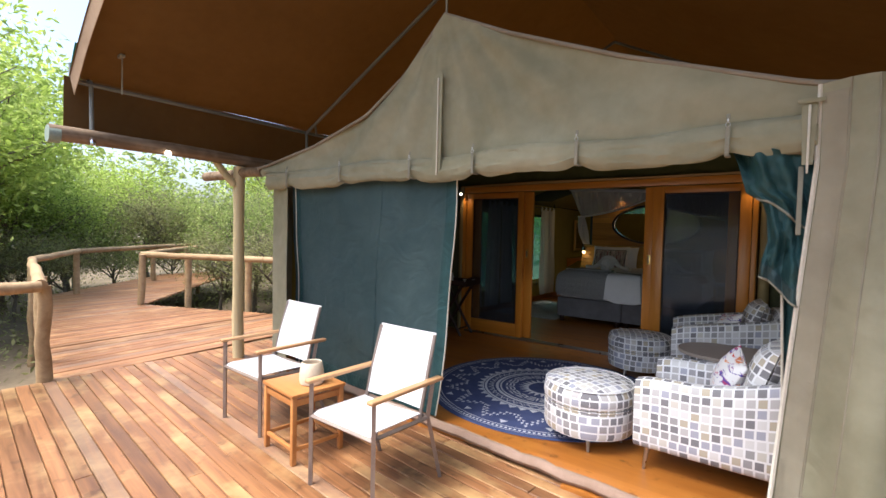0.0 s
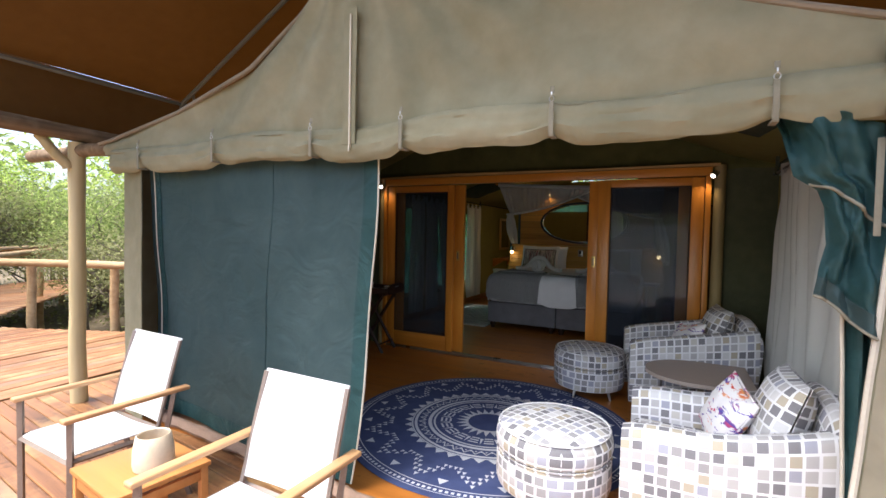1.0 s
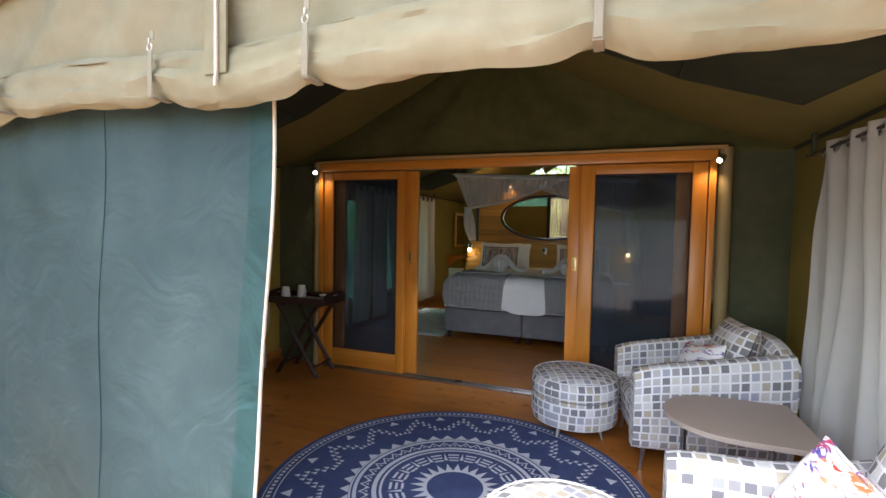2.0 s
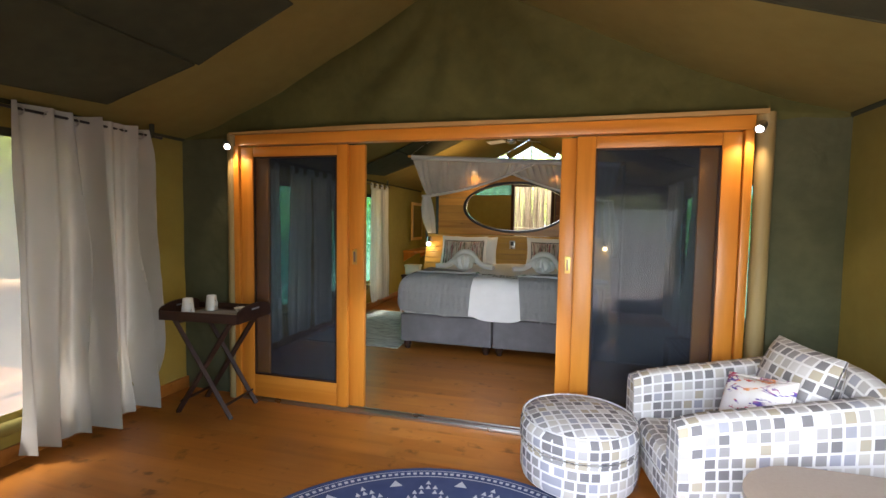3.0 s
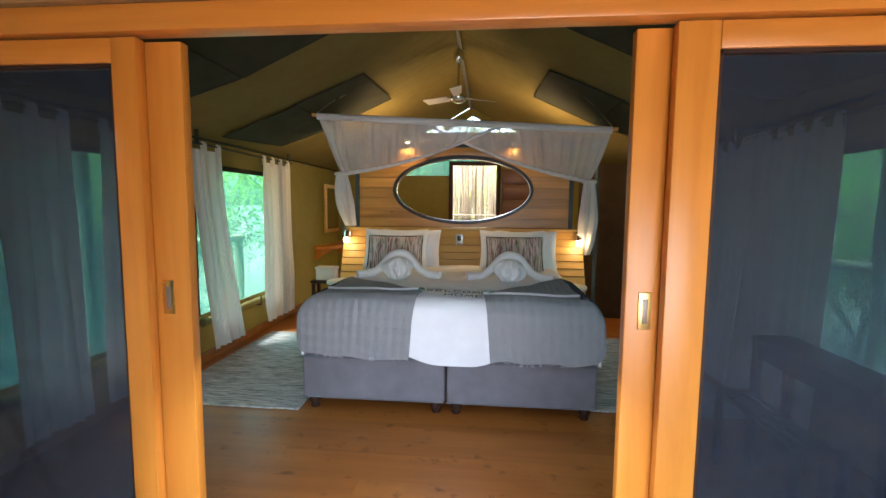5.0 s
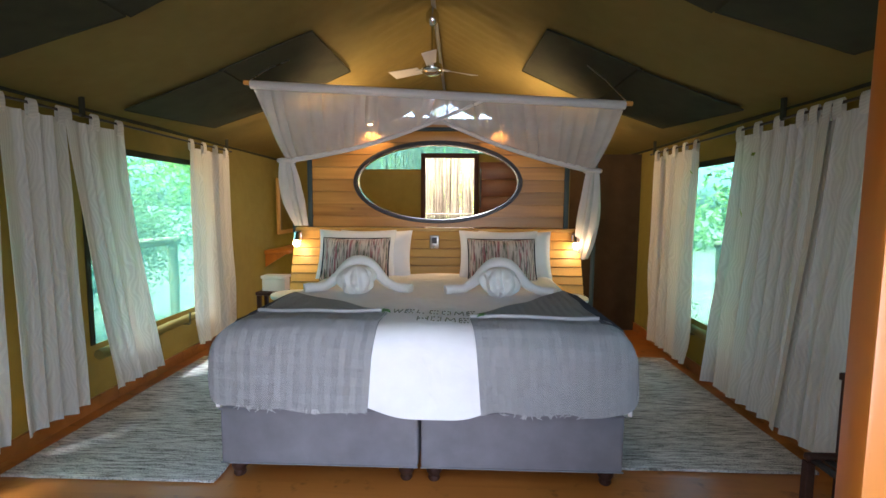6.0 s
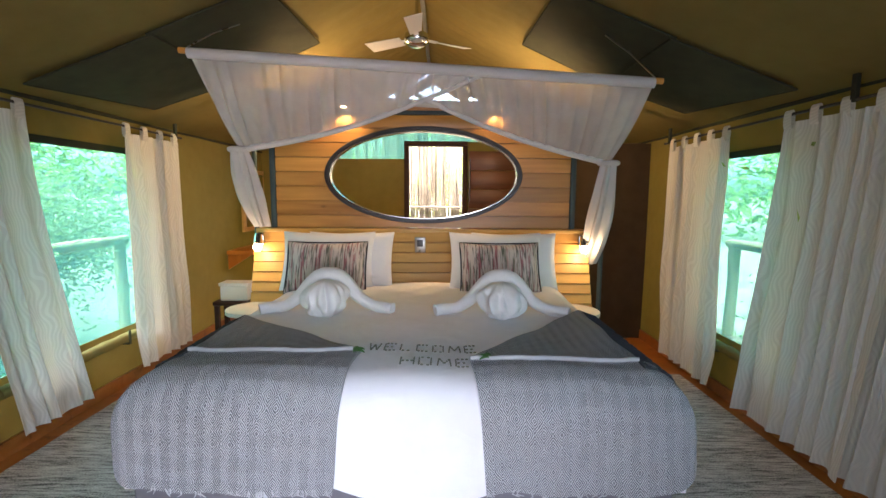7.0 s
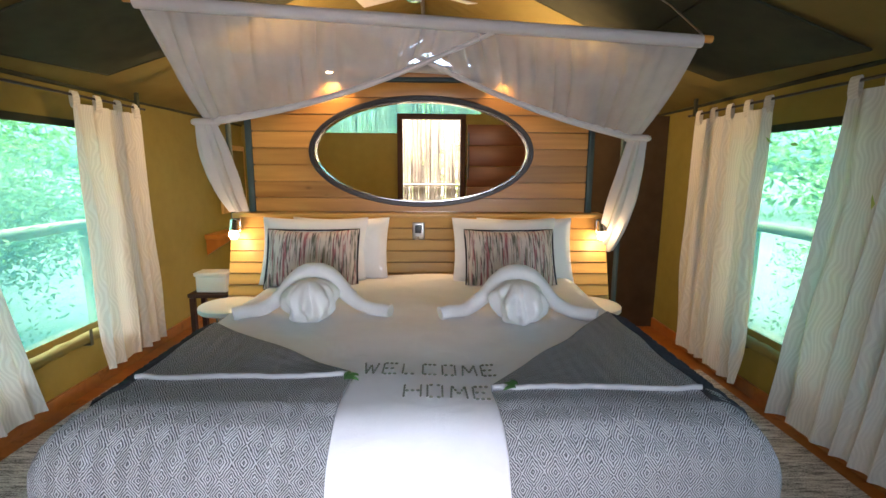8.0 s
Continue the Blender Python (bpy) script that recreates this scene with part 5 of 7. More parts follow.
def throw(s):
    ob = thing("throw_blanket", "grey wool throw woven in diamonds, corner folded back on the bed", "throw", "throws on the bed")
    lo, b0, b1, edge = (0.255, 0.12, 0.95, 0.95) if s > 0 else (0.225, 0.22, 0.80, 0.97)
    bm = B()
    sheet(bm, lambda u, v: ripple(drape(s * lerp(lo + 0.05 * (1 - v), 1.34, u), lerp(-0.46 + 0.02 * wob(u * 6, s) + 0.26 * max(0.0, (u - 0.55) / 0.45) ** 2, b0 + 0.02 + 0.02 * math.sin(u * 5), v), 0.022), 0.014, 4.0), 44, 44, 0.014)
    part("lower_layer", bm, DIAMOND, ob)
    bm = B()

    def fold(u, v):
        return ripple(drape(s * lerp(lo, edge, u), lerp(b0, lerp(b0 + 0.02, b1, u), v), 0.030), 0.014, 4.0)
    sheet(bm, fold, 40, 26, 0.014)
    part("folded_corner", bm, DIAMOND_FINE, ob, "finer darker underside")
    bm = B()
    tube(bm, [(lambda p: (p[0], p[1], p[2] + 0.010))(ripple(drape(s * lerp(lo, edge, k / 40), b0 + 0.012 * wob(k * 0.3), 0.03), 0.014, 4.0)) for k in range(41)], 0.009, 8)
    part("hem", bm, GREY_SHEET, ob, "pale rolled hem")
    bm = B()
    rnd = random.Random(15 + s)
    for k in range(46):
        u = rnd.random()
        a, e = s * lerp(lo + 0.05, 1.3, u), -0.46 + 0.02 * wob(u * 6, s) + 0.26 * max(0.0, (u - 0.55) / 0.45) ** 2
        tube(bm, [drape(a, e + 0.01, 0.026), drape(a + rnd.uniform(-0.01, 0.01), e - 0.012, 0.03), drape(a + rnd.uniform(-0.02, 0.02), e - rnd.uniform(0.010, 0.022), 0.026)], [0.003, 0.0025, 0.0015], 5)
    tagged(part("tufts", bm, GREY_SHEET, ob, "pale loose yarn ends along the hem"), kind="stuff")
    bm = B()
    rnd = random.Random(5 + s)
    for k in range(70):
        b = lerp(b0 - 0.06, b1, k / 69)
        q = 0.15 + 0.05 * rnd.random()
        p0 = drape(s * edge, b, 0.03)
        p1 = drape(s * (edge + q * 0.6), b + rnd.uniform(-0.03, 0.0), 0.035)
        p2 = drape(s * (edge + q), b + rnd.uniform(-0.05, 0.0), 0.03)
        tube(bm, [p0, p1, p2], [0.008, 0.007, 0.004], 5)
    part("fringe", bm, FRINGE, ob, "charcoal knotted fringe")


throw(-1)
throw(1)


def pillow(name, label, x, y, z, lean, turn, mat, w, h, d):
    bm = B()
    puff(bm, w, h, d, 22, 0.8)
    ob = solid(name, bm, mat, label, "pillow", "pillows on the bed")
    ob.matrix_world = pose(x, y, z, lean, 0, turn)


PX = (-2.91, -1.61)
for sx, x in zip((-1, 1), PX):
    pillow("pillow", "plump white cotton pillow leaning on the headboard", x + 0.13, 10.10, 1.06, -18, 0, WHITE_SHEET, 0.68, 0.47, 0.20)
    pillow("pillow", "plump white cotton pillow leaning on the headboard", x - 0.03, 10.01, 1.07, -20, 0, WHITE_SHEET, 0.72, 0.47, 0.21)
    cushion("printed_cushion", "cushion with black, pink and cream ink streaks and dark piping", pose(x - 0.01, 9.88, 1.04, -24, 0, 2), PRINT_PILLOW, 0.60, 0.40, 0.17, "cushion")


def towel_shape(x, y, flip):
    ob = thing("folded_towel", "white towel rolled and folded into a bent shape on the bed", "towel", "folded towels", pose(x, y, BTOP + 0.005, 0, 0, flip))
    pts, rs = [], []
    for k in range(25):
        t = k / 24
        a = lerp(-0.39, 0.39, t)
        z = 0.032 + 0.185 * math.exp(-(abs(a) / 0.17) ** 2.4) + 0.01 * wob(t * 9)
        pts.append((a, 0.02 - 0.10 * (abs(a) / 0.39) ** 2, z))
        rs.append(0.035 + 0.020 * math.exp(-(a / 0.14) ** 2) + 0.004 * wob(t * 14, 3))
    bm = B()
    tube(bm, pts, rs, 12)
    part("roll", bm, TOWEL, ob)
    bm = B()

    def lump(u, v):
        a, b = 2 * math.pi * u, math.pi * v
        fold = 0.15 * math.sin(6 * a + 2.5 * v + 3 * wob(3 * v, flip)) * math.sin(b) + 0.08 * math.sin(13 * a - 6 * v) * math.sin(b) ** 2
        r = 1 + fold + 0.3 * wob(2.2 * math.cos(a), 2.2 * math.sin(a), 2.5 * v + flip)
        return (0.118 * r * math.sin(b) ** 0.8 * math.cos(a), -0.085 + 0.135 * r * math.sin(b) ** 0.8 * math.sin(a), 0.10 + 0.105 * (1 + 0.1 * fold) * math.cos(b))
    sheet(bm, lump, 96, 36, 0.003)
    part("body", bm, TOWEL, ob, "bunched towel body")


towel_shape(-2.74, 9.22, 3)
towel_shape(-1.70, 9.18, -4)

# words laid out in small pieces of dried leaf
STROKES = {
    "W": ["0,1 .25,0 .5,.8 .75,0 1,1"], "E": ["1,1 0,1 0,0 1,0", "0,.5 .8,.5"], "L": ["0,1 0,0 .9,0"], "C": ["1,1 0,1 0,0 1,0"],
    "O": ["0,0 0,1 .9,1 .9,0 0,0"], "M": ["0,0 .1,1 .5,.3 .9,1 1,0"], "H": ["0,0 0,1", "1,0 1,1", "0,.5 1,.5"],
}


def lettering(word, x0, x1, y0, y1):
    bm = B()
    rnd = random.Random(len(word))
    n = len(word)
    for i, ch in enumerate(word):
        cx, cw = lerp(x0, x1, i / n), (x1 - x0) / n * 0.72
        for line in STROKES[ch]:
            pts = [Vector((cx + cw * float(p.split(",")[0]), lerp(y0, y1, float(p.split(",")[1])), BTOP + 0.029)) for p in line.split()]
            for a, b in zip(pts, pts[1:]):
                m = max(2, int((b - a).length / 0.017))
                for k in range(m):
                    c = a.lerp(b, (k + 0.5) / m)
                    ang = math.atan2(b.y - a.y, b.x - a.x) + rnd.uniform(-0.3, 0.3)
                    d = Vector((math.cos(ang), math.sin(ang), 0)) * 0.0068
                    c.z = ripple(drape(c.x - XM, c.y - BY0), 0.016)[2] + 0.014
                    tube(bm, [c - d, c, c + d], [0.002, 0.0042, 0.002], 5)
    return solid("leaf_lettering", bm, LETTER, "the word %s laid out in dried leaf pieces" % word, "lettering", kind="stuff")


lettering("WELCOME", -2.385, -1.875, 8.475, 8.57)
lettering("HOME", -2.225, -1.915, 8.30, 8.385)
for x, y, a in ((-2.43, 8.385, 25), (-1.85, 8.315, 150)):
    ob = thing("leaf_sprig", "small sprig of fresh green leaves on the bed", "leaf", "leaf sprigs", pose(x, y, BTOP + 0.045, 0, 0, a))
    for d in (-38, 8, 50):
        bm = B()
        sheet(bm, lambda u, v: (0.05 * u, (v - 0.5) * 0.024 * math.sin(math.pi * min(0.98, u * 0.95 + 0.03)), 0.012 * math.sin(3 * u) - 0.006 * abs(2 * v - 1)), 8, 4, 0.0015)
        lf = part("leaf", bm, GREENLEAF, ob)
        lf.matrix_local = pose(0, 0, 0, 0, 0, d)

# ---- headboard, panel and oval opening ----
hb = thing("headboard", "pale pine headboard of stepped horizontal boards with a shelf top", "headboard")
for k in range(11):
    bm = B()
    z0 = 0.335 + k * 0.085
    y = 10.245 + 0.009 * k
    prism(bm, [(y, z0 + 0.004), (10.36, z0), (10.36, z0 + 0.080), (y + 0.020, z0 + 0.080), (y + 0.002, z0 + 0.010)], -3.70 + 0.007 * k, -0.76 - 0.007 * k, "x")
    part("board", bm, HEADWOOD, hb)
bm = B()
box(bm, (-3.60, 10.28, 1.272), (-0.86, 10.36, 1.30), 0.004)
part("top_board", bm, HEADWOOD, hb)
bm = B()
box(bm, (-3.66, 10.30, 0.0), (-0.80, 10.36, 0.335), 0.004)
part("back_panel", bm, HEADWOOD, hb)

OX, OZ, OA, OB = -2.215, 1.745, 0.79, 0.365
pw = thing("partition_panel", "honey pine boarded partition with an oval opening", "partition", kind="structure")
PZ = [1.305, 1.41, 1.53, 1.65, 1.77, 1.89, 2.01, 2.13, 2.24]
for z0, z1 in zip(PZ, PZ[1:]):
    zs = [lerp(z0 + 0.004, z1 - 0.004, k / 10) for k in range(11)]
    half = [OA * math.sqrt(max(0.0, 1 - ((z - OZ) / OB) ** 2)) for z in zs]
    if max(half) <= 0:
        bm = B()
        box(bm, (-3.45, 10.365, z0 + 0.003), (-0.985, 10.39, z1 - 0.003), 0.003)
        part("board", bm, PANEL, pw)
    else:
        for s, xe in ((-1, -3.45), (1, -0.985)):
            bm = B()
            prism(bm, [(xe, zs[0])] + [(OX + s * h, z) for h, z in zip(half, zs)] + [(xe, zs[-1])], 10.362, 10.39, "y")
            part("board", bm, PANEL, pw, smooth=False)
# thin core behind the boards, also with the oval cut through
bm = B()
ring = [(OX + OA * math.cos(t), OZ + OB * math.sin(t)) for t in [2 * math.pi * k / 64 for k in range(64)]]


def rect_ray(t):
    c, s = math.cos(t), math.sin(t)
    hx = (-0.985 - OX) if c > 0 else (OX + 3.45)
    hz = (2.235 - OZ) if s > 0 else (OZ - 1.31)
    k = min(hx / max(abs(c), 1e-6), hz / max(abs(s), 1e-6))
    return (OX + k * c, OZ + k * s)


for k in range(64):
    t0, t1 = 2 * math.pi * k / 64, 2 * math.pi * (k + 1) / 64
    a, b, c, d = ring[k], ring[(k + 1) % 64], rect_ray(t1), rect_ray(t0)
    vs = [[bm.verts.new((p[0], y, p[1])) for p in (a, b, c, d)] for y in (10.392, 10.43)]
    bm.faces.new(vs[0])
    bm.faces.new(vs[1][::-1])
    bm.faces.new((vs[0][1], vs[0][0], vs[1][0], vs[1][1]))
part("core", bm, PANEL, pw)
for x in (-3.475, -0.96):
    bm = B()
    box(bm, (x - 0.022, 10.35, 1.302), (x + 0.022, 10.43, 2.27), 0.004)
    part("edge_strip", bm, TEALPAINT, pw, "dark teal edge strip")
bm = B()
box(bm, (-3.5, 10.35, 2.242), (-0.94, 10.43, 2.272), 0.004)
part("edge_strip", bm, TEALPAINT, pw, "dark teal edge strip")
bm = B()
box(bm, (-3.46, 10.39, 2.275), (-0.98, 10.43, 2.36), 0.004)
part("top_board", bm, PANEL, pw)
bm = B()
box(bm, (-3.6, 10.40, 0.0), (-0.85, 10.44, 1.30), 0.004)
part("lower_board", bm, PANEL, pw)


def oval_frame():
    ob = thing("oval_frame", "black oval rim round the opening in the pine partition", "oval frame")
    for nm, r0, r1, y0, y1, mat in (("rim", 0.0, 0.035, 10.335, 10.44, BLACK), ("inner_edge", -0.008, 0.0, 10.35, 10.43, CHROME)):
        bm = B()
        n = 72
        loops = []
        for k in range(n):
            t = 2 * math.pi * k / n
            c, s = math.cos(t), math.sin(t)
            loops.append([bm.verts.new((OX + (OA + r) * c, y, OZ + (OB + r) * s)) for r, y in ((r0, y0 + 0.006), (r0 + 0.006, y0), (r1 - 0.006, y0), (r1, y0 + 0.008), (r1, y1), (r0, y1))])
        for a, b in zip(loops, loops[1:] + loops[:1]):
            for k in range(6):
                bm.faces.new((a[k], a[(k + 1) % 6], b[(k + 1) % 6], b[k]))
        bmesh.ops.recalc_face_normals(bm, faces=bm.faces[:])
        part(nm, bm, mat, ob)


oval_frame()


# ---- bedside ----
def bedside_table(x):
    ob = thing("bedside_table", "small round white bedside table on chrome legs", "bedside table", "bedside tables", pose(x, 9.96, 0))
    bm = B()
    lathe(bm, [(0.20, 0.672), (0.205, 0.676), (0.205, 0.702), (0.20, 0.706), (0.0, 0.707)], 36)
    part("tabletop", bm, WHITEPAINT, ob)
    for k in range(3):
        a = math.radians(30 + 120 * k)
        bm = B()
        tube(bm, [(0.16 * math.cos(a), 0.16 * math.sin(a), 0.672), (0.17 * math.cos(a), 0.17 * math.sin(a), 0.0)], 0.010)
        part("leg", bm, CHROME, ob)


bedside_table(-3.51)
bedside_table(-1.04)


def sconce(x):
    ob = thing("reading_lamp", "small chrome reading lamp lit on the headboard", "wall lamp", "reading lamps")
    bm = B()
    box(bm, (x - 0.03, 10.30, 1.16), (x + 0.03, 10.325, 1.26), 0.006)
    part("wall_plate", bm, CHROME, ob)
    bm = B()
    tube(bm, [(x, 10.27, 1.25), (x, 10.25, 1.17)], [0.032, 0.036], 16)
    part("shade", bm, CHROME, ob)
    bm = B()
    lathe(bm, [(0.0, -0.035), (0.02, -0.03), (0.034, -0.005), (0.03, 0.02), (0.015, 0.035), (0.0, 0.036)], 16, (x, 10.245, 1.145))
    part("bulb", bm, WARM, ob, "glowing bulb")
    l = new("reading_light", bpy.data.lights.new("reading_light", "POINT"))
    l.data.energy, l.data.color, l.data.shadow_soft_size = 0.11, (1.0, 0.68, 0.34), 0.03
    l.location = (x, 10.17, 1.10)


sconce(-3.58)
sconce(-0.88)
for x in (-2.86, -1.62):
    ob = thing("panel_light", "small warm downlight on top of the pine partition", "downlight", "partition downlights")
    bm = B()
    tube(bm, [(x, 10.30, 2.36), (x, 10.30, 2.29)], 0.028, 14)
    part("housing", bm, BLACK, ob)
    bm = B()
    tube(bm, [(x, 10.30, 2.292), (x, 10.30, 2.285)], 0.022, 14)
    part("bulb", bm, WARM, ob, "glowing bulb")
    bm = B()
    tube(bm, [(x, 10.30, 2.33), (x, 10.40, 2.33)], 0.008)
    part("arm", bm, BLACK, ob)
    l = new("panel_lamp", bpy.data.lights.new("panel_lamp", "SPOT"))
    l.data.energy, l.data.color, l.data.spot_size, l.data.shadow_soft_size = 0.55, (1.0, 0.66, 0.3), radians(110), 0.03
    l.matrix_world = look((x, 10.30, 2.27), (x, 10.345, 1.0))
for x in (-3.1, -1.4):
    ob = thing("bathroom_lamp", "warm bare bulb behind the pine partition", "lamp", "bathroom lamps")
    bm = B()
    tube(bm, [(x, 10.47, 2.1), (x, 10.55, 2.1), (x, 10.58, 2.14)], 0.010)
    part("holder", bm, CHROME, ob)
    bm = B()
    lathe(bm, [(0.0, 0.0), (0.03, 0.02), (0.036, 0.05), (0.02, 0.08), (0.0, 0.085)], 14, (x, 10.58, 2.14))
    part("bulb", bm, WARM, ob, "glowing bulb").visible_shadow = False
    l = new("bathroom_light", bpy.data.lights.new("bathroom_light", "POINT"))
    l.data.energy, l.data.color, l.data.shadow_soft_size = 1.4, (1.0, 0.62, 0.26), 0.04
    l.location = (x, 10.62, 2.26)

ob = thing("switch_panel", "brushed steel switch plate with a dark socket", "switch")
bm = B()
box(bm, (-2.285, 10.318, 1.10), (-2.195, 10.335, 1.23), 0.006)
part("plate", bm, STEEL, ob)
bm = B()
box(bm, (-2.265, 10.312, 1.15), (-2.215, 10.32, 1.21), 0.004)
part("socket", bm, BLACK, ob)

ob = thing("tissue_box", "white lacquered tissue box on a low stand", "tissue box")
bm = B()
box(bm, (-4.18, 10.80, 0.56), (-3.92, 10.95, 0.70), 0.008)
part("box", bm, WHITEPAINT, ob)
bm = B()
box(bm, (-4.19, 10.79, 0.702), (-3.91, 10.96, 0.735), 0.006)
part("lid", bm, WHITEPAINT, ob)
bm = B()
box(bm, (-4.24, 10.76, 0.52), (-3.86, 11.0, 0.556), 0.006)
for x in (-4.2, -3.9):
    box(bm, (x - 0.02, 10.75, 0.0), (x + 0.02, 10.79, 0.519))
    box(bm, (x - 0.02, 10.94, 0.0), (x + 0.02, 10.98, 0.519))
solid("luggage_bench", bm, DARKWOOD, "low dark wooden stand beside the bed", "bench")


# ---- mosquito net ----
def net():
    ob = thing("mosquito_net", "sheer white mosquito net swagged from a timber frame", "mosquito net")
    L, R_ = Vector((-3.55, 9.28, 2.41)), Vector((-0.81, 9.28, 2.26))
    for a, b in ((L, R_), (L + Vector((0.02, 1.0, -0.02)), R_ + Vector((-0.02, 1.0, 0.0)))):
        bm = B()
        d = (b - a).normalized() * 0.05
        tube(bm, [a - d, b + d], 0.018, 10)
        part("pole", bm, PANEL, ob, "timber pole")
        bm = B()
        sheet(bm, lambda u, v: (lambda c, t: (c.x, c.y + 0.026 * math.cos(t), c.z + 0.03 * math.sin(t) - 0.012))(a.lerp(b, u), 2 * math.pi * v), 40, 12, 0.003)
        part("sleeve", bm, NET, ob)
    for s, T0, T1, tie in ((-1, L, L.lerp(R_, 0.66), Vector((-3.44, 9.66, 1.88))), (1, R_, R_.lerp(L, 0.66), Vector((-0.90, 9.72, 1.81)))):
        bm = B()

        def hem(u):
            w = u ** 1.25
            p = tie.lerp(T1, w)
            p.z -= 0.07 * math.sin(math.pi * min(1, w * 1.05))
            return p

        def f(u, v):
            top, bot = T0.lerp(T1, u), hem(u)
            p = top.lerp(bot, v ** 0.95)
            ph = 2 * math.pi * (19 * u + 0.5 * wob(u * 5, v * 0.6, s))
            amp = 0.022 * math.sin(math.pi * min(1.0, v * 0.75 + 0.1)) * (1 - 0.55 * u) * (0.6 + 1.2 * wob(u * 9, v, s))
            p.y += amp * math.sin(ph) - 0.05 * math.sin(math.pi * v) * (1 - u)
            p.x += amp * 0.8 * math.cos(ph)
            return tuple(p)
        sheet(bm, f, 150, 18, 0.0015)
        part("drape", bm, NET_SHEER, ob)
        bm = B()
        tube(bm, [hem(k / 40) for k in range(41)], [0.024 - 0.012 * k / 40 for k in range(41)], 8)
        part("hem", bm, NET, ob)
        # side curtain of the net, gathered to the tie
        bm = B()
        B0 = T0 + Vector((s * -0.02, 1.0, 0))

        def side(u, v):
            top = Vector(T0).lerp(B0, u)
            bot = tie + Vector((0, 0.12 * u, 0))
            p = top.lerp(bot, v)
            p.x += 0.02 * math.sin(2 * math.pi * 9 * u) * math.sin(math.pi * v)
            return tuple(p)
        sheet(bm, side, 60, 12, 0.0015)
        part("side_drape", bm, NET_SHEER, ob)
        bm = B()
        end = Vector((-3.50, 10.22, 1.32) if s < 0 else (-0.80, 10.45, 1.0))

        def tail(u, v):
            c = tie.lerp(end, u)
            a = 2 * math.pi * v
            r = lerp(0.045, 0.08, math.sin(math.pi * min(1, u * 0.9))) * (1 + 0.3 * math.sin(6 * a + 3 * u))
            return (c.x + r * math.cos(a) + s * 0.03 * math.sin(2.5 * u), c.y + r * math.sin(a) + 0.0, c.z)
        sheet(bm, tail, 24, 36, 0.0015)
        part("tail", bm, NET, ob)
        bm = B()
        tube(bm, [tie + Vector((0.06 * math.cos(t), 0.06 * math.sin(t), 0)) for t in [k * math.pi / 8 for k in range(17)]], 0.018, 8, False)
        part("tie_band", bm, NET, ob)
    for p in (L, R_):
        bm = B()
        q = lerp(p.x, XC, 0.14)
        tube(bm, [p + Vector((0, 0, 0.02)), (lerp(p.x, q, 0.5), p.y + 0.14, lerp(p.z, roof_inner(q, 9.6), 0.5)), (q, p.y + 0.3, roof_inner(q, 9.6) - 0.04)], 0.0045, 6)
        part("cord", bm, STEEL, ob)


net()


# ---- ceiling fan ----
def fan():
    ob = thing("ceiling_fan", "chrome ceiling fan with three pale blades at rest", "ceiling fan", at=pose(-2.25, 10.0, 2.72, 0, 0, 0))
    bm = B()
    lathe(bm, [(0.0, -0.06), (0.05, -0.055), (0.085, -0.03), (0.095, 0.0), (0.085, 0.03), (0.04, 0.05), (0.018, 0.08), (0.0, 0.08)], 24)
    part("motor", bm, CHROME, ob)
    bm = B()
    tube(bm, [(0, 0, 0.06), (0, 0, 0.53)], 0.012)
    part("rod", bm, CHROME, ob)
    bm = B()
    lathe(bm, [(0.02, 0.36), (0.055, 0.40), (0.055, 0.46), (0.03, 0.5), (0.0, 0.5)], 20)
    part("canopy", bm, CHROME, ob)
    for k in range(3):
        bm = B()
        sheet(bm, lambda u, v: (lerp(0.13, 0.44, u), (v - 0.5) * lerp(0.08, 0.12, u), (v - 0.5) * 0.03), 8, 4, 0.005)
        box(bm, (0.07, -0.018, -0.004), (0.17, 0.018, 0.004), 0.002)
        b = part("blade", bm, WHITEPAINT, ob)
        b.matrix_local = pose(0, 0, 0, 0, 0, 120 * k + 30)


fan()

# ridge pole
bm = B()
tube(bm, [(XC, 3.4, 3.05), (XC, 5.0, 3.24), (XC, Y_END, 3.26)], 0.02)
solid("ridge_pole", bm, PIPE, "grey steel ridge pole under the tent roof", "pole", kind="structure")


# ---- dark flaps laid over the roof vents ----
def roof_flap(corners, sag):
    a, b, c, d = [Vector(p) for p in corners]

    def f(u, v):
        p = a.lerp(b, u).lerp(d.lerp(c, u), v)
        p.z = min(p.z, roof_inner(p.x, p.y) - 0.025) - sag * math.sin(math.pi * u) * math.sin(math.pi * v)
        return tuple(p)
    ob = thing("vent_flap", "dark green canvas flap hanging under the tent roof", "canvas flap", "roof flaps")
    bm = B()
    sheet(bm, f, 18, 18, 0.006)
    part("cloth", bm, CANVAS_DARK, ob)
    bm = B()
    tube(bm, [f(0, k / 18) for k in range(19)] + [f(k / 18, 1) for k in range(1, 19)] + [f(1, 1 - k / 18) for k in range(1, 19)] + [f(1 - k / 18, 0) for k in range(1, 19)], 0.008, 6)
    part("hem", bm, CANVAS_DARK, ob)


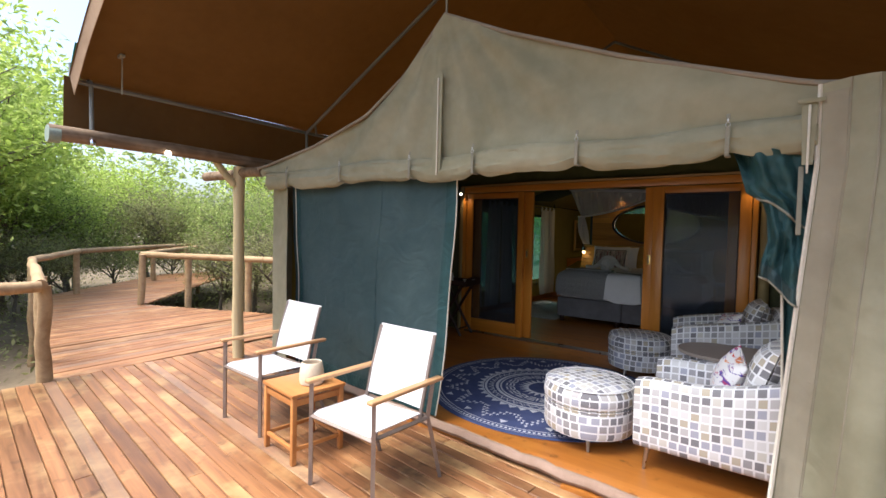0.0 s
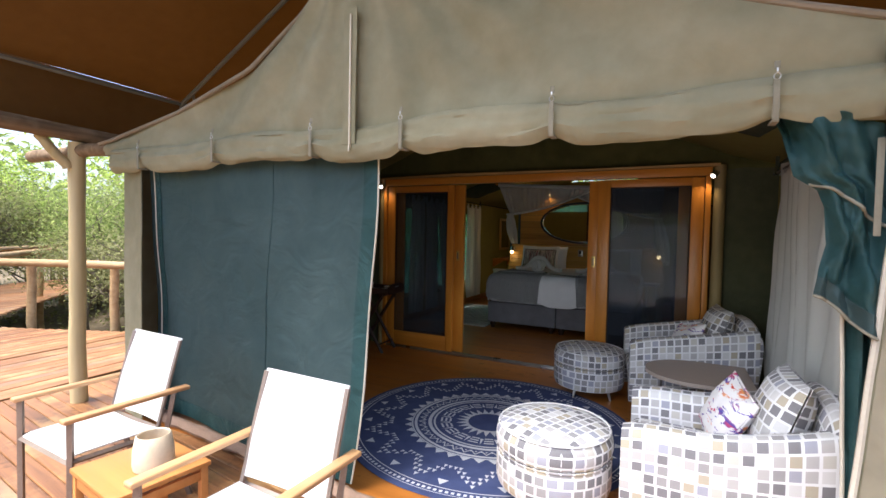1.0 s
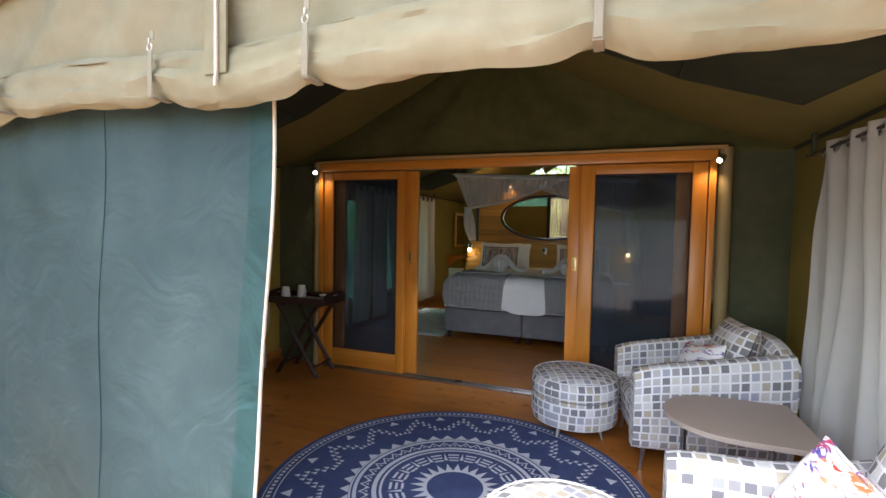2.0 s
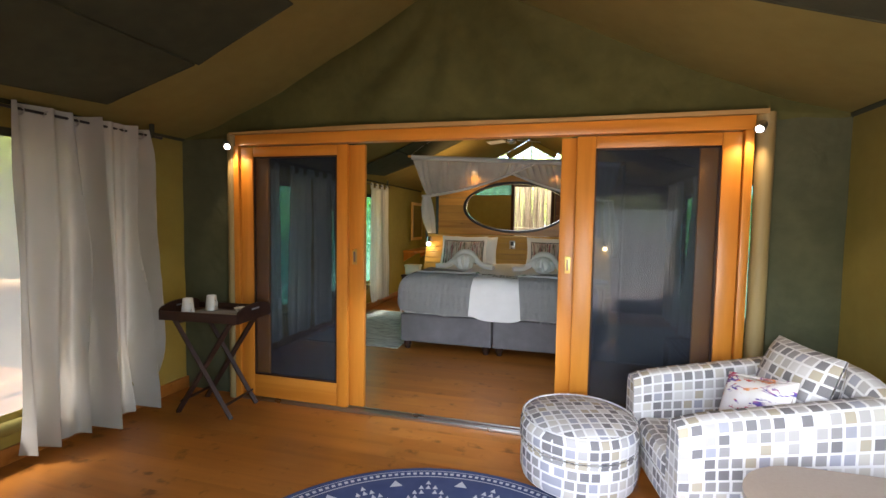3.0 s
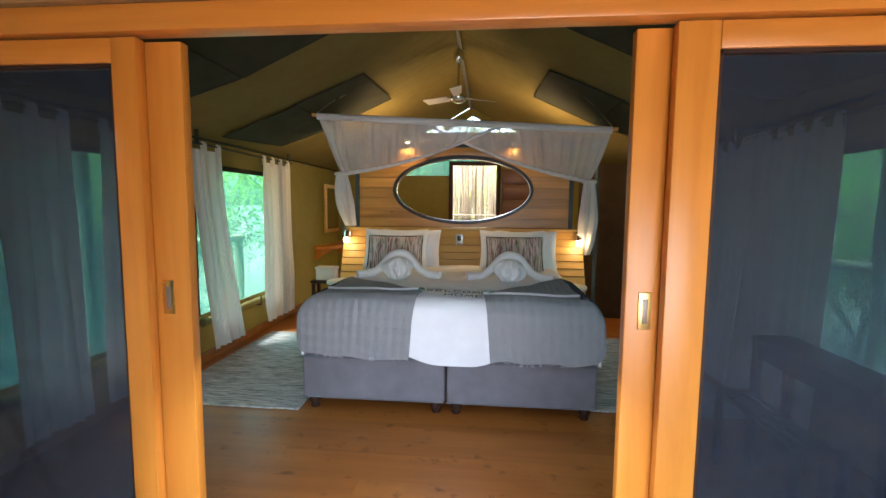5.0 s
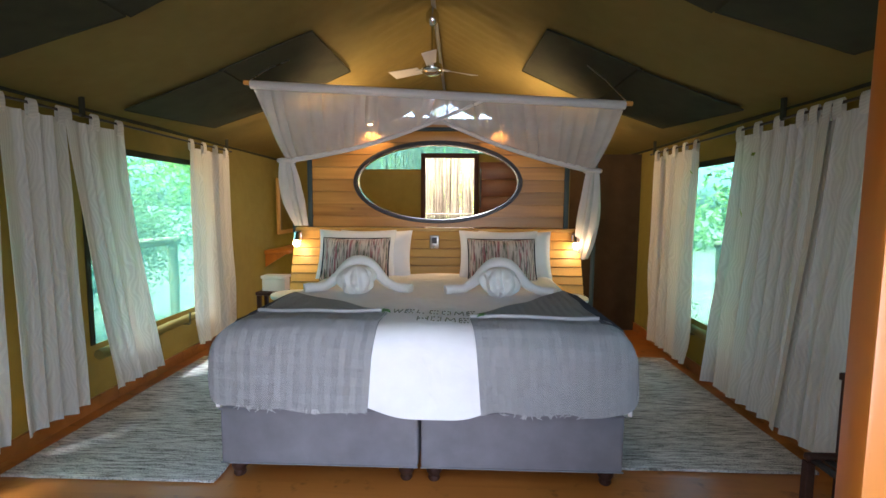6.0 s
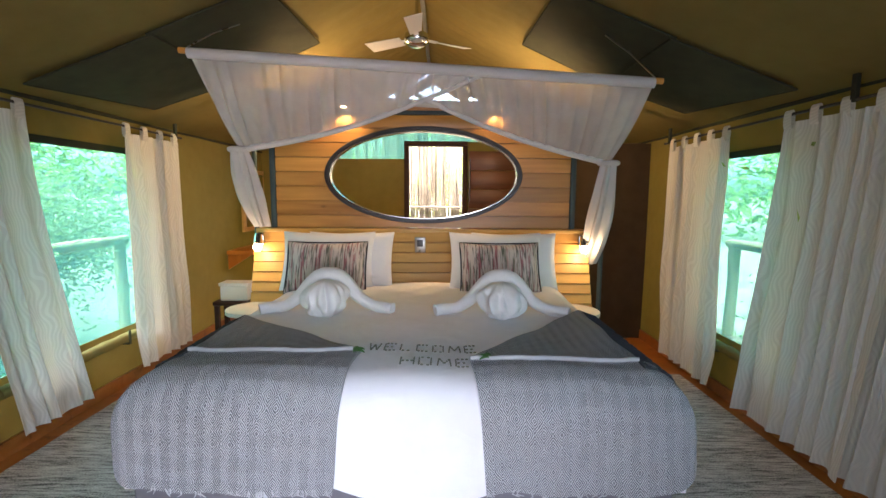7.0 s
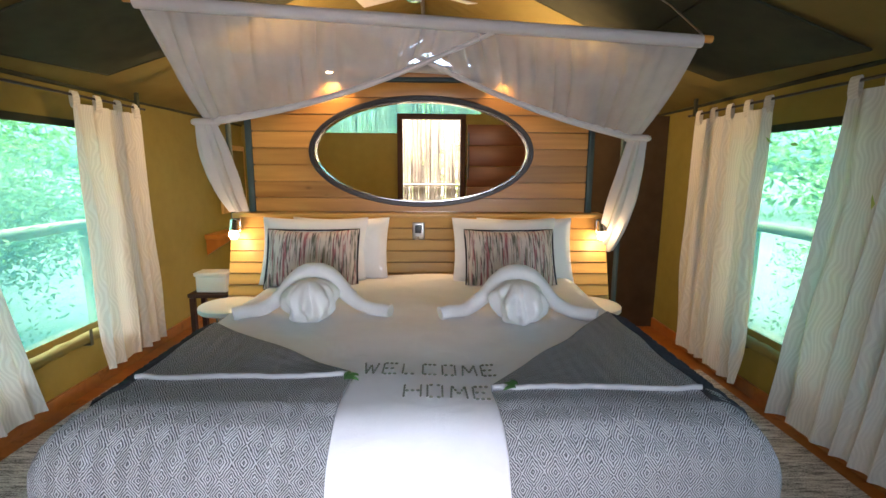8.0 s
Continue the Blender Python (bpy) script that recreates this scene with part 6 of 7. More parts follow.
for s in (-1, 1):
    X = lambda o: XC + s * o
    for y in (9.27, 7.2, 4.55 if s < 0 else 4.35):
        roof_flap(((X(0.87), y + 0.08, 2.80), (X(0.83), y + 1.12, 2.81), (X(1.5), y + 1.10, 2.50), (X(1.52), y - 0.03, 2.50)), 0.01)
        roof_flap(((X(1.50), y - 0.02, 2.485), (X(1.5), y + 1.06, 2.48), (X(2.12), y + 0.98, 2.25), (X(2.22), y - 0.06, 2.20)), 0.035)
for nm, x in (("trim_west", XL + 0.012), ("trim_east", XR - 0.012)):
    bm = B()
    tube(bm, [(x, lerp(3.4, Y_END, k / 40), 2.185 + 0.006 * wob(k * 0.5)) for k in range(41)], 0.018, 8)
    solid(nm, bm, CANVAS_DARK, "dark canvas seam along the tent eave", "trim", kind="structure")

# ---- floor rugs beside the bed ----
for nm, x0, x1, y0, y1 in (("a", -4.52, -3.32, 8.17, 10.2), ("b", -1.20, 0.06, 8.40, 10.40)):
    bm = B()
    sheet(bm, lambda u, v: (lerp(x0, x1, u) + 0.006 * wob(v * 14, 1), lerp(y0, y1, v) + 0.006 * wob(u * 14, 2), 0.010 + 0.003 * wob(u * 9, v * 9)), 30, 40, 0.014)
    solid("woven_rug", bm, RUG_WEAVE, "flat woven grey flecked rug beside the bed", "rug", "bedside rugs")

# ---- bathroom beyond the oval ----
bm = B()
sheet(bm, lambda u, v: (lerp(-0.66, XR - 0.02, u), 11.5 + 0.03 * wob(u * 4, v), lerp(0.0, 2.15, v)), 12, 12, 0.01)
solid("wall_bathroom", bm, cloth("dark brown canvas", (0.05, 0.035, 0.018), (0.075, 0.052, 0.028), folds=0.5), "dark brown canvas screen beside the bathroom", "wall", kind="structure")
REDDOOR = wood("dark red brown door plank", (0.085, 0.03, 0.012), (0.15, 0.058, 0.024), 0.4, 0, 16.0, True, 0.2)
ob = thing("bathroom_door", "dark timber door standing open onto a reed screen", "door", kind="structure")
for a, b in ((DX0 - 0.07, DX0), (DX1, DX1 + 0.07)):
    bm = B()
    box(bm, (a, Y_END - 0.05, 0), (b, Y_END + 0.04, DZ), 0.004)
    part("jamb", bm, DARKWOOD, ob)
bm = B()
box(bm, (DX0 - 0.07, Y_END - 0.05, DZ), (DX1 + 0.07, Y_END + 0.04, DZ + 0.07), 0.004)
part("head", bm, DARKWOOD, ob)
for k in range(8):
    bm = B()
    box(bm, (DX1 + 0.08 + 0.005, Y_END - 0.14 - 0.0, 0.05 + 0.27 * k), (DX1 + 0.92, Y_END - 0.10, 0.05 + 0.27 * k + 0.265), 0.004)
    part("plank", bm, REDDOOR, ob)
bm = B()
box(bm, (DX1 + 0.06, Y_END - 0.16, 0.98), (DX1 + 0.15, Y_END - 0.14, 1.12), 0.004)
tube(bm, [(DX1 + 0.1, Y_END - 0.17, 1.5), (DX1 + 0.1, Y_END - 0.17, 2.1)], 0.008)
part("lock", bm, BLACK, ob)

ob = thing("reed_screen", "tall fence of dry pale reeds behind the tent", "reed fence")
rnd = random.Random(3)
for k in range(230):
    x = lerp(-4.2, -0.6, k / 229) + rnd.uniform(-0.006, 0.006)
    bm = B()
    tube(bm, [(x, 15.2 + rnd.uniform(-0.02, 0.02), -0.8), (x + rnd.uniform(-0.03, 0.03), 15.2, 1.2), (x + rnd.uniform(-0.05, 0.05), 15.2, 2.9 + rnd.uniform(-0.1, 0.1))], rnd.uniform(0.007, 0.011), 5)
    part("reed", bm, REED, ob)
bm = B()
for k in range(260):
    x = rnd.uniform(-4.3, -0.5)
    tube(bm, [(x, 15.24 + rnd.uniform(0, 0.03), -0.8), (x + rnd.uniform(-0.06, 0.06), 15.25, 2.8)], rnd.uniform(0.007, 0.012), 5)
tagged(part("back_reeds", bm, REED, ob), kind="stuff")
for z in (0.6, 1.36):
    bm = B()
    tube(bm, [(-4.25, 15.16, z), (-0.55, 15.16, z)], 0.018)
    part("cross_pole", bm, REED, ob)

ob = thing("vanity_mirror", "wood framed mirror beyond the bedside partition", "mirror")
bm = B()
box(bm, (-4.60, 12.3, 1.1), (-4.57, 13.0, 1.9), 0.004)
part("frame", bm, HEADWOOD, ob)
bm = B()
box(bm, (-4.568, 12.36, 1.16), (-4.562, 12.94, 1.84))
part("glass", bm, CHROME, ob)
ob = thing("vanity_shelf", "orange timber washstand shelf against the tent wall", "washstand")
bm = B()
box(bm, (-4.62, 11.9, 0.86), (-4.28, 13.1, 0.91), 0.006)
part("top", bm, DOORWOOD, ob)
for y in (11.95, 13.05):
    bm = B()
    prism(bm, [(-4.62, 0.858), (-4.34, 0.858), (-4.62, 0.68)], y - 0.02, y + 0.02, "y")
    part("bracket", bm, DOORWOOD, ob)
for x in (-3.72, -0.62):
    bm = B()
    tube(bm, [(x, 10.6, 0.0), (x, 10.6, roof_inner(x, 10.6) - 0.02)], 0.022)
    solid("tent_pole", bm, TEALPAINT, "dark teal upright tent pole", "tent pole", "tent poles", kind="structure")


def writing_desk():
    ob = thing("writing_desk", "narrow dark wooden writing desk against the tent wall", "desk")
    x0, x1, y0, y1 = -0.23, 0.02, 6.95, 7.98
    bm = B()
    box(bm, (x0, y0, 0.72), (x1, y1, 0.755), 0.005)
    part("tabletop", bm, DARKWOOD, ob)
    for x in (x0 + 0.03, x1 - 0.03):
        for y in (y0 + 0.03, y1 - 0.03):
            bm = B()
            box(bm, (x - 0.022, y - 0.022, 0), (x + 0.022, y + 0.022, 0.72), 0.003)
            part("leg", bm, DARKWOOD, ob)
    for x in (x0 + 0.03, x1 - 0.03):
        bm = B()
        box(bm, (x - 0.01, y0 + 0.052, 0.62), (x + 0.01, y1 - 0.052, 0.72), 0.002)
        part("apron", bm, DARKWOOD, ob)
    ob = thing("luggage_rack", "low dark wooden luggage rack pushed against the desk", "luggage rack")
    x0, x1, y0, y1 = -0.52, -0.30, 7.05, 7.78
    for x in (x0, x1 - 0.02):
        for y in (y0, y1 - 0.035):
            bm = B()
            box(bm, (x, y, 0), (x + 0.035, y + 0.035, 0.44), 0.004)
            part("leg", bm, DARKWOOD, ob)
    for y in (y0, y1 - 0.035):
        bm = B()
        box(bm, (x0, y, 0.442), (x1 + 0.015, y + 0.035, 0.475), 0.012, 3)
        part("end_rail", bm, DARKWOOD, ob)
    for k in range(4):
        bm = B()
        x = lerp(x0 + 0.03, x1 - 0.03, k / 3)
        box(bm, (x - 0.018, y0 + 0.037, 0.445), (x + 0.018, y1 - 0.037, 0.457), 0.002)
        part("strap", bm, BLACK, ob)


writing_desk()

# ---- verandah chairs ----
def patio_chair(m):
    """Faces -y."""
    ob = thing("patio_chair", "white sling armchair with bronze frame and teak arms", "chair", "chairs on the deck", m)
    W, D = 0.53, 0.50
    for s in (-1, 1):
        x = s * W / 2
        for nm, pts in (("front_leg", [(x, -D / 2, 0.0), (x, -D / 2, 0.61)]), ("back_leg", [(x, D / 2 + 0.07, 0.0), (x, D / 2 - 0.06, 0.42), (x, D / 2 - 0.02, 0.61)])):
            bm = B()
            tube(bm, pts, 0.0165, 4, True)
            part(nm, bm, BRONZE, ob)
        bm = B()
        tube(bm, [(x, -D / 2, 0.425), (x, D / 2 - 0.05, 0.41)], 0.014, 4)
        part("side_rail", bm, BRONZE, ob)
        bm = B()
        tube(bm, [(x - s * 0.03, D / 2 - 0.1, 0.40), (x - s * 0.032, D / 2 - 0.03, 0.66), (x - s * 0.034, D / 2 + 0.035, 0.885)], 0.012, 6)
        part("back_post", bm, BRONZE, ob)
        bm = B()
        box(bm, (x - 0.025, -D / 2 - 0.035, 0.612), (x + 0.025, D / 2 + 0.06, 0.635), 0.008, 3)
        part("armrest", bm, TEAK, ob, "teak armrest")
    for y in (-D / 2, D / 2 - 0.07):
        bm = B()
        tube(bm, [(-W / 2, y, 0.415), (W / 2, y, 0.415)], 0.014, 4)
        part("cross_rail", bm, BRONZE, ob)
    bm = B()
    sheet(bm, lambda u, v: (lerp(-W / 2 + 0.025, W / 2 - 0.025, u), lerp(-D / 2 + 0.0, D / 2 - 0.1, v), 0.445 - 0.012 * math.sin(math.pi * u) - 0.008 * v - 0.015 * (1 - min(1, v * 8)) ** 2), 12, 12, 0.006)
    part("seat", bm, SLING, ob, "white sling seat")
    bm = B()
    sheet(bm, lambda u, v: (lerp(-W / 2 + 0.03, W / 2 - 0.03, u), lerp(D / 2 - 0.085, D / 2 + 0.045, v) + 0.014 * math.sin(math.pi * u) - 0.008 * math.sin(math.pi * v), lerp(0.462, 0.895, v) - 0.006 * math.sin(math.pi * u) * v), 12, 12, 0.008)
    part("backrest", bm, SLING, ob, "white sling backrest")
    return ob


DZ0 = -0.02
ch = patio_chair(pose(-3.35, 2.66, DZ0, 0, 0, -2))
copy_thing(ch, pose(-2.035, 2.495, DZ0, 0, 0, -1))


def stool():
    ob = thing("small_table", "small square orange timber side table between the chairs", "side table", at=pose(-2.73, 2.51, DZ0, 0, 0, -7))
    bm = B()
    box(bm, (-0.21, -0.20, 0.44), (0.21, 0.20, 0.462), 0.005)
    part("tabletop", bm, ORANGEWOOD, ob)
    for sx in (-1, 1):
        for sy in (-1, 1):
            bm = B()
            box(bm, (sx * 0.185 - 0.016, sy * 0.175 - 0.016, 0), (sx * 0.185 + 0.016, sy * 0.175 + 0.016, 0.44), 0.003)
            part("leg", bm, ORANGEWOOD, ob)
    for s in (-1, 1):
        for z, t in ((0.40, 0.02), (0.10, 0.012)):
            bm = B()
            box(bm, (-0.169, s * 0.175 - 0.01, z - t), (0.169, s * 0.175 + 0.01, z + t), 0.002)
            part("rail", bm, ORANGEWOOD, ob)
            bm = B()
            box(bm, (s * 0.185 - 0.01, -0.159, z - t), (s * 0.185 + 0.01, 0.159, z + t), 0.002)
            part("rail", bm, ORANGEWOOD, ob)


stool()
bm = B()
lathe(bm, [(0.066, 0.0), (0.078, 0.006), (0.083, 0.03), (0.08, 0.09), (0.069, 0.145), (0.064, 0.15), (0.060, 0.145), (0.072, 0.09), (0.07, 0.02), (0.0, 0.016)], 32, (-2.66, 2.52, DZ0 + 0.463))
solid("stoneware_pot", bm, STONEWARE, "cream speckled stoneware pot on the small table", "pot")


# ---- posts, beams and rails ----
def log(name, pts, r, mat, label, category, group="", parent=None, n=12):
    bm = B()
    k = 10
    P = []
    for a, b in zip(pts, pts[1:]):
        a, b = Vector(a), Vector(b)
        for i in range(k):
            P.append(a.lerp(b, i / k))
    P.append(Vector(pts[-1]))
    sd = pts[0][0] * 3.1 + pts[0][1]
    P = [p + Vector((wob(sd, i * 0.5), wob(i * 0.5, sd), wob(i * 0.4, 2, sd))) * r * 0.35 for i, p in enumerate(P)]
    tube(bm, P, [r * (1 + 0.12 * wob(i * 0.45, sd, 4)) for i in range(len(P))], n)
    if parent:
        return part(name, bm, mat, parent)
    return solid(name, bm, mat, label, category, group)


log("verandah_post", [(-5.2, 3.4, -0.7), (-5.2, 3.4, 2.2)], 0.062, LOG_PALE, "smooth peeled timber post holding the roof beam", "post")
log("verandah_post", [(-5.2, 8.4, -0.7), (-5.2, 8.4, 2.2)], 0.062, LOG_PALE, "smooth peeled timber post holding the roof beam", "post")
log("verandah_post", [(0.85, 8.4, -0.7), (0.85, 8.4, 2.2)], 0.062, LOG_PALE, "smooth peeled timber post holding the roof beam", "post")
BEAM = wood("barked beam", (0.09, 0.06, 0.038), (0.27, 0.195, 0.13), 0.85, 1, 22.0, True, 0.2, 0.2, (0.40, 0.31, 0.23), 0.9)
beam = log("roof_beam", [(-5.2, 1.68, 2.27), (-5.2, 5.0, 2.28), (-5.2, 9.0, 2.28)], 0.068, BEAM, "knotty round timber roof beam under the flysheet", "beam", "roof beams")
bm = B()
tube(bm, [(-5.2, 1.675, 2.27), (-5.2, 1.76, 2.27)], 0.074, 14)
part("end_band", bm, surf("weathered green paint", (0.16, 0.22, 0.19), (0.27, 0.32, 0.27), 0.8), beam, "weathered green painted end")
log("roof_beam", [(0.85, 1.68, 2.27), (0.85, 9.0, 2.28)], 0.062, BEAM, "knotty round timber roof beam under the flysheet", "beam", "roof beams")
log("cross_beam", [(-6.05, 3.42, 2.14), (-4.75, 3.42, 2.12)], 0.055, BEAM, "short round timber cross beam on the post", "beam")
log("brace", [(-5.2, 3.34, 1.98), (-5.27, 3.16, 2.24)], 0.04, LOG_PALE, "pale forked timber brace under the beam", "brace")
for y, z in ((2.61, 2.235), (1.98, 2.235)):
    ob = thing("beam_light", "small glowing spot lamp under the roof beam", "lamp", "beam lamps")
    bm = B()
    lathe(bm, [(0.0, -0.03), (0.025, -0.025), (0.03, 0.0), (0.02, 0.02), (0.0, 0.02)], 12, (-5.13, y, z))
    part("bulb", bm, WHITEBULB if y > 2 else CHROME, ob)
    bm = B()
    lathe(bm, [(0.0, 0.0), (0.02, 0.0), (0.02, 0.03), (0.0, 0.03)], 12, (-5.14, y, z + 0.01))
    part("holder", bm, BRONZE, ob)


def railing(name, pts, posts, h, label, lower=True):
    ob = thing(name, label, "railing", "deck railings")
    top = [(x, y, h) for x, y in pts]
    for a, b in zip(top, top[1:]):
        log("handrail", [a, b], 0.055, RAIL_LOG, "", "", parent=ob)
    for x, y in posts:
        log("rail_post", [(x, y, -0.9), (x, y, h)], 0.06, RAIL_LOG, "", "", parent=ob)
    return ob


railing("railing", [(-5.55, -2.5), (-5.62, 0.2), (-5.66, 1.72)], [(-5.75, 1.76), (-5.6, 0.2), (-5.55, -1.6)], 0.90, "weathered round timber railing along the deck edge")
railing("railing", [(-5.66, 1.72), (-9.6, 2.43), (-12.3, 3.75), (-15.8, 7.9), (-17.5, 11.5)], [(-6.5, 1.9), (-9.5, 2.42), (-12.4, 3.72), (-14.2, 5.9), (-15.9, 7.9)], 0.92, "weathered round timber railing along the walkway")
railing("railing", [(-13.6, 7.3), (-12.6, 6.1), (-10.1, 4.15), (-7.5, 5.15), (-5.6, 5.9)], [(-9.95, 4.1), (-9.5, 4.75), (-8.1, 5.2), (-12.6, 6.1)], 0.94, "weathered round timber railing beside the steps")
for xs, s in ((-5.75, 1), (1.3, -1)):
    railing("railing", [(xs, 6.6), (xs, 11.8)], [(xs, 6.7), (xs, 8.4), (xs, 9.85), (xs, 11.7)], 1.05, "round timber railing outside the tent window")


ob = thing("green_awning", "small dark green canvas awning corner on a pole beyond the flysheet", "awning")
bm = B()
sheet(bm, lambda u, v: (-5.5 - 0.16 * u, lerp(1.95, 2.16, v), 3.20 - 0.22 * u + 0.06 * v - 0.03 * math.sin(math.pi * v)), 6, 6, 0.005)
part("canopy", bm, cloth("bright green canvas", (0.02, 0.12, 0.09), (0.04, 0.17, 0.13), 0.2, (0.1, 0.4, 0.3)), ob)
bm = B()
tube(bm, [(-5.25, 2.0, 2.8), (-5.66, 1.96, 2.97)], 0.016)
tube(bm, [(-5.66, 1.96, 2.92), (-5.66, 1.96, 3.04)], 0.02)
part("pole", bm, PIPE, ob)


# ---- ground ----
def ground_z(x, y):
    d = math.hypot(x + 2, y - 5)
    return -0.75 + 0.12 * wob(x * 0.25, y * 0.25) + 0.03 * wob(x * 1.3, y * 1.3) + max(0.0, (d - 25) * 0.02)


def make_ground():
    bm = B()
    rs = [0, 3, 6, 9, 12, 16, 20, 26, 34, 50, 90, 200, 500, 1500]
    n = 72
    rows = []
    for r in rs:
        rows.append([bm.verts.new((-2 + r * math.cos(2 * math.pi * k / n), 5 + r * math.sin(2 * math.pi * k / n), ground_z(-2 + r * math.cos(2 * math.pi * k / n), 5 + r * math.sin(2 * math.pi * k / n)) if r < 60 else 0.0)) for k in range(n)] if r else [bm.verts.new((-2, 5, -0.75))])
    for k in range(n):
        bm.faces.new((rows[0][0], rows[1][k], rows[1][(k + 1) % n]))
    for a, b in zip(rows[1:], rows[2:]):
        for k in range(n):
            bm.faces.new((a[k], b[k], b[(k + 1) % n], a[(k + 1) % n]))
    solid("ground", bm, EARTH, "brown earth with leaf litter below the deck", "ground", kind="structure")


make_ground()


# ---- bush and trees ----
def limbs(bm, rnd, base, h, n, spread, r):
    """A crooked trunk that forks; returns the twig ends."""
    ends = []
    p, d = Vector(base), Vector((rnd.uniform(-0.15, 0.15), rnd.uniform(-0.15, 0.15), 1)).normalized()

    def grow(p, d, length, rad, depth):
        pts, k = [p.copy()], 5
        for i in range(k):
            d = (d + Vector((rnd.uniform(-1, 1), rnd.uniform(-1, 1), rnd.uniform(-0.3, 0.5))) * 0.16).normalized()
            p = p + d * length / k
            pts.append(p.copy())
        tube(bm, pts, [lerp(rad, rad * 0.55, i / k) for i in range(k + 1)], 6 if depth else 8)
        if depth < 3:
            for i in range(n if depth == 0 else 3):
                a = rnd.uniform(0, 2 * math.pi)
                nd = (d * 0.7 + Vector((math.cos(a), math.sin(a), rnd.uniform(-0.1, 0.6))) * spread).normalized()
                grow(pts[-1 - (i % 3)].copy(), nd, length * rnd.uniform(0.55, 0.8), rad * 0.5, depth + 1)
        if depth >= 2:
            ends.extend(pts[2:])
    grow(p, d, h * 0.36, r, 0)
    return ends


def leaves(ends, rnd, count, size, fuzz):
    vs, fs = [], []
    for k in range(count):
        c = rnd.choice(ends)
        c = np.array(c) + np.array([rnd.gauss(0, fuzz), rnd.gauss(0, fuzz), rnd.gauss(0, fuzz * 0.8)])
        a = np.array([rnd.gauss(0, 1), rnd.gauss(0, 1), rnd.gauss(0, 0.7)])
        a /= np.linalg.norm(a)
        b = np.cross(a, [rnd.gauss(0, 1), rnd.gauss(0, 1), rnd.gauss(0, 1)])
        b /= max(1e-6, np.linalg.norm(b))
        s = size * rnd.uniform(0.6, 1.3)
        i = len(vs)
        nrm = np.cross(a, b) * s * 0.12
        vs += [c - a * s, c + b * s * 0.42 + nrm, c + a * s, c - b * s * 0.42 + nrm]
        fs.append((i, i + 1, i + 2, i + 3))
    me = bpy.data.meshes.new("crown")
    me.from_pydata([tuple(v) for v in vs], [], fs)
    return me


def bush(name, label, category, seed, h, n, spread, r, count, size, fuzz, mat):
    rnd = random.Random(seed)
    ob = thing(name, label, category, "bush round the deck")
    bm = B()
    ends = limbs(bm, rnd, (0, 0, -0.1), h, n, spread, r)
    part("trunk", bm, BARK, ob)
    me = leaves(ends, rnd, count, size, fuzz)
    me.materials.append(mat)
    c = new("crown", me)
    c.parent = ob
    return ob


protos = [
    bush("shrub", "dense grey green bushveld shrub", "shrub", 11, 3.2, 7, 0.95, 0.06, 9000, 0.034, 0.28, LEAF),
    bush("shrub", "sparse dusty shrub with bare twigs", "shrub", 12, 3.0, 8, 1.0, 0.06, 2600, 0.038, 0.20, LEAF_DRY),
    bush("tree", "tall tree with fresh light green leaves", "tree", 13, 7.0, 6, 0.8, 0.11, 12000, 0.062, 0.42, LEAF_PALE),
    bush("tree", "bushy tree with light green leaves", "tree", 14, 5.0, 7, 0.9, 0.08, 12500, 0.040, 0.38, LEAF_PALE),
    bush("shrub", "dense dusty green leafy shrub", "shrub", 15, 3.6, 8, 1.0, 0.06, 10000, 0.036, 0.34, LEAF_DRY),
]


def plant(i, x, y, a, s=1.0, first=[True] * 9):
    m = pose(x, y, ground_z(x, y), 0, 0, a)
    if first[i]:
        ob = protos[i]
        first[i] = False
        ob.matrix_world = m
    else:
        ob = copy_thing(protos[i], m)
    ob.scale = (s, s, s)


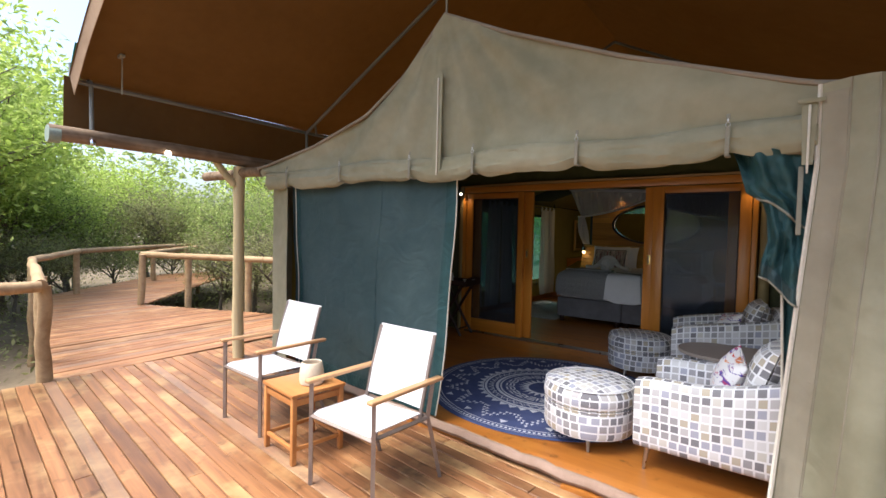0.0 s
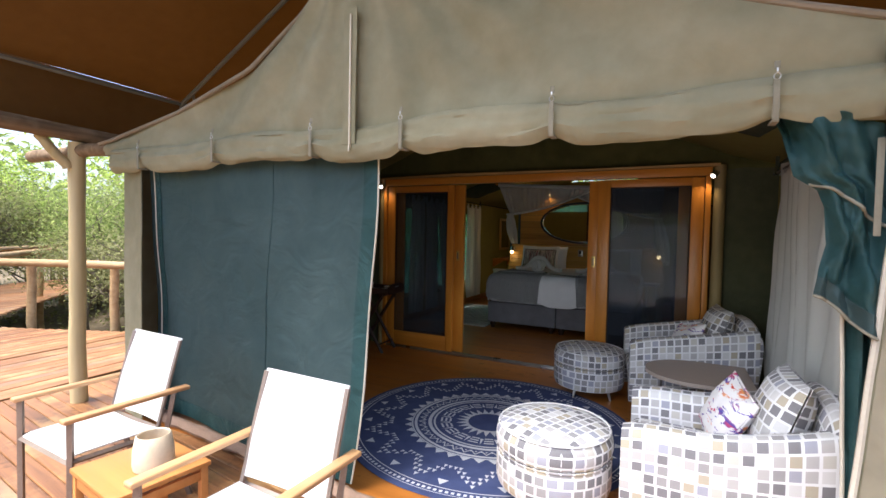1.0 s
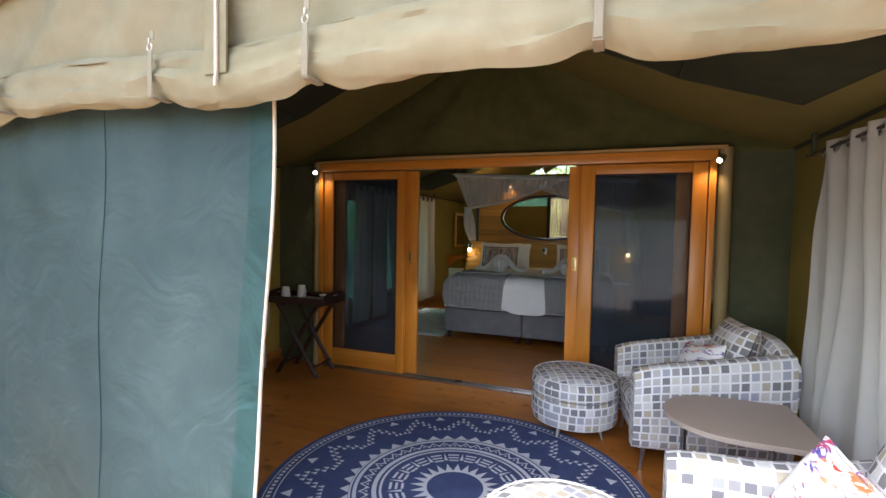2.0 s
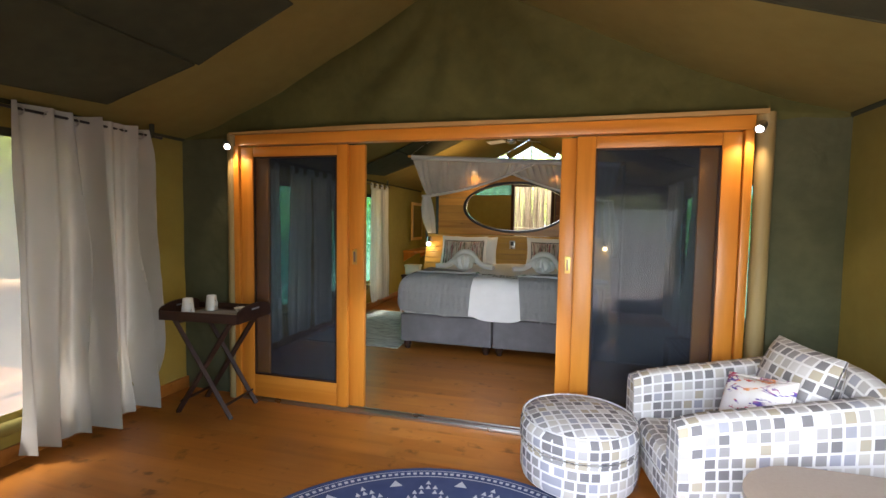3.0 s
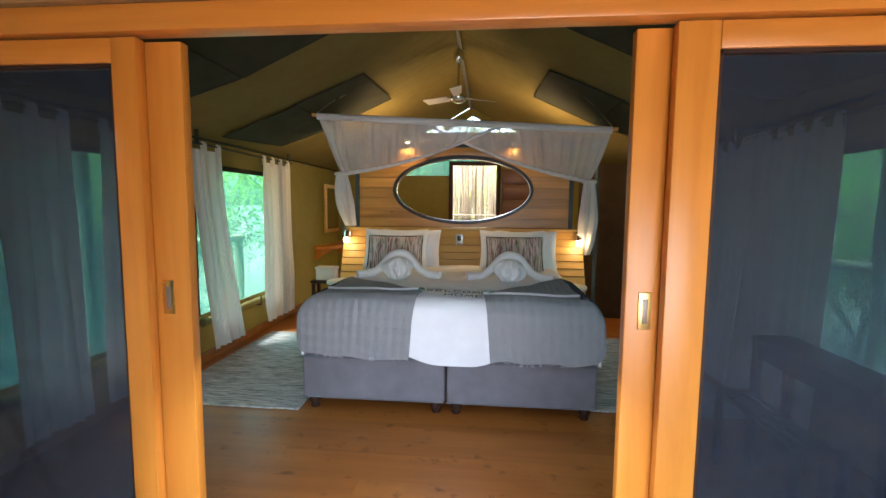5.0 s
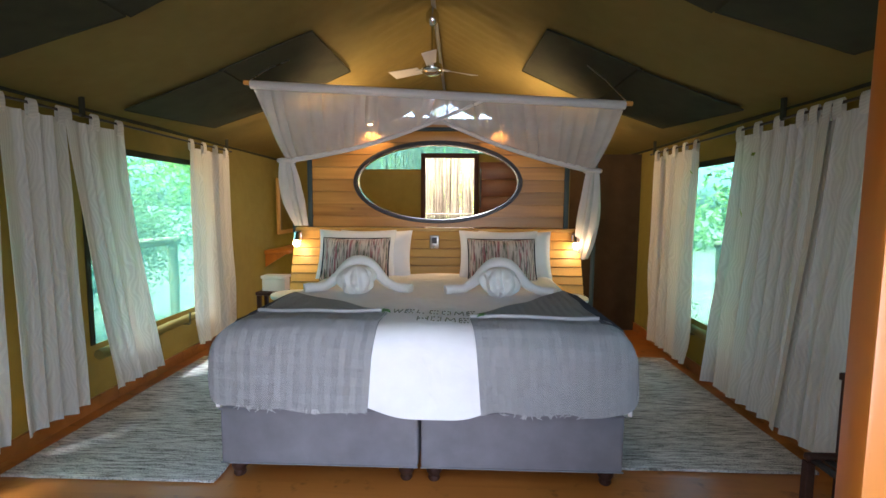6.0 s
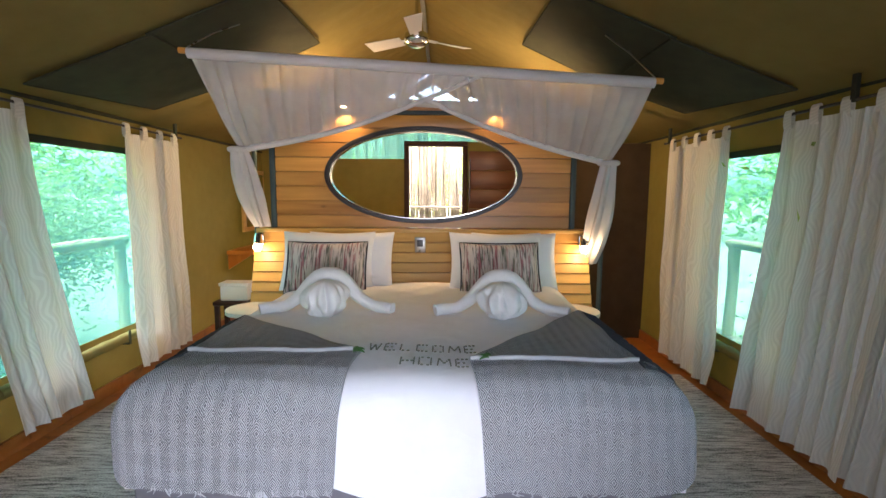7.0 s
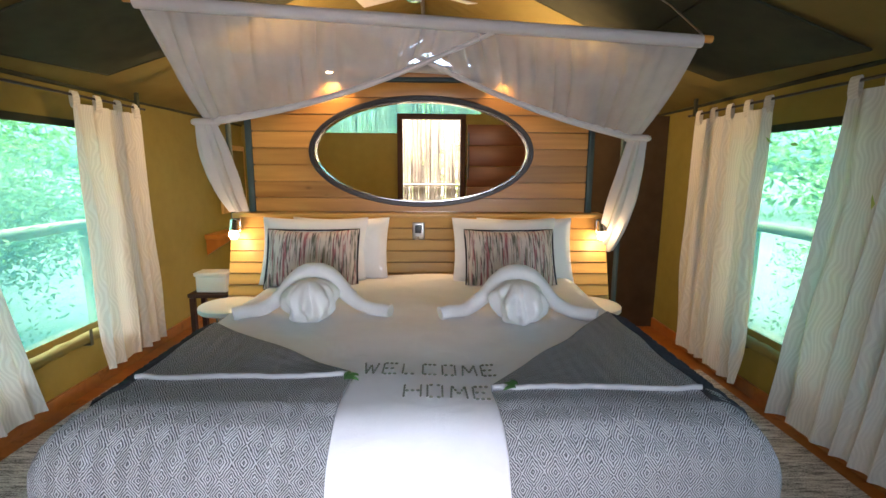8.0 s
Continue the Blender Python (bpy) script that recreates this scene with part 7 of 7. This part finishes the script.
rp = random.Random(21)
spots = [(4, -14.2, 3.0, 0.8), (1, -15.2, 4.2, 0.9), (0, -16.0, 5.6, 0.8), (1, -13.6, 2.2, 0.8), (4, -15.0, 1.9, 0.7), (1, -11.6, 1.2, 0.7), (0, -17.2, 4.4, 0.8), (4, -16.6, 7.4, 0.8),
         (2, -17.5, 1.4, 1.7), (2, -19.0, 4.4, 0.95), (2, -12.6, -1.8, 1.35), (2, -13.6, 0.6, 1.35), (2, -16.5, 3.2, 0.9), (3, -11.4, -0.4, 1.1), (2, -18.5, 1.5, 1.5), (4, -6.9, 8.6, 0.9), (0, -7.0, 10.2, 0.9), (4, -7.4, 11.6, 1.0), (0, -11.6, 7.4, 1.2), (4, -13.4, 9.8, 1.3), (1, -9.7, 7.6, 1.2), (0, -14.8, 8.8, 1.3), (1, -8.3, 6.9, 1.0), (3, -12.6, 11.2, 1.2), (4, -16.8, 6.6, 1.3), (3, 3.0, 9.4, 1.0), (0, 2.9, 11.4, 0.9), (0, 3.0, 7.4, 0.9),
         (4, -9.2, -2.2, 0.8), (2, -13.5, 1.6, 1.0), (1, -8.9, 6.4, 1.15), (1, -10.6, 6.6, 1.0), (0, -12.2, 8.6, 1.2), (1, -7.2, 7.4, 1.1), (4, -9.4, 9.2, 1.1), (1, -12.9, 7.6, 1.1), (1, -14.2, 8.0, 1.2), (4, -11.8, 6.6, 0.8),
         (0, -16.4, 4.6, 1.2), (3, -17.5, 2.8, 1.1), (4, -14.6, 1.2, 1.1), (2, -19.5, 5.5, 0.9), (0, -17.8, 8.5, 1.3), (4, -15.4, 11.0, 1.3), (2, -12.5, 13.0, 1.1),
         (3, -10.5, 11.8, 1.1), (0, -8.2, 10.8, 1.1), (4, -7.6, 12.6, 1.0), (3, -7.3, 9.0, 0.9), (0, -11.2, -0.8, 1.0), (4, -10.4, 0.9, 0.85), (2, -16.0, -2.0, 1.2),
         (4, 3.4, 8.6, 1.0), (3, 3.2, 10.6, 0.9), (0, 4.2, 12.5, 1.1), (4, 3.6, 6.4, 1.0), (2, 7.5, 10.5, 1.1), (3, 6.0, 8.0, 1.0), (0, 4.5, 3.5, 1.1), (4, 5.5, 0.0, 1.2),
         (2, -1.0, 19.0, 1.0), (3, -4.0, 18.0, 1.0), (3, 1.5, 18.0, 1.0), (2, -7.0, 18.0, 1.1), (2, -24.0, 1.0, 1.4), (2, -23.0, 9.0, 1.0), (2, -19.0, 13.0, 1.3), (3, -14.5, 15.0, 1.3)]
for i, x, y, s in spots:
    plant(i, x, y, rp.uniform(0, 360), s)

# distant wood behind the nearer trees: one mass of foliage
rnd = random.Random(8)
pts = []
for k in range(900):
    a = rnd.uniform(0, 2 * math.pi)
    r = rnd.uniform(27, 36)
    pts.append((-2 + r * math.cos(a), 5 + r * math.sin(a), rnd.uniform(-0.5, 6.0) + 1.5 * wob(math.cos(a) * 4, math.sin(a) * 4)))
me = leaves(pts, rnd, 42000, 0.26, 0.8)
me.materials.append(LEAF)
tagged(new("far_wood", me), "distant belt of green bushveld trees", "woods", kind="stuff")
# undergrowth
pts = [(rnd.uniform(-19, -6.3), rnd.uniform(-3, 14), -0.6) for k in range(500)] + [(rnd.uniform(1.6, 7), rnd.uniform(1, 14), -0.6) for k in range(250)]
pts = [p for p in pts if not (-13.5 < p[0] < -5.5 and 1.6 + 0.3 * (-5.8 - p[0]) < p[1] < 5.6)]
me = leaves(pts, rnd, 22000, 0.045, 0.3)
me.materials.append(LEAF_DRY)
tagged(new("undergrowth", me), "low dusty undergrowth below the deck", "undergrowth", kind="stuff")

# ---- deck boards ----
deck = thing("deck", "red brown timber deck boards, worn and damp", "deck", kind="structure")
rd = random.Random(4)
SLOPE = radians(-6)
y = -0.9
while y < 4.15:
    # each board starts at the walkway's edge and runs slightly askew to it
    cuts = [0.0, rd.uniform(2.2, 4.8), 7.35] if rd.random() < 0.35 else [0.0, 7.35]
    for a, b in zip(cuts, cuts[1:]):
        bm = B()
        box(bm, (-(b - a) / 2 + 0.002, -0.0455, -0.028), ((b - a) / 2 - 0.002, 0.0455, 0.0), 0.004, 1)
        o = new("deck_board", finish(bm, "deck_board", DECK, False))
        o.parent = deck
        m = (a + b) / 2
        o.matrix_world = pose(-5.74 + m * math.cos(SLOPE), y + m * math.sin(SLOPE), DZ0 + rd.uniform(-0.002, 0.001), 0, rd.uniform(-0.03, 0.03), -6)
    y += 0.096
far = thing("walkway", "weathered timber walkway boards curving away from the deck", "walkway", kind="structure")
x = -5.92
while x > -16:
    k = -5.8 - x
    y0 = 1.72 + 0.19 * k if x > -12.4 else 2.97 + (-12.4 - x) * 1.1
    y1 = 6.4 if x > -7.4 else (5.2 - (-7.4 - x) * 0.42 if x > -10 else 4.2 + (-10 - x) * 0.92)
    bm = B()
    box(bm, (-0.062, -(y1 - y0) / 2, -0.028), (0.062, (y1 - y0) / 2, 0.0), 0.004, 1)
    o = new("deck_board", finish(bm, "deck_board", DECK_FAR, False))
    o.parent = far
    o.matrix_world = pose(x, (y0 + y1) / 2, DZ0 + rd.uniform(-0.002, 0.002), 0, 0, 4)
    x -= 0.135
bm = B()
box(bm, (-5.7, -0.85, -0.2), (1.5, 3.3, -0.052))
solid("deck_joists", bm, DARKWOOD, "dark timber joists under the deck", "joists", kind="structure")
for xs0, xs1 in ((-5.9, XL - 0.06), (XR + 0.06, 1.5)):
    bm = B()
    for k in range(int((xs1 - xs0) / 0.14)):
        box(bm, (xs0 + k * 0.14, 5.2 if xs0 < -2 else 3.3, DZ0 - 0.03), (xs0 + k * 0.14 + 0.132, 12.0, DZ0), 0.003, 1)
    solid("side_walkway", bm, DECK_FAR, "narrow timber walkway beside the tent", "walkway", kind="structure")

# ---- floor boards inside ----
y = Y_FRONT - 0.14
while y < Y_END + 0.2:
    cut = rd.uniform(-3.6, -0.9)
    for a, b in ((XL, cut), (cut, XR)):
        a = max(a, -0.77 - (y + 0.07 - 3.20) / 0.085)  # the threshold runs askew
        if b - a < 0.05:
            continue
        bm = B()
        box(bm, (-(b - a) / 2, -0.07, -0.026), ((b - a) / 2, 0.07, 0.0))
        o = new("floor_board", finish(bm, "floor_board", FLOOR, False))
        o.parent = FLOOR_OB
        o.matrix_world = pose((a + b) / 2, y + 0.07, 0, 0, 0, 0)
    y += 0.14
